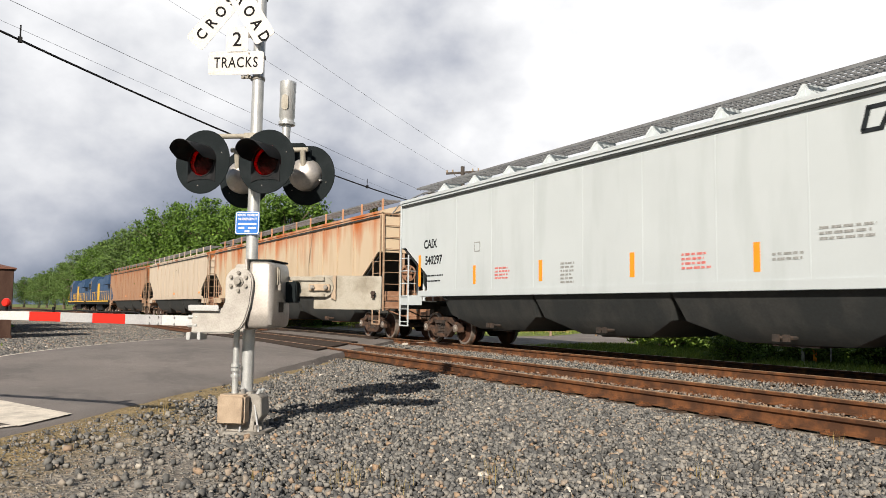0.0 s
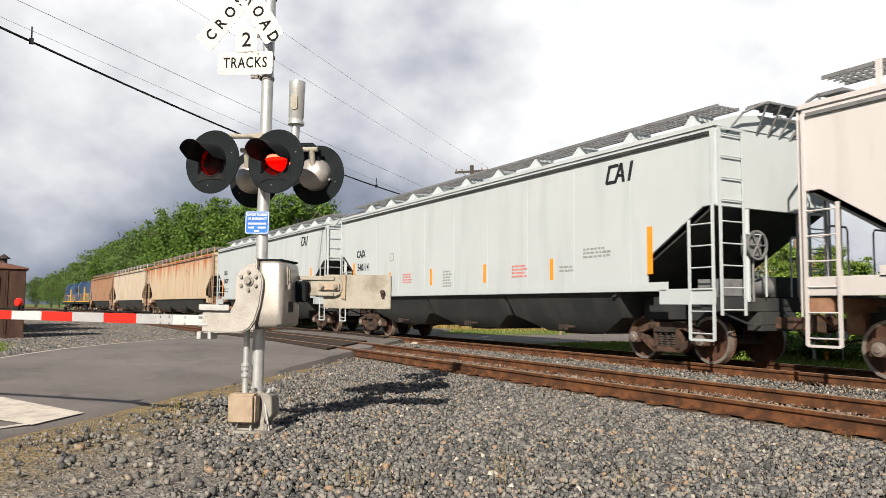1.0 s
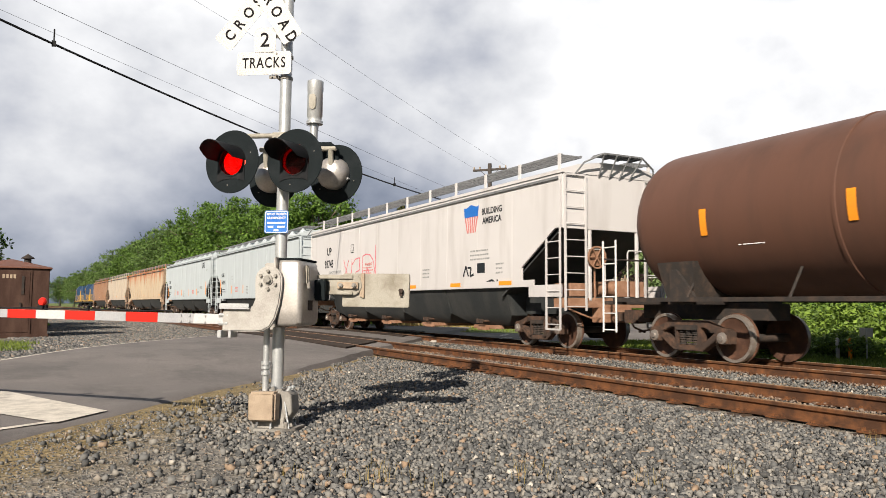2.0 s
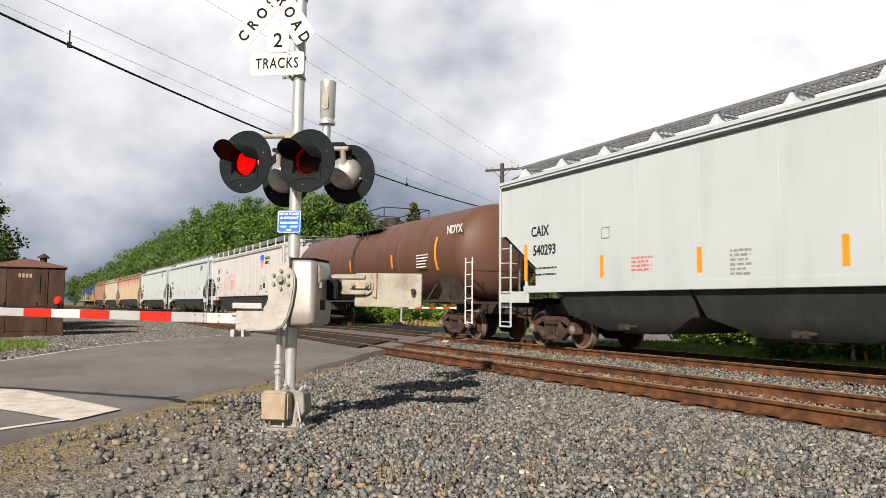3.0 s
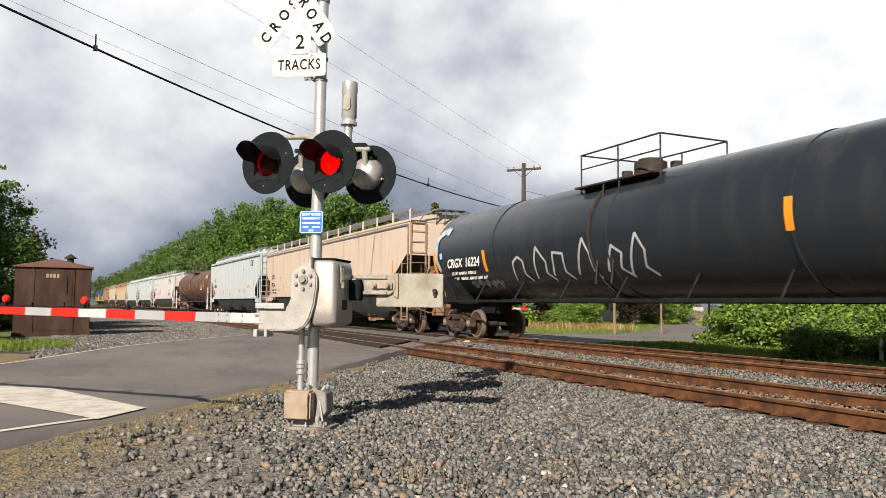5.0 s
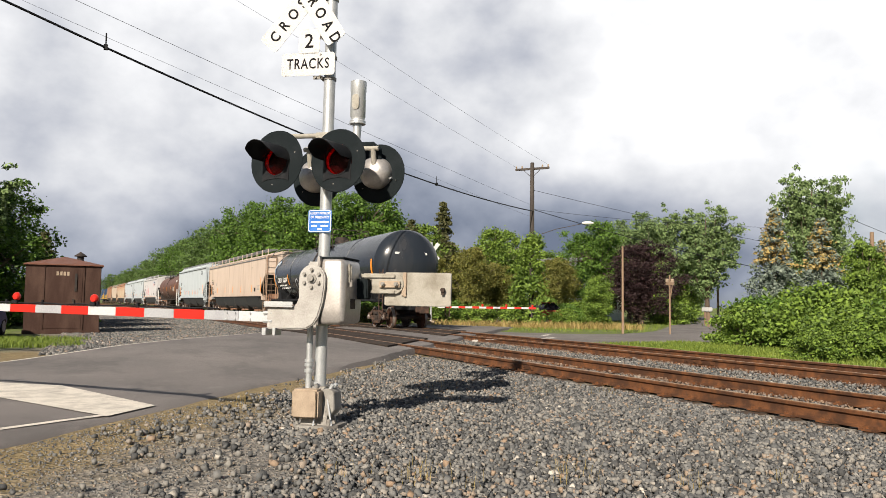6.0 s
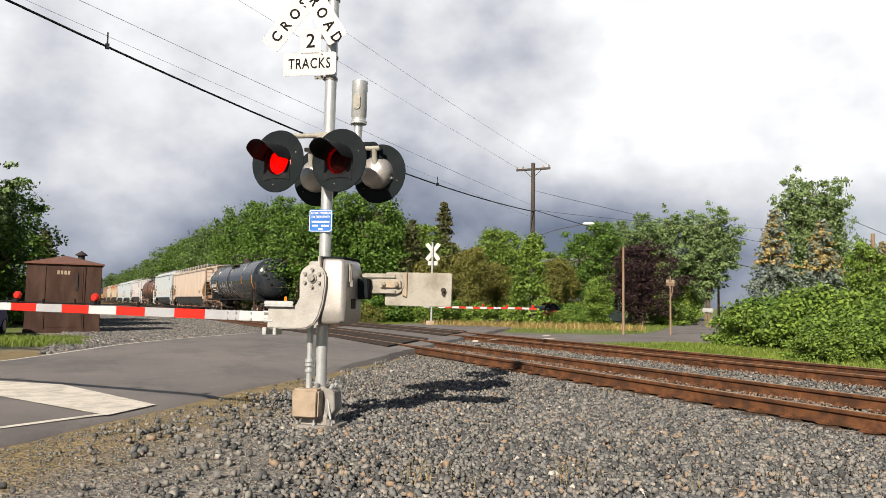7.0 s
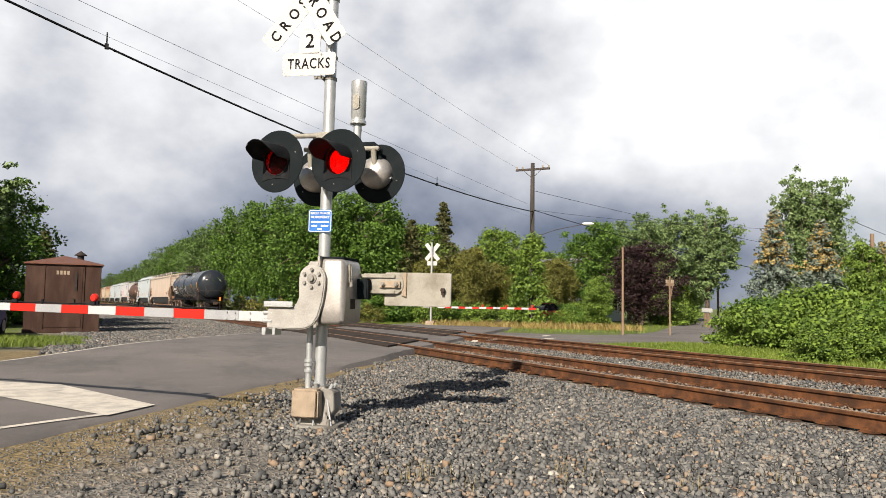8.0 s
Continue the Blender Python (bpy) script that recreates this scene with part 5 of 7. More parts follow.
RUSTY = car_paint("rust_stained_car_paint", (0.50, 0.41, 0.30), (0.30, 0.18, 0.10), (0.27, 0.075, 0.016), 0.6, 0.74)
BROWN = car_paint("brown_rusted_car_paint", (0.33, 0.19, 0.115), (0.20, 0.11, 0.07), (0.22, 0.08, 0.03), 0.7, 0.5)
TANK_BROWN = car_paint("brown_tank_paint", (0.105, 0.052, 0.036), (0.06, 0.035, 0.027), dirt=0.7)
TANK_BLACK = car_paint("black_tank_paint", (0.020, 0.025, 0.033), (0.055, 0.052, 0.050), dirt=0.5, gloss=0.08)
GATE_RUST = worn("outlet_gate_rust", (0.24, 0.13, 0.08), (0.36, 0.22, 0.15), 0.5, 4, 0.8)
BLUE = car_paint("dark_blue_loco_paint", (0.025, 0.06, 0.13), (0.04, 0.05, 0.06), dirt=0.4)
YELLOW = worn("loco_yellow", (0.66, 0.38, 0.03), (0.5, 0.3, 0.05), 0.4, 3, 0.5)

TRAIN = []      # each car, with its middle's place along the line at the start


def orange_marks(car, w, marks, lift=0.0):
    for y, z, dy, dz in marks:
        s = Shape().box(-w - 0.036 - lift, -w - 0.028, y - dy / 2, y + dy / 2, z - dz / 2, z + dz / 2)
        part("reflector", s, ORANGE, car, "orange reflective strip", smooth=False)


def grey_hopper(front, rear, number, logo_y):
    car, h, w = hopper_car("covered_hopper_car", "pale grey-green covered hopper car with dark outlet bays and orange strips", front - rear, CAIX, UNDER_AND_SHADE, 3, walk_posts=False)
    X = -w - 0.034
    lettering("CAIX", 0.36, on_side(X, h - 1.95, 2.96), LETTER_DARK, car, squeeze=0.95)
    lettering(number, 0.36, on_side(X, h - 2.15, 2.47), LETTER_DARK, car, squeeze=0.95)
    bars_text(car, h - 2.25, 2.02, 1.1, 2, X, LETTER_DARK, 0.16)
    # the owner's mark as plain slanted shapes
    s = Shape()
    y = -h + logo_y
    lean = 0.10
    def stroke(a, b, z0, z1, t=0.085):
        s.slab([(y - a, z0), (y - a - t, z0), (y - b - t, z1), (y - b, z1)], "x", X - 0.003, X + 0.003)
    stroke(0.0, 0.10, 3.74, 4.08)
    s.box(X - 0.003, X + 0.003, y - 0.30, y - 0.02, 3.70, 3.77).box(X - 0.003, X + 0.003, y - 0.42, y - 0.10, 4.04, 4.11)
    stroke(0.26, 0.46, 3.70, 4.11)
    stroke(0.52, 0.46, 3.70, 4.11)
    s.box(X - 0.003, X + 0.003, y - 0.55, y - 0.36, 3.82, 3.88)
    stroke(0.68, 0.78, 3.70, 4.11)
    part("owner_mark", s, LETTER_DARK, car, "slanted dark owner's mark", smooth=False)
    orange_marks(car, w, [(h - 1.29, 2.19, 0.15, 0.95)] + [(h - k, 1.97, 0.13, 0.5) for k in (4.45, 7.40, 10.45, 13.4)] + [(h - 16.6, 2.22, 0.15, 0.95)])
    for y, z, ww, n, mat in ((h - 5.8, 2.10, 0.7, 4, LETTER_RED), (h - 8.4, 2.10, 0.5, 6, LETTER_FAINT), (h - 12.1, 2.10, 0.7, 4, LETTER_RED), (h - 14.0, 2.0, 0.6, 2, LETTER_FAINT), (h - 15.0, 2.36, 0.9, 3, LETTER_FAINT)):
        bars_text(car, y, z, ww, n, X, mat)
    strokes(car, X, [[(h - 4.45, 2.60), (h - 4.45, 2.84), (h - 4.72, 2.84), (h - 4.72, 2.60), (h - 4.45, 2.60)]], 0.012, LETTER_FAINT, "plate_mark", "")
    TRAIN.append((car, (front + rear) / 2))


def strokes(car, X, pts_list, r, mat, name, label):
    s = Shape()
    for pts in pts_list:
        for (a, b), (c2, d2) in zip(pts, pts[1:]):
            v = Vector((c2 - a, d2 - b))
            n = Vector((-v.y, v.x)).normalized() * r if v.length else Vector((0, r))
            s.slab([(a + n.x, b + n.y), (c2 + n.x, d2 + n.y), (c2 - n.x, d2 - n.y), (a - n.x, b - n.y)], "x", X - 0.003, X + 0.003)
    part(name, s, mat, car, label, smooth=False)


def white_hopper(front, rear):
    car, h, w = hopper_car("covered_hopper_car", "dirty white covered hopper car with red graffiti and orange strips", front - rear, UP_PAINT, UNDER_AND_SHADE, 4, eave=4.30, sill=1.60)
    X = -w - 0.034
    lettering("UP", 0.46, on_side(X, h - 2.4, 3.32), LETTER_DARK, car)
    lettering("93745", 0.46, on_side(X, h - 2.4, 2.78), LETTER_DARK, car, squeeze=0.95)
    lettering("CAPACITY 5150 CUFT", 0.15, on_side(X, h - 3.15, 2.42), LETTER_FAINT, car)
    lettering("LD LMT 221600", 0.15, on_side(X, h - 3.0, 2.20), LETTER_FAINT, car)
    lettering("LT WT   61300", 0.15, on_side(X, h - 3.0, 1.98), LETTER_FAINT, car)
    lettering("WARNING", 0.15, on_side(X, h - 6.85, 2.60), LETTER_RED, car)
    bars_text(car, h - 6.85, 2.48, 0.95, 5, X, LETTER_RED, 0.11)
    strokes(car, X, [[(h - 5.0, 3.15), (h - 5.0, 3.46), (h - 5.28, 3.46), (h - 5.28, 3.15), (h - 5.0, 3.15)]], 0.010, LETTER_DARK, "plate_mark", "")
    lettering("C", 0.12, on_side(X, h - 5.14, 3.20), LETTER_DARK, car)
    g = [[(h - 5.15, 2.65), (h - 5.5, 2.86), (h - 5.95, 2.9), (h - 5.95, 2.4), (h - 5.6, 2.36), (h - 5.45, 2.2), (h - 5.52, 2.03), (h - 6.27, 2.18)],
         [(h - 5.13, 2.9), (h - 5.1, 2.35), (h - 4.7, 2.2), (h - 4.5, 2.05)], [(h - 4.92, 2.3), (h - 4.92, 1.93)], [(h - 4.2, 2.88), (h - 4.45, 2.5), (h - 4.85, 2.05)], [(h - 4.75, 2.85), (h - 4.5, 2.45), (h - 4.1, 2.0)],
         [(h - 6.27, 1.75), (h - 6.27, 2.93), (h - 6.6, 3.0), (h - 7.0, 2.95), (h - 7.3, 2.75), (h - 7.45, 2.4), (h - 7.4, 2.0)],
         [(h - 6.7, 2.45), (h - 6.7, 1.92), (h - 6.85, 1.95), (h - 6.95, 2.15), (h - 6.87, 2.38), (h - 6.7, 2.45)], [(h - 7.55, 3.3), (h - 7.55, 1.75)]]
    strokes(car, X, g, 0.024, SPRAY_RED, "graffiti", "red sprayed scrawl")
    strokes(car, X, [[(h - 1.85, 2.12), (h - 1.95, 2.36), (h - 2.08, 2.10)], [(h - 1.88, 2.2), (h - 2.1, 2.22)], [(h - 2.12, 2.36), (h - 2.2, 2.14), (h - 2.42, 2.18)], [(h - 2.3, 2.3), (h - 2.5, 2.12)]], 0.022, LETTER_DARK, "graffiti", "black sprayed tag")
    strokes(car, X, [[(h - 14.2, 1.9), (h - 14.35, 2.2), (h - 14.5, 1.9)], [(h - 14.45, 2.15), (h - 14.65, 2.15), (h - 14.6, 1.9), (h - 14.8, 1.95)], [(h - 15.5, 1.70), (h - 15.8, 1.76), (h - 16.0, 1.68), (h - 16.1, 1.76)]], 0.03, LETTER_DARK, "graffiti", "black sprayed tag")
    # emblem as a plain shield in its colours
    y = h - 14.65
    o = [(y + 0.38, 3.62), (y + 0.43, 3.92), (y + 0.28, 3.90), (y, 3.98), (y - 0.28, 3.90), (y - 0.43, 3.92), (y - 0.38, 3.62)]
    s = Shape().slab(o, "x", X - 0.003, X + 0.003)
    em = part("emblem", s, SIGN_BLUE, car, "shield emblem, blue above red and white stripes", smooth=False)
    s = Shape()
    for k in range(6):
        a = y + 0.38 - k * 0.14
        s.slab([(a, 3.62), (a - 0.07, 3.62), (y + (a - 0.07 - y) * 0.62, 3.16), (y + (a - y) * 0.62, 3.16)], "x", X - 0.003, X + 0.003)
    part("emblem_stripe", s, LETTER_RED, em, "", smooth=False)
    lettering("BUILDING", 0.25, on_side(X, h - 15.78, 3.70), LETTER_DARK, car, squeeze=0.95)
    lettering("AMERICA", 0.25, on_side(X, h - 15.78, 3.44), LETTER_DARK, car, squeeze=0.95)
    orange_marks(car, w, [(h - k, 1.665, 0.62, 0.11) for k in (1.64, 4.75, 7.75, 10.73, 13.75, 16.5)], 0.02)
    for yy, z, ww, n, mat in ((h - 9.3, 2.0, 0.5, 2, LETTER_FAINT), (h - 11.8, 2.2, 0.6, 3, LETTER_FAINT), (h - 15.2, 2.62, 1.2, 3, LETTER_FAINT), (h - 16.2, 2.2, 0.4, 3, LETTER_FAINT)):
        bars_text(car, yy, z, ww, n, X, mat, 0.12)
    s = Shape().box(X - 0.003, X + 0.003, h - 15.42, h - 15.0, 1.98, 2.26)
    part("stencil_panel", s, LETTER_DARK, car, "", smooth=False)
    TRAIN.append((car, (front + rear) / 2))


def plain_hopper(front, rear, paint, label, bays=3):
    car, h, w = hopper_car("covered_hopper_car", label, front - rear, paint, UNDER_AND_SHADE, bays, eave=4.30, sill=1.55, ladder_mat=LADDER_TAN)
    post = mesh_of(Shape().box(-w - 0.06, -w - 0.03, -0.04, 0.04, 1.62, 4.2), "side_post", paint, 0.01)
    for k in range(int((front - rear) / 1.5)):
        y = -h + 0.9 + 1.5 * k
        if abs(y) < h - 1.9:
            shared("side_post", post, pose(0, y, 0), car, "upright side stiffening post")
    orange_marks(car, w, [(-h + 2.2, 1.9, 0.4, 0.12), (0, 1.9, 0.4, 0.12)])
    TRAIN.append((car, (front + rear) / 2))


def cream_hopper(front, rear):
    car, h, w = hopper_car("covered_hopper_car", "weathered cream covered hopper car with rusty ends and gates", front - rear, CREAM, UNDER_AND_SHADE, 4, eave=4.22, sill=1.52, ladder_mat=LADDER_TAN, small_front=True)
    X = -w - 0.034
    lettering("STLX", 0.38, on_side(X, h - 1.93, 2.69), LETTER_DARK, car)
    lettering("9524", 0.40, on_side(X, h - 1.92, 2.20), LETTER_DARK, car)
    lettering("LD LMT   217100", 0.15, on_side(X, h - 2.2, 1.90), LETTER_DARK, car)
    lettering("LT WT    68900", 0.15, on_side(X, h - 2.2, 1.73), LETTER_DARK, car)
    orange_marks(car, w, [(h - 1.42, 2.2, 0.15, 1.0)] + [(h - k, 2.02, 0.14, 0.5) for k in (4.5, 8.2, 11.6, 14.9, 18.8)] + [(h - 21.75, 2.28, 0.15, 1.0)])
    s = Shape().box(X - 0.003, X + 0.003, h - 20.1, h - 19.6, 1.80, 2.08)
    part("stencil_panel", s, LETTER_DARK, car, "", smooth=False)
    for yy, z, ww, n in ((h - 21.0, 2.2, 0.8, 4), (h - 3.4, 1.95, 0.4, 2), (h - 3.8, 2.65, 0.35, 3)):
        bars_text(car, yy, z, ww, n, X, LETTER_FAINT)
    TRAIN.append((car, (front + rear) / 2))


def tank_car(front, rear, paint, label, black):
    car = thing("tank_car", Matrix(), label, "freight car", "train cars")
    h = (front - rear) / 2
    r, zc = 1.54, 2.80
    s = Shape()
    prof = [(0.0, -h + 0.55)] + [(r * math.sin(radians(a)), -h + 1.35 - 0.8 * math.cos(radians(a))) for a in (12, 25, 38, 50, 62, 74, 84, 90)]
    full = prof + [(r, 0.0)] + [(a, -b) for a, b in prof[::-1]]
    s.lathe(full, 48, Matrix.Translation((0, 0, zc)) @ pose(0, 0, 0, -90, 0, 0))
    shell = part("tank", s, paint, car, "long round-ended tank shell")
    s = Shape()
    for y in (-h * 0.42, h * 0.42) if not black else (-0.2, h * 0.5, -h * 0.5):
        s.lathe([(r + 0.002, -0.04), (r + 0.02, -0.03), (r + 0.02, 0.03), (r + 0.002, 0.04), (r - 0.05, 0.0)], 48, Matrix.Translation((0, y, zc)) @ pose(0, 0, 0, -90, 0, 0))
    part("weld_seam", s, paint, shell)
    # dome, fittings and the safety platform on top
    s = Shape().rod((0, 0, zc + r - 0.1), (0, 0, zc + r + 0.28), 0.40, 20).rod((0, 0, zc + r + 0.28), (0, 0, zc + r + 0.36), 0.30, 20).rod((0, 0.9, zc + r - 0.1), (0, 0.9, zc + r + 0.2), 0.14, 12).rod((0, -0.9, zc + r - 0.1), (0, -0.9, zc + r + 0.16), 0.14, 12)
    part("manway", s, TRUCK_DARK, car, "bolted manway and valves", 0.01)
    s = Shape()
    for x in (-1.0, 1.0):
        s.box(x - 0.22, x + 0.22, -1.5, 1.5, zc + r - 0.28, zc + r - 0.24)
        for y in (-1.5, 0, 1.5):
            s.rod((x, y, zc + r - 0.5), (x, y, zc + r + 0.62), 0.022, 6)
        s.rod((x, -1.5, zc + r + 0.62), (x, 1.5, zc + r + 0.62), 0.022, 6).rod((x, -1.5, zc + r + 0.25), (x, 1.5, zc + r + 0.25), 0.018, 6)
    for y in (-1.5, 1.5):
        s.rod((-1.0, y, zc + r + 0.62), (1.0, y, zc + r + 0.62), 0.022, 6)
    for y in (-0.3, 0.3):
        s.rod((-1.45, y, 1.6), (-1.2, y, zc + r - 0.3), 0.02, 6)
    s.lathe([(r + 0.01, -0.03), (r + 0.05, -0.03), (r + 0.05, 0.03), (r + 0.01, 0.03), (r + 0.01, -0.03)], 40, Matrix.Translation((0, 0.45, zc)) @ pose(0, 0, 0, -90, 0, 0))
    part("platform", s, TRUCK_DARK, car, "railed platform round the manway")
    # saddles, sills and walk at both ends
    for e in (-1, 1):
        s = Shape()
        s.box(-0.32, 0.32, e * (h - 1.7) - 1.7, e * (h - 1.7) + 1.7, 0.80, 1.14)
        s.loft([[(x * 1.25, e * (h - 2.1) + y * 0.35, 1.10) for x, y in ((-1, -1), (1, -1), (1, 1), (-1, 1))], [(x * 1.40, e * (h - 2.1) + y * 0.5, 1.95) for x, y in ((-1, -1), (1, -1), (1, 1), (-1, 1))]])
        s.box(-1.5, 1.5, e * (h - 0.35) - 0.32, e * (h - 0.35) + 0.32, 1.10, 1.18)
        s.slab([(e * (h - 2.65), 1.2), (e * (h - 1.95), 1.2), (e * (h - 1.95), 1.80), (e * (h - 2.15), 1.80)], "x", -1.40, -1.32)
        part("saddle", s, TRUCK_DARK if not black else BLACK, car, "", 0.01)
    s = Shape()
    for x in (-1.55, 1.51):
        s.box(x, x + 0.04, -h + 0.4, h - 0.4, 1.16, 1.24)
    k = -h + 1.0
    while k < h - 1.0:
        s.rod((-1.5, k, 1.2), (-1.15, k, 1.75), 0.025, 6)
        k += 2.3
    part("running_board", s, TRUCK_DARK if not black else BLACK, car)
    for e in (-1, 1):
        for x in (-1.56, 1.56):
            s = Shape()
            for q in (0.1, 0.52):
                s.rod((x, e * (h - q), 0.5), (x, e * (h - q), 2.5), 0.022, 6)
            for k in range(6):
                s.rod((x, e * (h - 0.1), 0.55 + 0.36 * k), (x, e * (h - 0.52), 0.55 + 0.36 * k), 0.015, 6)
            part("ladder", s, LETTER_WHITE if not black else TRUCK_RUST, car, "corner ladder")
        s = Shape().rod((-1.56, e * (h - 0.1), 2.1), (1.56, e * (h - 0.1), 2.1), 0.022, 6)
        part("end_rail", s, TRUCK_DARK, car)
        bogie(car, e * (h - 2.1))
        coupler(car, e * h, 0.75)
    X = -r * 0.995
    def skin(z):
        return -math.sqrt(max(0.01, r * r - (z - zc) ** 2)) - 0.012
    def spray(pts, wide, lift, mat, label):
        s = Shape()
        rows = []
        for (a, b), (c2, d2) in zip(pts, pts[1:]):
            v = Vector((c2 - a, d2 - b))
            n = Vector((-v.y, v.x)).normalized() * wide
            steps = max(2, int(v.length / 0.08))
            rows += [((a + v.x * k / steps, b + v.y * k / steps), n) for k in range(steps + 1)]
        ring = []
        for (y, z), n in rows:
            line = []
            for f in (-1.0, -0.5, 0.0, 0.5, 1.0):
                yy, zz = y + n.x * f, z + n.y * f
                over = min(0.99, max(0.0, (abs(yy) - h + 1.35) / 0.8))
                R = r * math.sqrt(1 - over * over) + lift
                line.append((-math.sqrt(max(0.05, R * R - (zz - zc) ** 2)), yy, zz))
            ring.append(line)
        s.loft(ring, close=False, caps=False)
        part("graffiti", s, mat, car, label, smooth=False)
    if black:
        for wide, lift, mat, label in ((0.135, 0.014, SPRAY_BLUE, "blue edge of the sprayed letters"), (0.11, 0.022, SPRAY_PALE, "pale bubble-shaped sprayed letters")):
            spray([(h - 1.40, 2.95), (h - 1.36, 3.25), (h - 1.55, 3.50), (h - 1.9, 3.60), (h - 2.2, 3.52)], wide, lift, mat, label)
            spray([(h - 1.45, 2.98), (h - 1.42, 2.6), (h - 1.62, 2.2)], wide * 0.8, lift, mat, label)
            spray([(h - 1.76, 2.82), (h - 1.80, 2.62)], wide * 0.8, lift, mat, label)
        lettering("CRGX", 0.40, on_side(skin(2.6) - 0.01, h - 2.85, 2.42), LETTER_WHITE, car)
        lettering("16224", 0.40, on_side(skin(2.6) - 0.01, h - 4.10, 2.42), LETTER_WHITE, car)
        lettering("LD LMT  187400 LB   85000 KG", 0.13, on_side(skin(2.15), h - 3.25, 2.10), LETTER_WHITE, car)
        lettering("LT WT   75600 LB   34300 KG  NEW  2-97", 0.13, on_side(skin(1.98), h - 3.55, 1.93), LETTER_WHITE, car)
        s = Shape()
        for y, z0, z1 in ((h - 1.25, 1.9, 2.9), (h - 4.85, 2.1, 2.75), (-h * 0.5, 2.4, 3.0), (-h + 1.6, 2.0, 3.0)):
            s.loft([[(skin(z) - 0.01, y - 0.09, z), (skin(z) - 0.01, y + 0.09, z)] for z in np.linspace(z0, z1, 7)], close=False, caps=False)
        part("reflector", s, ORANGE, car, "orange reflective strip", smooth=False)
        rngs = random.Random(12)
        for k in range(6):
            y = h - 6.2 - k * 1.05 - rngs.uniform(0, 0.3)
            q = [rngs.uniform(-0.16, 0.16) for n in range(6)]
            spray([(y, 1.75 + q[0]), (y - 0.15, 2.25 + q[1]), (y - 0.35 + q[2], 2.6 + q[3]), (y - 0.70, 2.35 + q[4]), (y - 0.55 + q[5], 1.95), (y - 0.85, 1.75)], 0.035, 0.016, SPRAY_GREY, "silver sprayed outline letter")
        for k in range(5):
            y = h - 3.45 - 0.42 * k
            q = [rngs.uniform(-0.05, 0.05) for n in range(4)]
            spray([(y, 1.80 + q[0]), (y - 0.12, 1.68 + q[1]), (y - 0.22, 1.82 + q[2]), (y - 0.32, 1.72 + q[3])], 0.07, 0.016, SPRAY_DULL, "faded grey sprayed tag")
        # rear head lettering as plain bars, and the marker on the coupler
        s = Shape()
        for x, z, ww in ((-0.55, 3.25, 0.5), (0.3, 3.25, 0.8), (0.3, 3.05, 0.8), (0.3, 2.9, 0.6)):
            s.box(x - ww / 2, x + ww / 2, -h + 0.66, -h + 0.70, z - 0.05, z + 0.05)
        tagged(part("small_print", s, LETTER_WHITE, car, "", smooth=False), kind="stuff")
        s = Shape().box(0.45, 0.62, -h - 0.55, -h - 0.40, 1.05, 1.45)
        part("end_marker", s, ORANGE, car, "small orange rear marker", 0.02)
    else:
        lettering("NDYX", 0.36, on_side(skin(3.4) - 0.05, -h + 1.4, 3.45), LETTER_WHITE, car)
        s = Shape()
        for y, z0, z1 in ((h - 3.0, 2.4, 2.9), (h - 6.0, 2.4, 2.9), (h - 9.0, 2.4, 2.9), (-h + 6.2, 2.4, 2.9), (-h + 2.6, 2.2, 3.3)):
            s.loft([[(skin(z) - 0.01, y - 0.08, z), (skin(z) - 0.01, y + 0.08, z)] for z in np.linspace(z0, z1, 7)], close=False, caps=False)
        part("reflector", s, ORANGE, car, "orange reflective strip", smooth=False)
        for y, z, ww, n in ((-h + 3.6, 2.75, 0.9, 5), (h - 4, 2.3, 0.6, 2), (h - 9.5, 2.2, 0.7, 3)):
            bars_text(car, y, z, ww, n, skin(z - 0.2) - 0.03, LETTER_WHITE, 0.1)
    TRAIN.append((car, (front + rear) / 2))


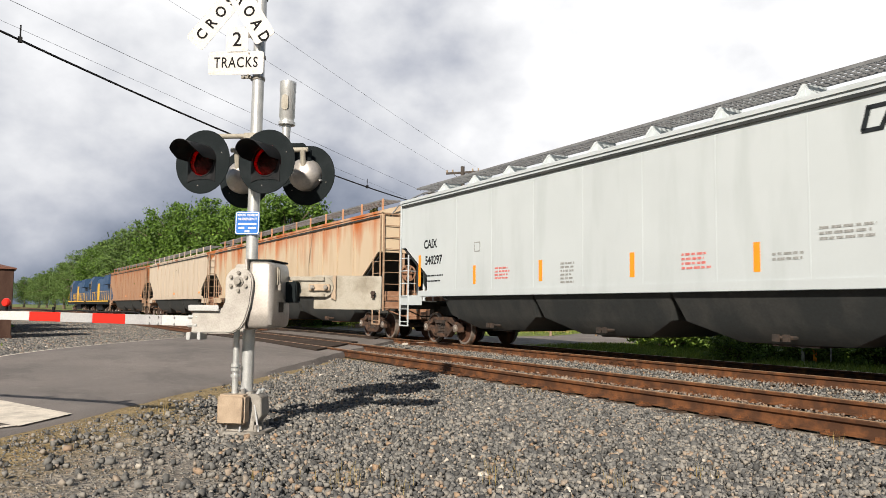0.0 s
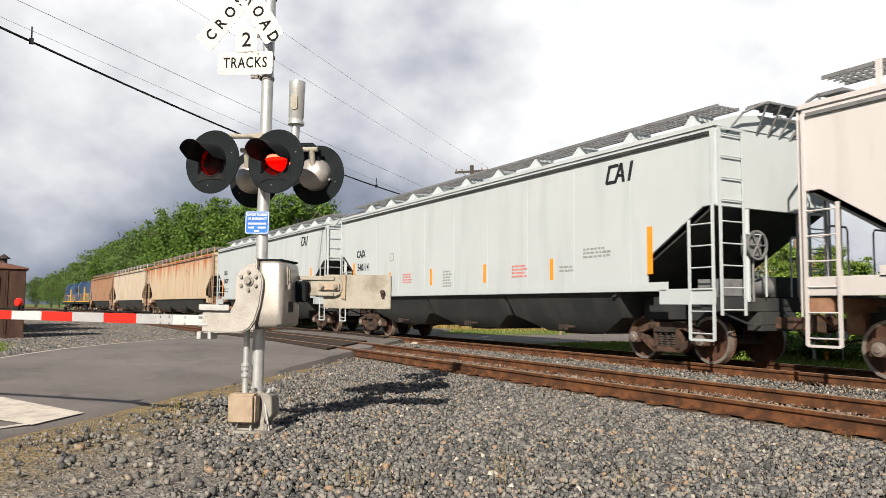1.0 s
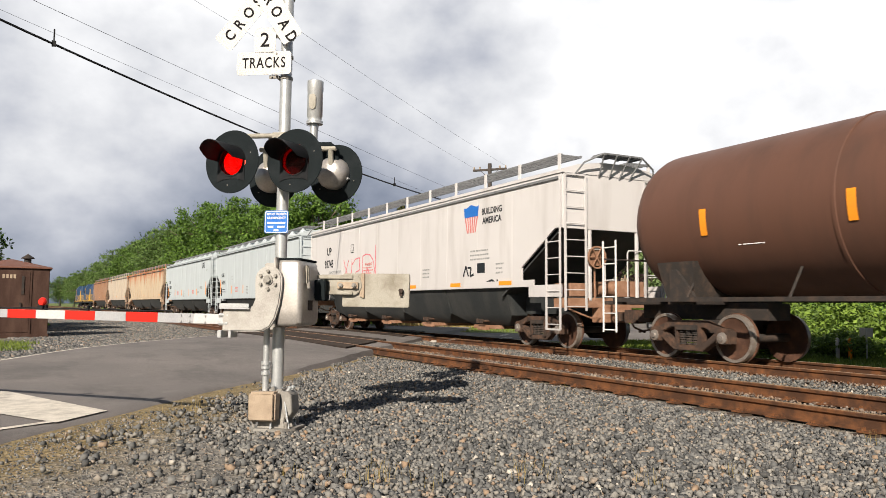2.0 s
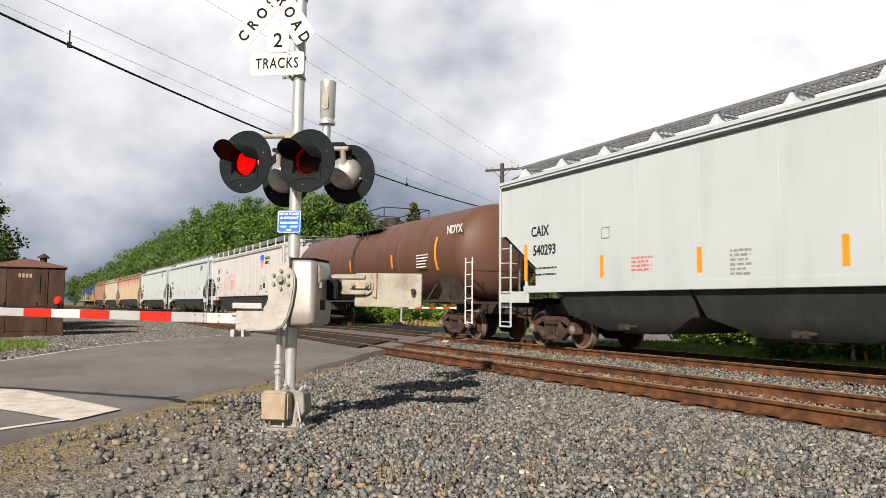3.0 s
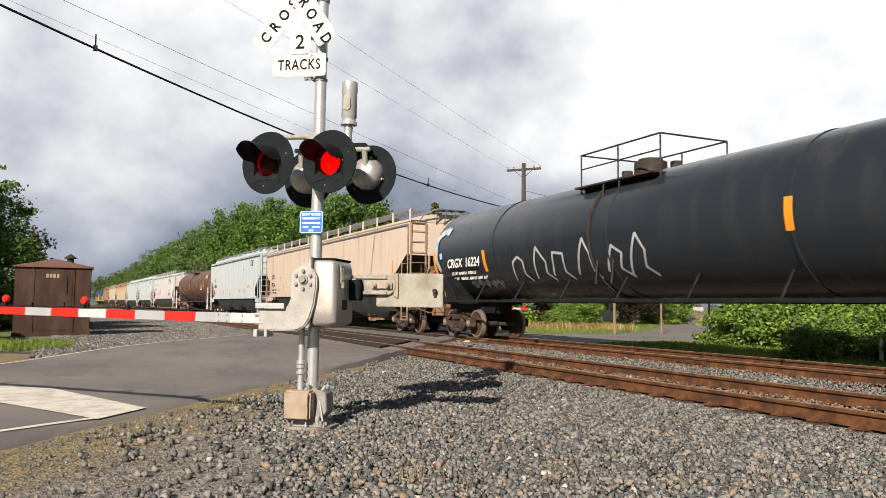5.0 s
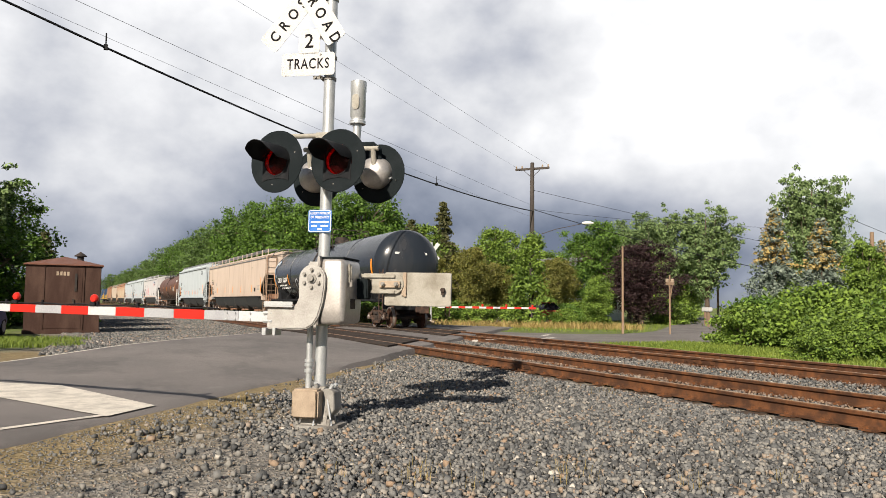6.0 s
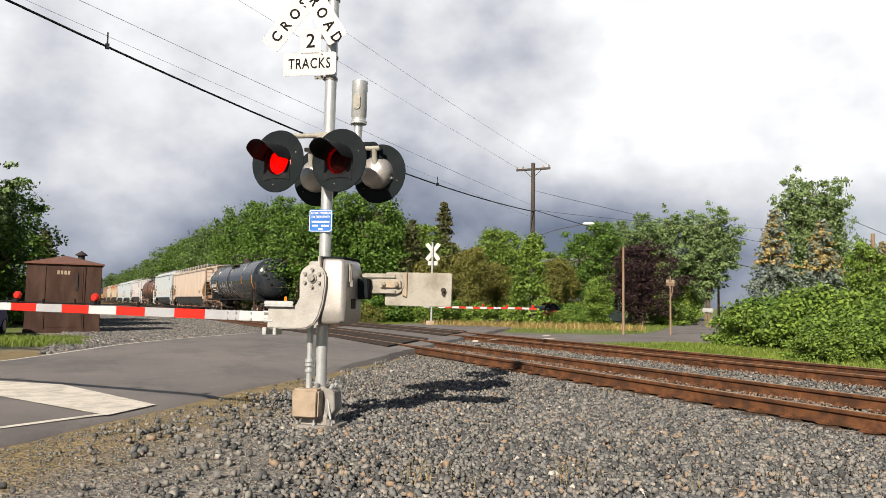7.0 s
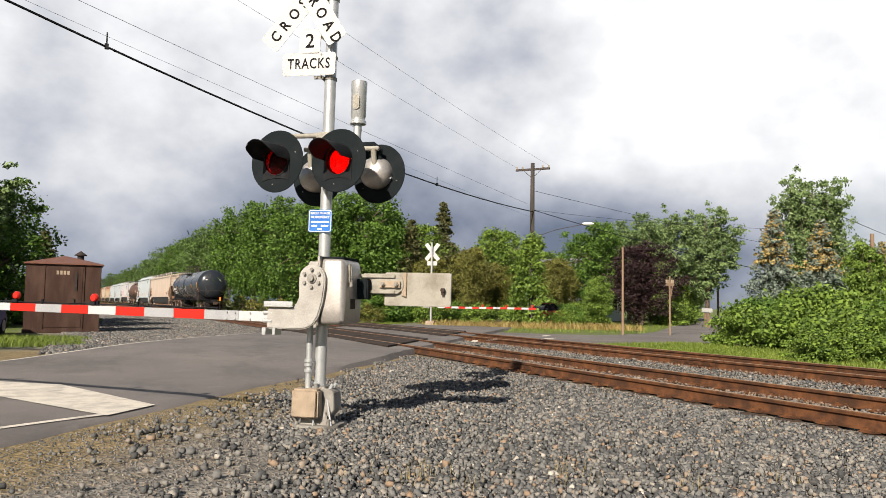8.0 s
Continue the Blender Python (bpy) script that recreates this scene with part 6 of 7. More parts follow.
def locomotive(front, rear):
    car = thing("diesel_locomotive", Matrix(), "dark blue diesel locomotive with yellow cab panel, hauling the train", "locomotive", "locomotives")
    h = (front - rear) / 2
    s = Shape().box(-1.5, 1.5, -h, h, 1.1, 1.55).box(-1.1, 1.1, -2.4, 2.4, 0.45, 1.1)
    part("frame", s, BLACK, car, "", 0.02)
    s = Shape().slab([(-0.95, 1.55), (0.95, 1.55), (0.95, 3.7), (0.75, 4.15), (-0.75, 4.15), (-0.95, 3.7)], "y", -h + 1.0, h - 5.0)
    hood = part("long_hood", s, BLUE, car, "", 0.03)
    s = Shape().slab([(-1.5, 3.3), (1.5, 3.3), (1.4, 4.3), (0.9, 4.45), (-0.9, 4.45), (-1.4, 4.3)], "y", -h + 0.9, -h + 4.2)
    part("radiator", s, BLUE, hood, "flared radiator section", 0.02)
    s = Shape()
    for k in range(3):
        s.rod((0, -h + 1.6 + k * 1.1, 4.4), (0, -h + 1.6 + k * 1.1, 4.55), 0.45, 18)
    part("fan", s, TRUCK_DARK, hood)
    s = Shape().slab([(-1.55, 1.55), (1.55, 1.55), (1.55, 3.7), (1.1, 4.5), (-1.1, 4.5), (-1.55, 3.7)], "y", h - 5.0, h - 2.6)
    cab = part("cab", s, BLUE, car, "", 0.03)
    s = Shape().box(-1.57, -1.56, h - 4.6, h - 3.9, 2.9, 3.6).box(-1.57, -1.56, h - 3.7, h - 3.0, 2.9, 3.6)
    part("window", s, BLACK, cab)
    s = Shape().slab([(-0.85, 1.55), (0.85, 1.55), (0.85, 2.9), (0.6, 3.1), (-0.6, 3.1), (-0.85, 2.9)], "y", h - 2.6, h - 0.9)
    part("nose", s, BLUE, car, "", 0.05)
    s = Shape().box(-0.965, -0.955, h - 7.6, h - 6.0, 1.6, 3.6).box(-1.515, -1.50, -h + 0.2, h - 0.2, 1.40, 1.53).box(-1.565, -1.555, h - 4.9, h - 4.75, 1.6, 3.9)
    part("yellow_panel", s, YELLOW, car, "yellow paint bands", smooth=False)
    s = Shape()
    for x in (-1.45, 1.45):
        for k in range(14):
            y = -h + 0.4 + k * (2 * h - 0.8) / 13
            s.rod((x, y, 1.55), (x, y, 2.55), 0.018, 5)
        s.rod((x, -h + 0.4, 2.55), (x, h - 0.4, 2.55), 0.018, 5)
    part("handrail", s, YELLOW, car)
    for e in (-1, 1):
        bogie(car, e * (h - 3.3))
        coupler(car, e * h, 0.7)
    TRAIN.append((car, (front + rear) / 2))


def train():
    locomotive(127.0, 108.6)
    locomotive(107.4, 89.0)
    plain_hopper(87.4, 68.6, BROWN, "brown rust-stained covered hopper car")
    plain_hopper(67.0, 47.8, PALE, "pale cream covered hopper car with light stains")
    plain_hopper(46.2, 23.4, RUSTY, "cream covered hopper car with heavy orange rust running down its side")
    grey_hopper(21.9, 3.5, "540297", 3.15)
    grey_hopper(1.85, -16.4, "540114", 2.95)
    white_hopper(-18.2, -37.2)
    tank_car(-38.6, -58.2, TANK_BROWN, "long rusty brown tank car with a railed platform", False)
    grey_hopper(-59.8, -78.5, "540293", 3.1)
    cream_hopper(-80.2, -103.6)
    tank_car(-104.6, -126.0, TANK_BLACK, "black tank car with white lettering and silver graffiti", True)


SPEED = 26.0     # metres a second


def motions():
    ts = [0.25 * k for k in range(33)]
    for car, start in TRAIN:
        rows = []
        for t in ts:
            rows.append((t, on_track(start + SPEED * t)))
        walk(car, rows)
    # the reflectors turn their lit face out and away in turn
    lit = {"right": [(1.0, 1.65), (2.3, 2.95), (3.55, 4.25), (4.9, 5.5), (6.15, 6.85), (7.45, 9.0)], "left": [(1.65, 2.3), (2.95, 3.55), (4.25, 4.9), (6.85, 7.45)]}
    for side, spans in lit.items():
        refl, seat = FLASHERS[side]
        rows = [(0.0, seat @ pose(0, 0, 0, 180))]
        for a, b in spans:
            for k, angle in enumerate((180, 180, 180, 120, 60, 0, 0, 0)):
                rows.append((a - 0.05 + (k - 2) / 30, seat @ pose(0, 0, 0, angle)))
            if b < 8:
                for k, angle in enumerate((0, 0, 0, -60, -120, -180, -180, -180)):
                    rows.append((b - 0.05 + (k - 2) / 30, seat @ pose(0, 0, 0, angle)))
        rows.append((8.0, rows[-1][1]))
        walk(refl, rows)


# ---- stones and low growth ----
def across_road(x, y):
    return (x - ROAD_ORIGIN.x) * ROAD_SIDE.x + (y - ROAD_ORIGIN.y) * ROAD_SIDE.y


def stone_mesh(name, pts, size, rng):
    """Crushed stones: boxes knocked out of shape, one for each place."""
    n = len(pts)
    cube = np.array([(x, y, z) for z in (-1, 1) for y in (-1, 1) for x in (-1, 1)], dtype=float)
    v = cube[None] * rng.uniform(0.45, 1.05, (n, 8, 3))
    v *= (size[:, None, None] * rng.uniform(0.55, 1.15, (n, 1, 3)))
    a, b = rng.uniform(0, math.tau, n), rng.uniform(-0.9, 0.9, n)
    ca, sa, cb, sb = np.cos(a)[:, None], np.sin(a)[:, None], np.cos(b)[:, None], np.sin(b)[:, None]
    x, y, z = v[..., 0], v[..., 1], v[..., 2]
    y, z = y * cb - z * sb, y * sb + z * cb
    x, y = x * ca - y * sa, x * sa + y * ca
    v = np.stack([x, y, z], -1) + pts[:, None, :]
    quads = np.array([(0, 2, 3, 1), (4, 5, 7, 6), (0, 1, 5, 4), (2, 6, 7, 3), (0, 4, 6, 2), (1, 3, 7, 5)])
    f = (np.arange(n) * 8)[:, None, None] + quads[None]
    return raw_mesh(name, v.reshape(-1, 3), f.reshape(-1, 4), STONE)


def ballast():
    rng = np.random.default_rng(5)
    sets = []

    def scatter(x0, x1, y0, y1, per_m2):
        n = int((x1 - x0) * (y1 - y0) * per_m2)
        return np.stack([rng.uniform(x0, x1, n), rng.uniform(y0, y1, n)], -1)
    p = np.concatenate([scatter(-1.5, 6.95, 2.6, 9.0, 1150), scatter(0.5, 7.2, 9.0, 18.0, 560)])
    d = np.hypot(p[:, 0], p[:, 1])
    side = -across_road(p[:, 0], p[:, 1])
    edge = 0.85 + 0.42 * np.maximum(0, 10.5 - p[:, 1]) + 0.2 * np.sin(p[:, 0] * 3.1 + p[:, 1] * 1.7)
    keep_p = np.clip((side - edge + 0.25) / 0.55, 0.03, 1) * (side > 0.42) * (d > 4.3) * (p[:, 0] < 6.98)
    keep_p *= np.where((p[:, 1] < 6.9) & (p[:, 0] < 0.75), 0.3, 1.0)
    p = p[rng.uniform(size=len(p)) < keep_p]
    for x0, x1 in ((7.42, 8.79), (8.93, 11.62), (11.76, 13.1), (13.25, 14.6)):
        q = scatter(x0, x1, 1.0, 30.0, 260 if x0 < 11 else 140)
        q[:, 0] += -BEND * np.maximum(0, q[:, 1] - BEND_FROM) ** 2
        s = -across_road(q[:, 0], q[:, 1])
        q = q[s > -0.4]
        p = np.concatenate([p, q])
    size = rng.uniform(0.012, 0.026, len(p)) * np.where(rng.uniform(size=len(p)) < 0.06, 1.45, 1.0)
    z = GROUND + rng.uniform(-0.012, 0.042, len(p)) + 0.012 * np.sin(p[:, 0] * 2.3) * np.sin(p[:, 1] * 1.9)
    z += np.clip((p[:, 0] - 7.0) * 0.5, 0, 0.012)
    pts = np.concatenate([p, z[:, None]], 1)
    ob = new("ballast_stones", stone_mesh("ballast_stones", pts, size, rng))
    tagged(ob, "loose grey crushed stone lying along the tracks", "gravel", kind="stuff")
    # fine grit trodden into the earth by the road, and broken stone beyond it
    g = scatter(-1.5, 3.2, 3.6, 9.5, 480)
    s = -across_road(g[:, 0], g[:, 1])
    g = g[(s > 0.30) & (s < 0.9 + 0.42 * np.maximum(0, 10.5 - g[:, 1])) & (np.hypot(g[:, 0], g[:, 1]) > 4.3)]
    pts = np.concatenate([g, np.full((len(g), 1), GROUND + 0.002)], 1)
    ob = new("grit", stone_mesh("grit", pts, rng.uniform(0.004, 0.012, len(g)), rng))
    tagged(ob, "fine grit trodden into the brown earth by the road", "gravel", kind="stuff")
    f = scatter(-1.2, 8.5, 15.0, 36.0, 150)
    s = across_road(f[:, 0], f[:, 1])
    f = np.concatenate([f[s > ROAD_W + 1.0], scatter(-1.0, 7.0, 36.0, 60.0, 55)])
    f = f[f[:, 0] + BEND * np.maximum(0, f[:, 1] - BEND_FROM) ** 2 < 7.0]
    pts = np.concatenate([f, np.full((len(f), 1), GROUND + 0.012)], 1)
    ob = new("shoulder_stones", stone_mesh("shoulder_stones", pts, rng.uniform(0.025, 0.05, len(f)), rng))
    tagged(ob, "grey crushed stone between the road and the shed", "gravel", kind="stuff")
    # a second, looser layer of bigger stones on top
    q = np.concatenate([scatter(0.3, 6.9, 3.5, 16.0, 26)])
    q = q[(-across_road(q[:, 0], q[:, 1]) > 0.8) & (np.hypot(q[:, 0], q[:, 1]) > 4.5)]
    pts = np.concatenate([q, np.full((len(q), 1), GROUND + 0.022)], 1)
    ob = new("loose_stones", stone_mesh("loose_stones", pts, rng.uniform(0.024, 0.038, len(q)), rng))
    tagged(ob, "larger loose stones lying on the ballast", "gravel", kind="stuff")


def blade_mesh(name, pts, height, width, rng, mat, lean=0.5):
    n = len(pts)
    a = rng.uniform(0, math.tau, n)
    hgt = height * rng.uniform(0.5, 1.2, n)
    dirn = np.stack([np.cos(a), np.sin(a), np.zeros(n)], -1)
    sidev = np.stack([-np.sin(a), np.cos(a), np.zeros(n)], -1) * width
    up = np.array([0, 0, 1.0])
    mid = pts + up * hgt[:, None] * 0.55 + dirn * (hgt * lean * 0.25)[:, None]
    tip = pts + up * hgt[:, None] * 0.95 + dirn * (hgt * lean * 0.8)[:, None]
    v = np.stack([pts - sidev, pts + sidev, mid + sidev * 0.7, mid - sidev * 0.7, tip], 1)
    base = (np.arange(n) * 5)[:, None]
    tris = np.concatenate([base + np.array([[0, 1, 2]]), base + np.array([[0, 2, 3]]), base + np.array([[3, 2, 4]])])
    return raw_mesh(name, v.reshape(-1, 3), tris, mat)


def grasses():
    rng = np.random.default_rng(8)

    def area(n, x0, x1, y0, y1, f=None):
        p = np.stack([rng.uniform(x0, x1, n), rng.uniform(y0, y1, n), np.full(n, GROUND)], -1)
        return p[f(p)] if f else p
    lane = np.array(SIDE_ROAD)

    def off_road(p, gap=2.6):
        near = np.min(np.hypot(p[:, None, 0] - lane[None, :, 0], p[:, None, 1] - lane[None, :, 1]), 1)
        mouth = (p[:, 0] < 22.5) & (p[:, 1] > 20.9 + 0.12 * (p[:, 0] - 15)) & (p[:, 1] < 31)
        return (near > gap) & ~mouth
    ob = new("verge_grass", blade_mesh("verge_grass", np.concatenate([
        area(30000, 14.4, 19, 3, 28, off_road), area(20000, 15, 45, 20, 50, off_road)]), 0.13, 0.012, rng, GRASS))
    tagged(ob, "rough green grass beyond the tracks", "grass", kind="stuff")
    ob = new("shed_grass", blade_mesh("shed_grass", area(7000, -7, 0.3, 22.0, 27.0, lambda p: p[:, 0] < -0.2 + 0.35 * np.sin(p[:, 1] * 2.0) - 0.25 * np.abs(p[:, 1] - 24.5)), 0.16, 0.012, rng, GRASS, 0.7))
    tagged(ob, "bright green grass strip before the shed", "grass", kind="stuff")
    ob = new("tall_grass", blade_mesh("tall_grass", area(9000, 17.5, 30, 33, 44, lambda p: (p[:, 0] * 0.6 + p[:, 1] > 49.0) & (p[:, 0] * 0.6 + p[:, 1] < 53.0) & (p[:, 0] < 27.5) & off_road(p, 3.2)), 0.42, 0.02, rng, GRASS_DRY, 0.7))
    tagged(ob, "tall yellowing grass beyond the crossing", "grass", kind="stuff")
    clumps = []
    for x, y, k in ((3.05, 4.6, 40), (3.2, 4.9, 30), (3.7, 4.15, 24), (4.55, 4.0, 30), (2.3, 4.7, 20), (2.2, 5.2, 18), (5.3, 8.9, 24), (4.6, 10.4, 20), (1.5, 9.4, 40), (2.05, 5.0, 60), (1.6, 5.3, 30), (6.4, 6.0, 16), (6.6, 9.0, 20), (5.8, 7.2, 14), (6.75, 4.4, 20)):
        clumps.append(np.stack([rng.normal(x, 0.09, k), rng.normal(y, 0.09, k), np.full(k, GROUND)], -1))
    ob = new("dry_weeds", blade_mesh("dry_weeds", np.concatenate([q[::2] for q in clumps]), 0.17, 0.0022, rng, GRASS_DRY, 0.35))
    tagged(ob, "thin dry weed stems in the gravel", "weeds", kind="stuff")


# ---- trees ----
def foliage(name, blobs, per, size, rng, mat, flat=0.12):
    """Leaves as small bent quads in loose clusters; blobs: rows of x, y, z, radius."""
    blobs = np.asarray(blobs, dtype=float)
    n = len(blobs) * per
    b = np.repeat(blobs, per, 0)
    d = rng.normal(size=(n, 3))
    c = b[:, :3] + d * (0.62 * b[:, 3])[:, None] * np.array([1.1, 1.1, 0.75])
    nor = 0.5 * d + rng.normal(scale=0.8, size=(n, 3)) + np.array([-0.1, -0.1, 0.3 + flat])
    nor /= np.linalg.norm(nor, axis=1)[:, None]
    t = np.cross(nor, rng.normal(size=(n, 3)))
    t /= np.linalg.norm(t, axis=1)[:, None]
    u = np.cross(nor, t)
    s = size * rng.uniform(0.55, 1.3, n)[:, None]
    v = np.stack([c - t * s, c - u * s * 0.55 - nor * s * 0.12, c + t * s, c + u * s * 0.55 - nor * s * 0.12], 1)
    f = np.arange(n * 4).reshape(n, 4)
    return raw_mesh(name, v.reshape(-1, 3), f, mat)


def wood(limbs, height, radius, rng, branches):
    s = Shape()
    pts = [Vector((0.02 * height * math.sin(k * 1.3) * (k > 0), 0.02 * height * math.cos(k * 2.1) * (k > 0), height * k / 6)) for k in range(7)]
    rings = []
    for k, p in enumerate(pts):
        r = radius * (1.35 if k == 0 else 1.0 - 0.13 * k)
        rings.append([(p.x + r * math.cos(a * math.tau / 9), p.y + r * math.sin(a * math.tau / 9), p.z) for a in range(9)])
    s.loft(rings)
    for x, y, z, r in branches:
        k = rng.integers(2, 6)
        a = pts[k]
        mid = a.lerp(Vector((x, y, z)), 0.5) + Vector((0, 0, 0.04 * height))
        s.rod(a, mid, radius * 0.38, 6, radius * 0.25, caps=False)
        s.rod(mid, (x, y, z), radius * 0.25, 6, radius * 0.08, caps=False)
    return s


def broad_tree(seed, label, mat, clumps=46, per=150, size=0.024, tall=0.62, wide=0.34, gap=0.0, category="tree", group="trees", bark=True):
    """A tree one unit high: trunk, limbs, and a crown of leaf clumps of uneven outline."""
    rng = np.random.default_rng(seed)
    tree = thing("tree", Matrix(), label, category, group)
    blobs = []
    low = 1 - tall
    while len(blobs) < clumps:
        p = rng.uniform(-1, 1, 3)
        q = np.linalg.norm(p)
        if q > 1 or q < 0.35 + gap:
            continue
        w = wide * (0.75 + 0.35 * math.sin(3 * math.atan2(p[1], p[0]) + seed))
        blobs.append((p[0] * w, p[1] * w, low + tall * 0.5 + p[2] * tall * 0.46, rng.uniform(0.035, 0.09) * (1 - 0.35 * max(0, p[2]))))
    if bark:
        part("trunk", wood(None, 0.7, 0.022, rng, blobs[::3]), BARK, tree, "grey-brown trunk and limbs")
    crown = new("crown", foliage("crown", blobs, per, size, rng, mat))
    crown.parent = tree
    tagged(crown, "leafy crown", kind="stuff")
    return tree


def airy_tree(seed, label, mat, limbs=16, per=70, size=0.0105, wide=0.24, low=0.16, category="tree", group="trees"):
    """A tree one unit high with long upswept limbs, each carrying loose tufts of leaves with sky between them."""
    rng = np.random.default_rng(seed)
    tree = thing("tree", Matrix(), label, category, group)
    s = Shape().rod((0, 0, 0), (0.01, 0.0, 0.45), 0.022, 9, 0.014).rod((0.01, 0, 0.45), (0.0, 0.01, 0.9), 0.014, 7, 0.004)
    rows = []
    for k in range(limbs):
        f = (k + 0.5) / limbs
        a = k * 2.4 + float(rng.uniform(-0.4, 0.4))
        z0 = low + 0.55 * f
        reach = wide * (0.55 + 0.75 * math.sin(math.pi * min(1.0, 0.25 + 0.7 * f))) * float(rng.uniform(0.7, 1.15))
        rise = (1 - z0) * float(rng.uniform(0.45, 0.95))
        last = Vector((0, 0, z0))
        for g in [0.18 + 0.1025 * n for n in range(9)]:
            p = Vector((reach * g ** 0.8 * math.cos(a), reach * g ** 0.8 * math.sin(a), z0 + rise * g ** 1.25))
            s.rod(last, p, 0.008 * (1.15 - g), 5, 0.008 * (1.0 - g) + 0.001, caps=False)
            last = p
            for q in range(3):
                d = rng.normal(0, 0.030 + 0.012 * g, 3)
                rows.append((p.x + d[0], p.y + d[1], p.z + d[2] * 0.8, rng.uniform(0.018, 0.040) * (1.15 - 0.35 * g)))
    part("trunk", s, BARK, tree, "grey-brown trunk and upswept limbs")
    crown = new("crown", foliage("crown", rows, per, size, rng, mat))
    crown.parent = tree
    tagged(crown, "loose airy crown", kind="stuff")
    return tree


def spruce(seed, label, mat, top_mat=None, tiers=26, wide=0.24):
    rng = np.random.default_rng(seed)
    tree = thing("tree", Matrix(), label, "tree", "conifers")
    s = Shape().rod((0, 0, 0), (0, 0, 0.97), 0.02, 8, 0.003)
    part("trunk", s, BARK, tree)
    low, high = [], []
    for k in range(tiers):
        f = k / (tiers - 1)
        z = 0.06 + 0.92 * f
        reach = wide * (1 - f) ** 0.8 * rng.uniform(0.85, 1.1) + 0.012
        n = int(5 + 9 * (1 - f))
        for j in range(n):
            a = rng.uniform(0, math.tau)
            r0 = reach * rng.uniform(0.75, 1.12)
            for g in np.linspace(0.25, 1, 5):
                row = (r0 * g * math.cos(a), r0 * g * math.sin(a), z - 0.10 * reach * g * g * 3 + rng.normal(0, 0.004), 0.016 + 0.012 * (1 - f))
                (high if top_mat and f > 0.52 and rng.uniform() < 0.5 else low).append(row)
    for name, rows, m in (("foliage", low, mat), ("cone_foliage", high, top_mat)):
        if rows:
            ob = new(name, foliage(name, rows, 9, 0.014, rng, m, -0.1))
            ob.parent = tree
            tagged(ob, kind="stuff")
    return tree


def shrub(seed, label, mat, clumps=64, per=95, size=0.040):
    rng = np.random.default_rng(seed)
    bush = thing("shrub", Matrix(), label, "shrub", "shrubs")
    blobs = []
    for k in range(clumps):
        a, q = rng.uniform(0, math.tau), rng.uniform(0, 1) ** 0.6
        z = rng.uniform(0.1, 0.82) * (1 - 0.35 * q)
        blobs.append((0.62 * q * math.cos(a), 0.62 * q * math.sin(a), z, rng.uniform(0.09, 0.19)))
    s = Shape()
    for x, y, z, r in blobs[::2]:
        s.rod((x * 0.2, y * 0.2, 0), (x, y, z), 0.018, 5, 0.006, caps=False)
    part("stem", s, BARK, bush)
    ob = new("foliage", foliage("foliage", blobs, per, size, rng, mat))
    ob.parent = bush
    tagged(ob, kind="stuff")
    return bush


def plant(proto, first, x, y, height, spread=1.0, turn=0.0):
    """Stand a tree of that height; the first call uses the prototype itself."""
    m = Matrix.Translation((x, y, GROUND)) @ Matrix.Rotation(turn, 4, "Z") @ Matrix.Diagonal((height * spread, height * spread, height, 1))
    if first:
        proto.matrix_basis = m
        return proto
    keep = proto.matrix_basis.copy()
    proto.matrix_basis = Matrix()
    ob = copy_thing(proto, m)
    proto.matrix_basis = keep
    return ob


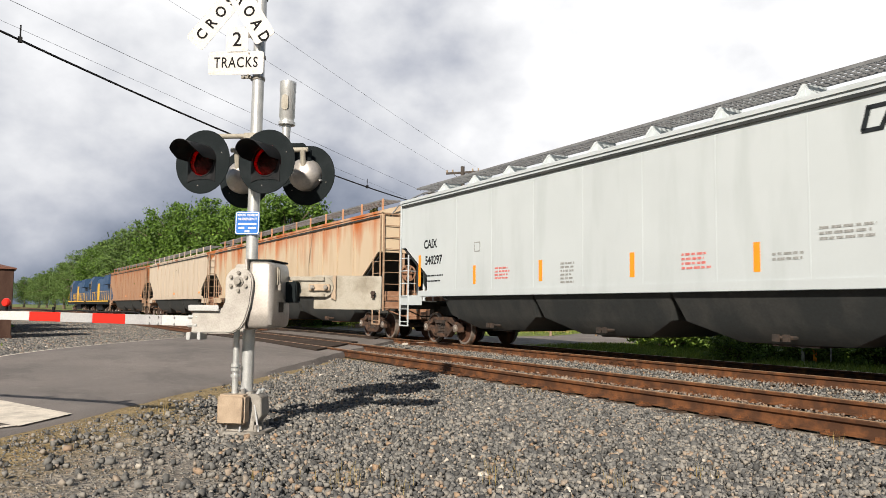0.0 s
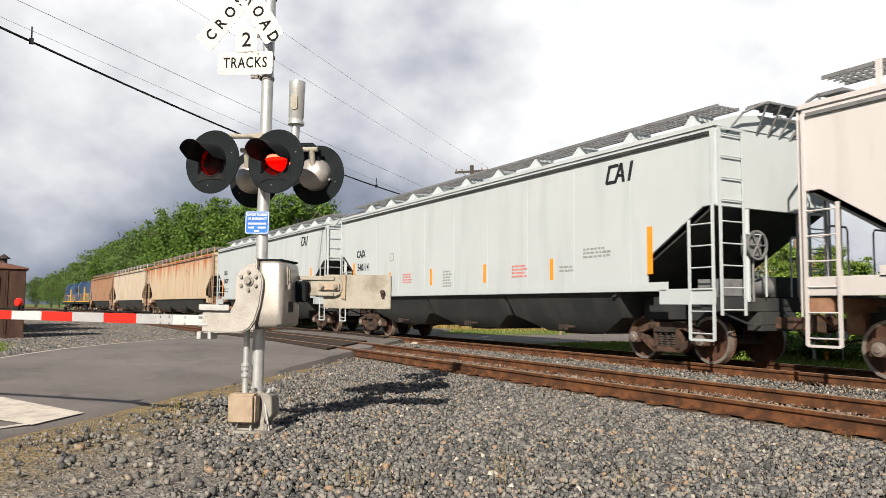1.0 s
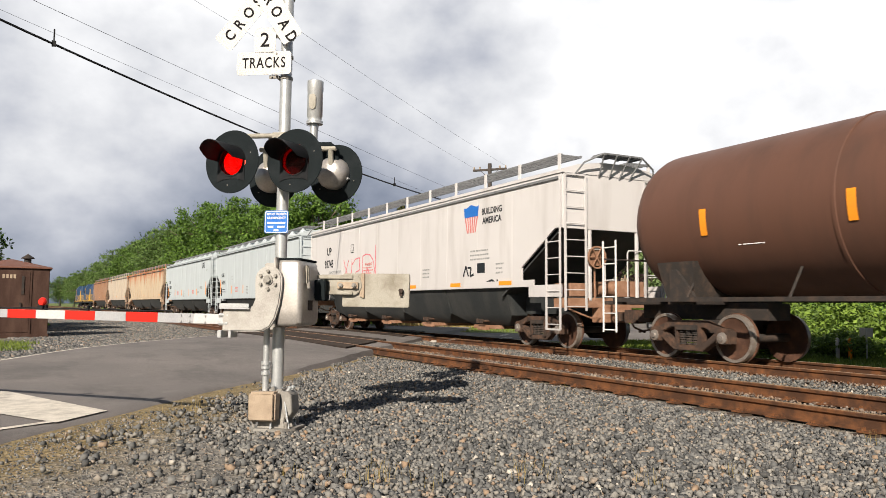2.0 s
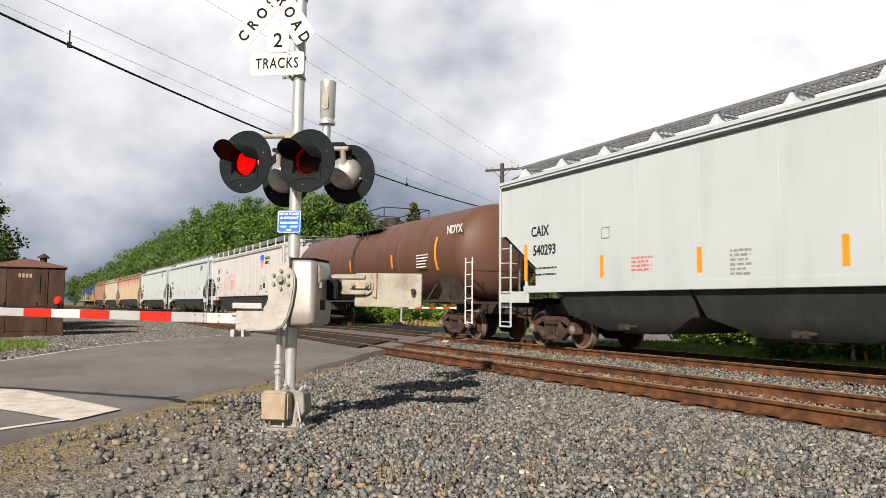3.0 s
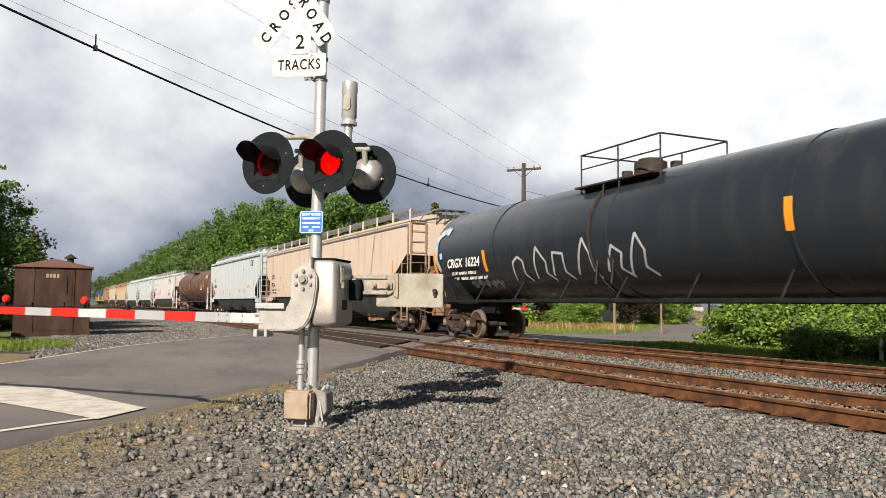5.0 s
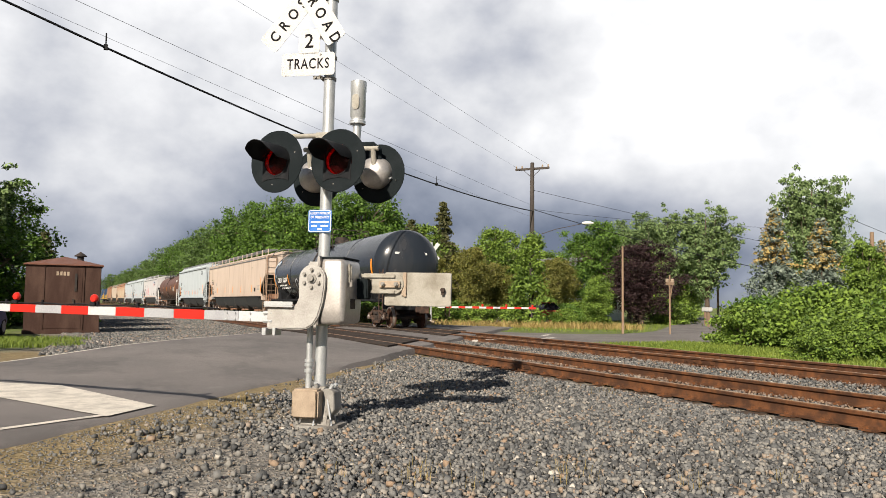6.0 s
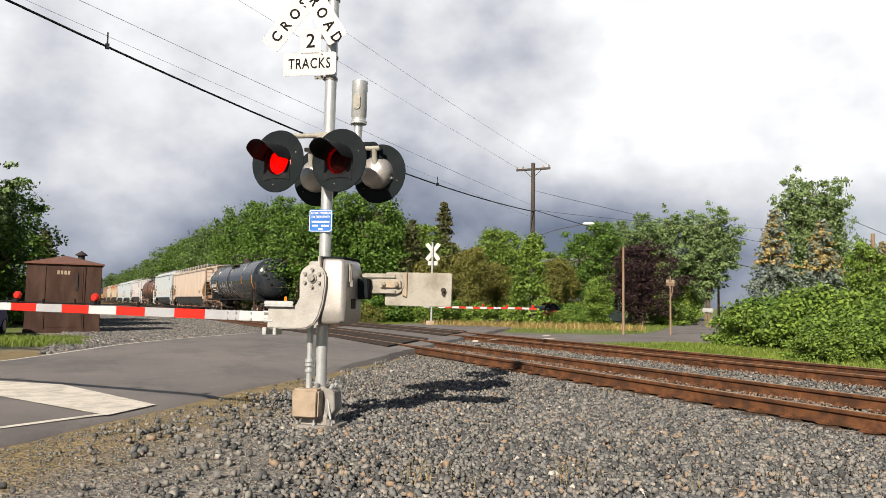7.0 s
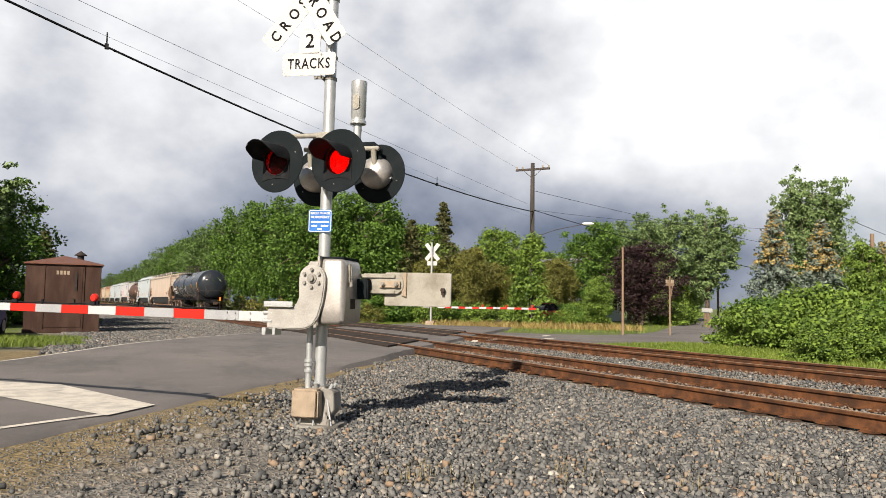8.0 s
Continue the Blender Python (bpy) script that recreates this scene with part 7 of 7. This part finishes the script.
def greenery():
    rng = random.Random(21)

    def row(proto, places):
        for k, (x, y, h, spread) in enumerate(places):
            plant(proto, k == 0, x, y, h, spread, rng.uniform(0, 6.28))
    # wood behind the train, from near to far
    row(broad_tree(1, "tall green maple behind the railway", LEAF_A, 190, 120, 0.0118, 0.94, 0.36),
        [(15.8, 57.5, 10.4, 1.15), (20.5, 57, 9.2, 1.1), (17.4, 78, 11.5, 1.0), (15.8, 128, 12.4, 1.0)])
    row(broad_tree(2, "broad green maple behind the railway", LEAF_A, 200, 115, 0.0118, 0.94, 0.40),
        [(17.9, 55.5, 10.3, 1.1), (15.6, 72, 11.6, 1.0), (16.6, 92, 13.6, 1.0), (15.0, 150, 13.0, 1.0)])
    row(broad_tree(3, "grey-green willow in the wood behind the railway", LEAF_WILLOW, 190, 90, 0.0112, 0.94, 0.40),
        [(17.6, 104, 13.6, 1.1), (17.0, 119, 14.4, 1.1), (16.2, 138, 14.6, 1.1), (15.2, 160, 14.4, 1.1), (14.2, 180, 14.0, 1.1), (13.2, 202, 13.5, 1.1), (12.0, 226, 13.0, 1.1), (10.8, 250, 12.5, 1.1), (9.6, 275, 12.5, 1.1), (8.0, 300, 12.5, 1.1), (4, 345, 12.5, 1.3), (-6, 352, 12, 1.4), (-16, 350, 12, 1.4)])
    row(broad_tree(4, "leafy tree at the edge of the wood", LEAF_C, 170, 85, 0.0135, 0.96, 0.36),
        [(23, 56.5, 8.0, 1.1), (29.5, 55, 7.9, 1.0), (18, 64, 9.5, 1.1), (33, 60, 8.2, 1.0), (62, 70, 7.0, 1.2), (70, 78, 6.5, 1.2), (46, 58, 7.0, 1.1), (85, 95, 7.0, 1.5), (62, 50, 5.0, 1.3)] + [(85 * math.sin(radians(a)), 85 * math.cos(radians(a)), h, 1.25) for a, h in ((22, 9.0), (24.5, 8.6), (27, 8.2), (29.5, 7.4), (32, 7.6), (34.5, 8.4), (37, 8.0), (39.5, 7.8), (42, 6.6), (49, 6.0), (51, 7.5), (53.5, 8.0), (56, 8.0))])
    row(broad_tree(5, "round dark green maple", LEAF_A, 200, 120, 0.0118, 0.95, 0.42), [(36.1, 50.4, 8.5, 1.0), (-4.7, 37, 6.6, 1.15), (-7.5, 35, 8.6, 1.1), (-6.5, 43, 8.5, 1.1), (-10, 40, 9.5, 1.1)])
    row(broad_tree(6, "dark purple-leaved beech with drooping boughs", LEAF_PURPLE, 180, 120, 0.0115, 0.97, 0.36), [(35.3, 44.0, 6.3, 1.3)])
    row(airy_tree(7, "airy poplar with open blue-green crown", LEAF_B, 22, 38, 0.0120, 0.21),
        [(47.0, 39.2, 11.0, 0.85), (51.5, 61.5, 10.9, 1.0), (55.8, 59.0, 11.4, 1.0), (49.6, 40.6, 9.0, 0.7), (49.6, 63.5, 10.2, 1.0), (-5.9, 35.0, 7.4, 1.1)])
    row(broad_tree(8, "olive-green bushy tree beside the far crossing", LEAF_OLIVE, 170, 130, 0.0125, 0.95, 0.34),
        [(23.2, 46.5, 5.6, 1.0), (25.6, 48, 4.6, 1.1), (21.5, 49, 5.0, 1.1), (31.5, 49, 5.0, 1.0), (33.2, 51.5, 5.5, 1.0)])
    row(spruce(11, "blue spruce with yellow cones in its top", NEEDLE, NEEDLE_GOLD, 28, 0.27), [(34.1, 30.9, 6.9, 1.15), (33.8, 27.6, 6.0, 1.2), (41, 29.5, 5.3, 1.1)])
    row(spruce(12, "dark brown-green spruce above the shrubs", NEEDLE_DARK, None, 26, 0.24), [(27.0, 60.2, 10.2, 1.0), (-2.6, 42.5, 4.6, 1.3), (20.8, 52, 7.5, 1.1)])
    row(broad_tree(13, "young green tree over the bushes", LEAF_C, 80, 190, 0.017, 0.95, 0.27), [(25.8, 19.2, 4.0, 0.8), (27.0, 17.2, 3.2, 1.0), (27.9, 39.0, 3.3, 1.1), (29.2, 40.6, 2.9, 1.2)])
    row(shrub(14, "dense green bush beside the track", LEAF_C), [
        (15.9, 13.2, 0.95, 1.15), (17.8, 13.7, 1.05, 1.2), (17.4, 12.0, 0.9, 1.3), (17.9, 10.3, 1.1, 1.2), (17.4, 8.6, 1.0, 1.2), (17.9, 6.9, 1.1, 1.2), (18.9, 8.0, 1.7, 1.1),
        (19.8, 19.2, 1.67, 1.1), (20.4, 17.4, 1.78, 1.1), (20.1, 15.7, 1.55, 1.2), (19.9, 14.0, 1.72, 1.1), (20.6, 12.2, 1.84, 1.2), (22.2, 18.3, 2.42, 1.0), (22.9, 15.7, 2.42, 1.0), (22.7, 13.1, 2.53, 1.0), (23.6, 20.4, 2.30, 1.1),
        (26.5, 46.0, 1.9, 1.3), (29.0, 47.0, 2.2, 1.3), (31.0, 45.5, 1.8, 1.3), (33.5, 47.5, 2.0, 1.3), (38.5, 44.5, 1.6, 1.4), (41, 47, 2.0, 1.4), (24.0, 50.5, 2.4, 1.3), (20.2, 50.0, 2.6, 1.3), (45, 52, 2.2, 1.4), (24.6, 42.0, 1.5, 1.2), (22.0, 43.5, 1.6, 1.2), (19.8, 45.0, 1.7, 1.2), (26.8, 40.8, 1.3, 1.2)])
    row(shrub(15, "dark green leafy shrub", LEAF_A), [
        (21.3, 19.8, 2.18, 1.0), (21.5, 14.7, 2.07, 1.0), (21.8, 10.8, 2.30, 1.0), (20.1, 9.8, 1.84, 1.1), (25.2, 15.2, 2.99, 1.0), (26.0, 12.4, 2.99, 1.0), (28.7, 22.0, 2.53, 1.1), (18.0, 49.0, 2.2, 1.2), (22.4, 47.2, 2.0, 1.2),
        (28.6, 43.6, 1.8, 1.2), (16.8, 51.5, 2.4, 1.2), (15.6, 54.0, 2.4, 1.2), (-4.6, 39, 2.6, 1.3), (-6.6, 37, 2.8, 1.3), (-3.0, 42, 2.4, 1.3), (-9, 36, 3.0, 1.3), (-6.5, 60, 2.6, 1.4), (-8, 62, 3.0, 1.4)])
    row(shrub(16, "grey-brown scrub beside the far track", LEAF_OLIVE, 22, 90, 0.035), [(16.0, 47.5, 1.5, 1.2), (15.4, 51.0, 1.6, 1.2), (14.6, 58.0, 1.6, 1.3), (14.4, 66.0, 1.8, 1.4), (14.8, 76.0, 2.0, 1.4), (14.6, 88, 2.2, 1.5), (14.2, 102, 2.4, 1.6), (13.6, 120, 2.6, 1.8)])


# ---- poles, wires, shed and the far side ----
def utility_pole(x, y, height, mat, label, arm=0.0, ivy=False, radius=0.15, turn=0.0):
    pole = thing("utility_pole", Matrix.Translation((x, y, GROUND)) @ Matrix.Rotation(turn, 4, "Z"), label, "utility pole", "utility poles")
    s = Shape().rod((0, 0, -0.2), (0, 0, height), radius, 14, radius * 0.72)
    part("shaft", s, mat, pole)
    if arm:
        s = Shape().box(-arm / 2, arm / 2, -0.06, 0.06, height - 0.45, height - 0.32)
        s.rod((0, -0.08, height - 0.95), (arm * 0.28, -0.05, height - 0.4), 0.02, 6).rod((0, -0.08, height - 0.95), (-arm * 0.28, -0.05, height - 0.4), 0.02, 6)
        part("crossarm", s, mat, pole, "", 0.01)
        for k in (-0.47, -0.30, 0.30, 0.47):
            s = Shape().lathe([(0.0, 0.0), (0.05, 0.0), (0.06, 0.05), (0.035, 0.08), (0.055, 0.11), (0.03, 0.16), (0.0, 0.16)], 10, Matrix.Translation((arm * k, 0, height - 0.32)))
            part("insulator", s, BEIGE, pole)
    if ivy:
        rng = np.random.default_rng(31)
        rows = []
        for k in range(90):
            f = rng.uniform(0, 1)
            a = rng.uniform(0, math.tau)
            r = 0.25 + 0.75 * (1 - f) ** 0.7
            rows.append((r * math.cos(a) * 0.9 - 0.35 * (1 - f), r * math.sin(a) * 0.9, f * 5.4 + 0.1, rng.uniform(0.18, 0.42)))
        ob = new("ivy", foliage("ivy", rows, 80, 0.11, rng, LEAF_C))
        ob.parent = pole
        tagged(ob, "green ivy climbing the pole", kind="stuff")
    return pole


def wire(name, pts, r, label):
    s = Shape()
    s.pipe(pts, r, 5)
    ob = part(name, s, BLACK, None)
    tagged(ob, label, "wire", "overhead wires")


def shed():
    m = Matrix.Translation((-1.26, 31.9, GROUND)) @ Matrix.Rotation(radians(1.5), 4, "Z")
    ob = thing("equipment_shed", m, "dark brown steel equipment shed with a low rusty hip roof", "shed")
    w, d, h = 1.24, 0.9, 2.48
    s = Shape().box(-w, w, -d, d, 0.05, h)
    body = part("wall", s, SHED_BROWN, ob, "", 0.015)
    s = Shape().box(-w - 0.03, w + 0.03, -d - 0.03, d + 0.03, 0.0, 0.14)
    part("plinth", s, SHED_BROWN, ob, "", 0.01)
    for k, x in enumerate((-0.64, 0.66)):
        s = Shape().box(x - 0.03, x + 0.03, -d - 0.03, -d, 0.14, h - 0.05)
        part("seam", s, SHED_BROWN, body, "", 0.006)
    s = Shape().box(-0.60, 0.62, -d - 0.015, -d, 0.2, h - 0.1)
    door = part("door", s, SHED_BROWN, ob, "flat steel double door", 0.006)
    s = Shape().box(0.30, 0.36, -d - 0.07, -d - 0.015, 1.1, 1.26).box(0.36, 0.44, -d - 0.045, -d - 0.02, 1.55, 2.2)
    part("handle", s, TRUCK_DARK, door)
    s = Shape()
    ring = lambda k, z: [(-k * (w + 0.08), -k * (d + 0.08), z), (k * (w + 0.08), -k * (d + 0.08), z), (k * (w + 0.08), k * (d + 0.08), z), (-k * (w + 0.08), k * (d + 0.08), z)]
    s.loft([ring(1, h), ring(1, h + 0.05), ring(0.04, h + 0.36)])
    part("roof", s, SHED_ROOF, ob, "low rust-red hip roof", 0.01)
    s = Shape().rod((0.52, 0.25, h + 0.15), (0.52, 0.25, h + 0.42), 0.12, 14)
    s.lathe([(0.0, h + 0.60), (0.05, h + 0.56), (0.22, h + 0.44), (0.22, h + 0.41), (0.0, h + 0.41)], 16, Matrix.Translation((0.52, 0.25, 0)))
    part("roof_vent", s, TRUCK_DARK, ob, "round capped roof vent")
    s = Shape()
    for k in range(4):
        s.box(-0.25 + 0.115 * k, -0.17 + 0.115 * k, -d - 0.022, -d - 0.016, h - 0.36, h - 0.22)
    tagged(part("number_bars", s, BEIGE, ob, "pale painted number bars", smooth=False), kind="stuff")


def far_signal():
    sig = thing("crossing_signal", Matrix.Translation((17.7, 41.0, GROUND)) @ Matrix.Rotation(radians(FACE + 180), 4, "Z"),
                "silver crossing signal across the tracks with its striped arm down", "crossing signal")
    part("mast", Shape().rod((0, 0, 0), (0, 0, 4.9), 0.06, 14), GALV, sig)
    part("base_plate", Shape().box(-0.26, 0.26, -0.26, 0.26, 0, 0.3), BEIGE, sig, "", 0.02)
    for turn in (52, -52):
        m = placed(0.0, -0.10 if turn > 0 else -0.12, 4.35, turn)
        s = Shape()
        s.loft([[m @ Vector((u, v, z)) for u, v in rounded(-0.61, 0.61, -0.115, 0.115, 0.03)] for z in (-0.003, 0.003)])
        part("crossbuck_blade", s, SIGN_WHITE, sig, "white crossbuck blade")
    part("tracks_sign", Shape().box(-0.29, 0.29, -0.11, -0.105, 3.55, 3.80), SIGN_WHITE, sig)
    for x in (-0.38, 0.38):
        s = Shape().lathe([(0.0, -0.16), (0.12, -0.12), (0.165, 0.0), (0.31, 0.0), (0.31, 0.012), (0.0, 0.012)], 28, Matrix.Translation((x, -0.3, 2.75)) @ pose(0, 0, 0, 90))
        part("lamp_head", s, DISC, sig, "black round lamp backboard")
    part("gate_machine", Shape().box(0.05, 0.45, -0.25, 0.2, 1.05, 1.7), ALUMINIUM, sig, "", 0.03)
    part("counterweight", Shape().box(0.5, 1.2, -0.2, -0.15, 1.2, 1.6), WEATHERED, sig, "", 0.01)
    x = 0.2
    for k in range(14):
        a = -0.35 - k * 0.41
        s = Shape().box(a - 0.41, a, -0.34, -0.30, 1.05, 1.16)
        part("stripe", s, ARM_RED if k % 2 else ARM_WHITE, sig, "red reflective stripe" if k % 2 else "")
    for q in (-3.0, -4.4, -5.9):
        part("arm_lamp", Shape().rod((q, -0.32, 1.16), (q, -0.32, 1.30), 0.06, 10), ARM_RED, sig)


def parked_car(x, y, turn, paint, label):
    car = thing("car", Matrix.Translation((x, y, GROUND)) @ Matrix.Rotation(radians(turn), 4, "Z"), label, "car")
    rings = []
    for yy, z0, z1, w in ((-2.25, 0.45, 0.70, 0.70), (-2.15, 0.30, 0.92, 0.84), (-1.2, 0.25, 0.98, 0.89), (0.6, 0.25, 0.98, 0.90), (1.6, 0.25, 0.90, 0.88), (2.15, 0.30, 0.76, 0.80), (2.25, 0.42, 0.62, 0.66)):
        rings.append([(-w * 0.96, yy, z0), (w * 0.96, yy, z0), (w, yy, (z0 + z1) / 2), (w * 0.93, yy, z1), (-w * 0.93, yy, z1), (-w, yy, (z0 + z1) / 2)])
    part("body", Shape().loft(rings), paint, car, "", 0.03)
    rings = [[(-w, yy, z) for w, yy, z in ((0.80, -1.75, 0.95), (0.64, -1.05, 1.42), (0.64, 0.15, 1.44), (0.80, 1.0, 0.95))], [(w, yy, z) for w, yy, z in ((0.80, -1.75, 0.95), (0.64, -1.05, 1.42), (0.64, 0.15, 1.44), (0.80, 1.0, 0.95))]]
    part("window", Shape().loft(rings), DARK_GLASS, car, "dark car glass", 0.02)
    part("roof", Shape().box(-0.63, 0.63, -1.05, 0.15, 1.43, 1.47), paint, car, "", 0.015)
    part("bumper", Shape().box(-0.86, 0.86, -2.34, -2.12, 0.36, 0.58), CHROME, car, "silver bumper", 0.04)
    for xx in (-0.78, 0.78):
        part("tail_light", Shape().box(xx - 0.12, xx + 0.12, -2.27, -2.15, 0.66, 0.86), ARM_RED, car, "red tail light", 0.02)
        for yy in (-1.35, 1.40):
            wheel = part("wheel", Shape().rod((xx - 0.10, yy, 0.32), (xx + 0.10, yy, 0.32), 0.32, 24), BLACK, car, "black tyre", 0.03)
            part("rim", Shape().rod((xx - 0.11, yy, 0.32), (xx + 0.11, yy, 0.32), 0.2, 18), GALV, wheel, "", 0.01)


DARK_GLASS = material("dark_glass", None, (0.01, 0.012, 0.015), 0.06)
CHROME = worn("silver_bumper", (0.55, 0.56, 0.57), (0.42, 0.43, 0.44), 0.4, 3, 0.3, 0.3)
CAR_BLUE = worn("car_blue", (0.04, 0.08, 0.20), (0.05, 0.09, 0.22), 0.3, 2, 0.3)
CAR_RED = worn("car_red", (0.42, 0.03, 0.03), (0.36, 0.03, 0.03), 0.3, 2, 0.3)
HOUSE_WHITE = worn("white_siding", (0.70, 0.70, 0.68), (0.58, 0.58, 0.55), 0.4, 2, 0.7)
HOUSE_ROOF = worn("grey_shingle", (0.12, 0.12, 0.13), (0.18, 0.17, 0.17), 0.5, 3, 0.85)
SIGN_GREEN = worn("sign_green", (0.02, 0.28, 0.16), (0.03, 0.32, 0.2), 0.3, 5, 0.5)


def house(x, y, turn):
    ob = thing("house", Matrix.Translation((x, y, GROUND)) @ Matrix.Rotation(radians(turn), 4, "Z"), "small white clapboard house half hidden by trees", "house")
    part("wall", Shape().slab([(-4, 0), (4, 0), (4, 3), (0, 5.4), (-4, 3)], "y", -5, 5), HOUSE_WHITE, ob)
    part("roof", Shape().slab([(-4.4, 2.85), (0, 5.5), (4.4, 2.85), (4.4, 3.05), (0, 5.75), (-4.4, 3.05)], "y", -5.3, 5.3), HOUSE_ROOF, ob, "grey shingle roof")
    for xx in (-2.2, 0.0, 2.2):
        w = part("window", Shape().box(xx - 0.45, xx + 0.45, -5.06, -4.98, 1.0, 2.3), DARK_GLASS, ob)
        part("frame", Shape().box(xx - 0.55, xx + 0.55, -5.04, -4.97, 0.9, 1.0).box(xx - 0.55, xx + 0.55, -5.04, -4.97, 2.3, 2.4), HOUSE_WHITE, w)


def far_side():
    pole_at = Vector((24.1, 40.3, 0))
    utility_pole(24.1, 40.3, 10.1, POLE_DARK, "tall dark utility pole with crossarm, ivy round its foot", 2.2, True, 0.17, radians(-50))
    utility_pole(22.2, 28.9, 4.1, POLE_PALE, "short pale wooden pole beside the side road", 0, False, 0.065)
    utility_pole(24.2, 28.0, 2.75, POLE_PALE, "short pale wooden post beside the side road", 0.4, False, 0.05)
    utility_pole(27.4, 20.1, 4.3, POLE_PALE, "brown wooden pole behind the bushes", 0, False, 0.10)
    utility_pole(62.6, 64.6, 6.0, POLE_PALE, "distant pale wooden pole", 0, False, 0.14)
    utility_pole(-13.3, 10.2, 10.5, POLE_WOOD, "wooden utility pole beside the road", 2.2, False, 0.17, radians(-50))
    run = Vector((-26.7, -21.5, 0))

    def span(name, z0, a, b, r, side, label):
        off = Vector((-run.y, run.x, 0)).normalized() * side
        pts = []
        for k in range(25):
            f = 1.4 * k / 24
            p = pole_at + off + run * f
            pts.append((p.x, p.y, z0 + a * f + b * f * f))
        wire(name, pts, r, label)
        return pts
    main = span("cable", 6.865, -1.587, 2.40, 0.030, 0.1, "thick black overhead cable")
    span("wire", 7.193, 0.857, 0.354, 0.006, 0.1, "thin dark overhead wire")
    span("wire", 6.439, 0.903, 0.483, 0.004, 0.15, "thin dark overhead wire")
    span("wire", 9.737, 0.856, 1.014, 0.005, 1.0, "thin dark overhead wire")
    span("wire", 9.642, 1.598, 0.299, 0.005, -1.0, "thin dark overhead wire")
    s = Shape()
    for k in (6.5, 15.6):
        f = 1.4 * k / 24
        x, y = pole_at.x + run.x * f + 0.06, pole_at.y + run.y * f - 0.08
        z = 6.865 - 1.587 * f + 2.40 * f * f
        s = Shape().box(x - 0.05, x + 0.05, y - 0.05, y + 0.05, z - 0.05, z + 0.08).rod((x, y, z), (x, y, z + 0.38), 0.018, 6)
        tagged(part("cable_clamp", s, BLACK, None), "small clamp on the overhead cable", "cable clamp", "cable clamps")
    for z0, dx, dy, dz, r in ((7.0, 16, -3.5, -3.4, 0.022), (8.2, 30, -2, -3.8, 0.012), (7.0, 12, -8.0, -1.2, 0.010)):
        wire("wire", [(24.1 + dx * f, 40.3 + dy * f, z0 + dz * f - 0.8 * f * (1 - f)) for f in [k / 8 for k in range(9)]], r, "dark overhead wire leading away from the pole")
    wire("wire", [(60 - 4.5 * k, 40.0 - 2.4 * k + 0.0 * k, 6.2 - 0.1 * k) for k in range(9)], 0.015, "thin distant overhead wire")
    # street lamp on the pole
    lamp = thing("street_lamp", Matrix.Translation((24.1, 40.3, 0)), "grey street lamp on a long arm from the utility pole", "street lamp")
    part("arm", Shape().pipe([(0.1, -0.1, 5.3), (1.2, -0.85, 5.75), (2.6, -1.8, 6.1)], 0.02, 8), POLE_DARK, lamp)
    s = Shape().lathe([(0.0, -0.38), (0.06, -0.34), (0.10, -0.14), (0.09, 0.14), (0.04, 0.32), (0.0, 0.32)], 14, Matrix.Translation((2.8, -1.95, 6.12)) @ pose(0, 0, 0, 90, 0, 55))
    part("head", s, LETTER_WHITE, lamp, "pale cobra head lamp")
    # street sign and small posts along the side road
    sign = thing("street_sign", Matrix.Translation((24.9, 24.3, GROUND)), "green street name sign on a thin post", "street sign")
    part("post", Shape().rod((0, 0, 0), (0, 0, 1.15), 0.025, 8), GALV, sign)
    part("blade", Shape().box(-0.33, 0.33, -0.012, 0.012, 0.98, 1.13, Matrix.Rotation(radians(-40), 4, "Z")), SIGN_GREEN, sign, "green sign blade")
    for k, (x, y) in enumerate(((36.5, 38.5), (41.0, 43.6))):
        box = thing("mailbox", Matrix.Translation((x, y, GROUND)), "white mailbox on a post beside the side road", "mailbox", "mailboxes")
        part("post", Shape().box(-0.06, 0.06, -0.06, 0.06, 0, 1.0), POLE_PALE, box)
        part("box", Shape().box(-0.14, 0.14, -0.25, 0.25, 1.0, 1.3), SIGN_WHITE, box, "", 0.05)
    house(39, 61, 25)
    parked_car(26.6, 42.8, -60, CAR_RED, "red car parked behind the tall grass")
    parked_car(-3.98, 28.2, -8, CAR_BLUE, "dark blue car with a silver bumper beside the shed")
    # marker posts in the grass behind the far track
    post = thing("marker_post", Matrix.Translation((17.0, 11.3, GROUND)), "small blank white sign on a thin steel post", "marker post")
    part("post", Shape().rod((0, 0, 0), (0, 0, 0.80), 0.018, 8), GALV, post)
    part("sign", Shape().box(-0.14, 0.14, -0.008, 0.008, 0.58, 0.80, Matrix.Rotation(radians(-56), 4, "Z")), SIGN_WHITE, post, "blank white plate", 0.003)
    for x, y, mat, label in ((16.8, 11.9, SIGN_WHITE, "short white plastic marker stake in the grass"), (16.9, 11.65, ORANGE, "short orange plastic marker stake in the grass")):
        stake = thing("marker_stake", Matrix.Translation((x, y, GROUND)), label, "marker stake", "marker stakes")
        part("tube", Shape().lathe([(0.045, 0.0), (0.045, 0.50), (0.035, 0.54), (0.0, 0.55)], 12, Matrix()), mat, stake)
    # board on the near track bed
    s = Shape().box(-0.09, 0.09, -0.55, 0.55, -0.172, -0.14, pose(8.05, 9.75, 0, 0, 0, 12))
    tagged(part("plank", s, POLE_PALE, None, "", 0.006), "weathered grey plank lying between the rails", "plank")


ground()
roads()
crossing_signal()
train()
shed()
far_signal()
far_side()
greenery()
ballast()
grasses()
track(TRACK_NEAR, "rusty railway track on grey ballast, nearer the road signal")
track(TRACK_FAR, "rusty railway track on grey ballast that the train runs on")
crossing_panels()
paint_scuffs()
motions()
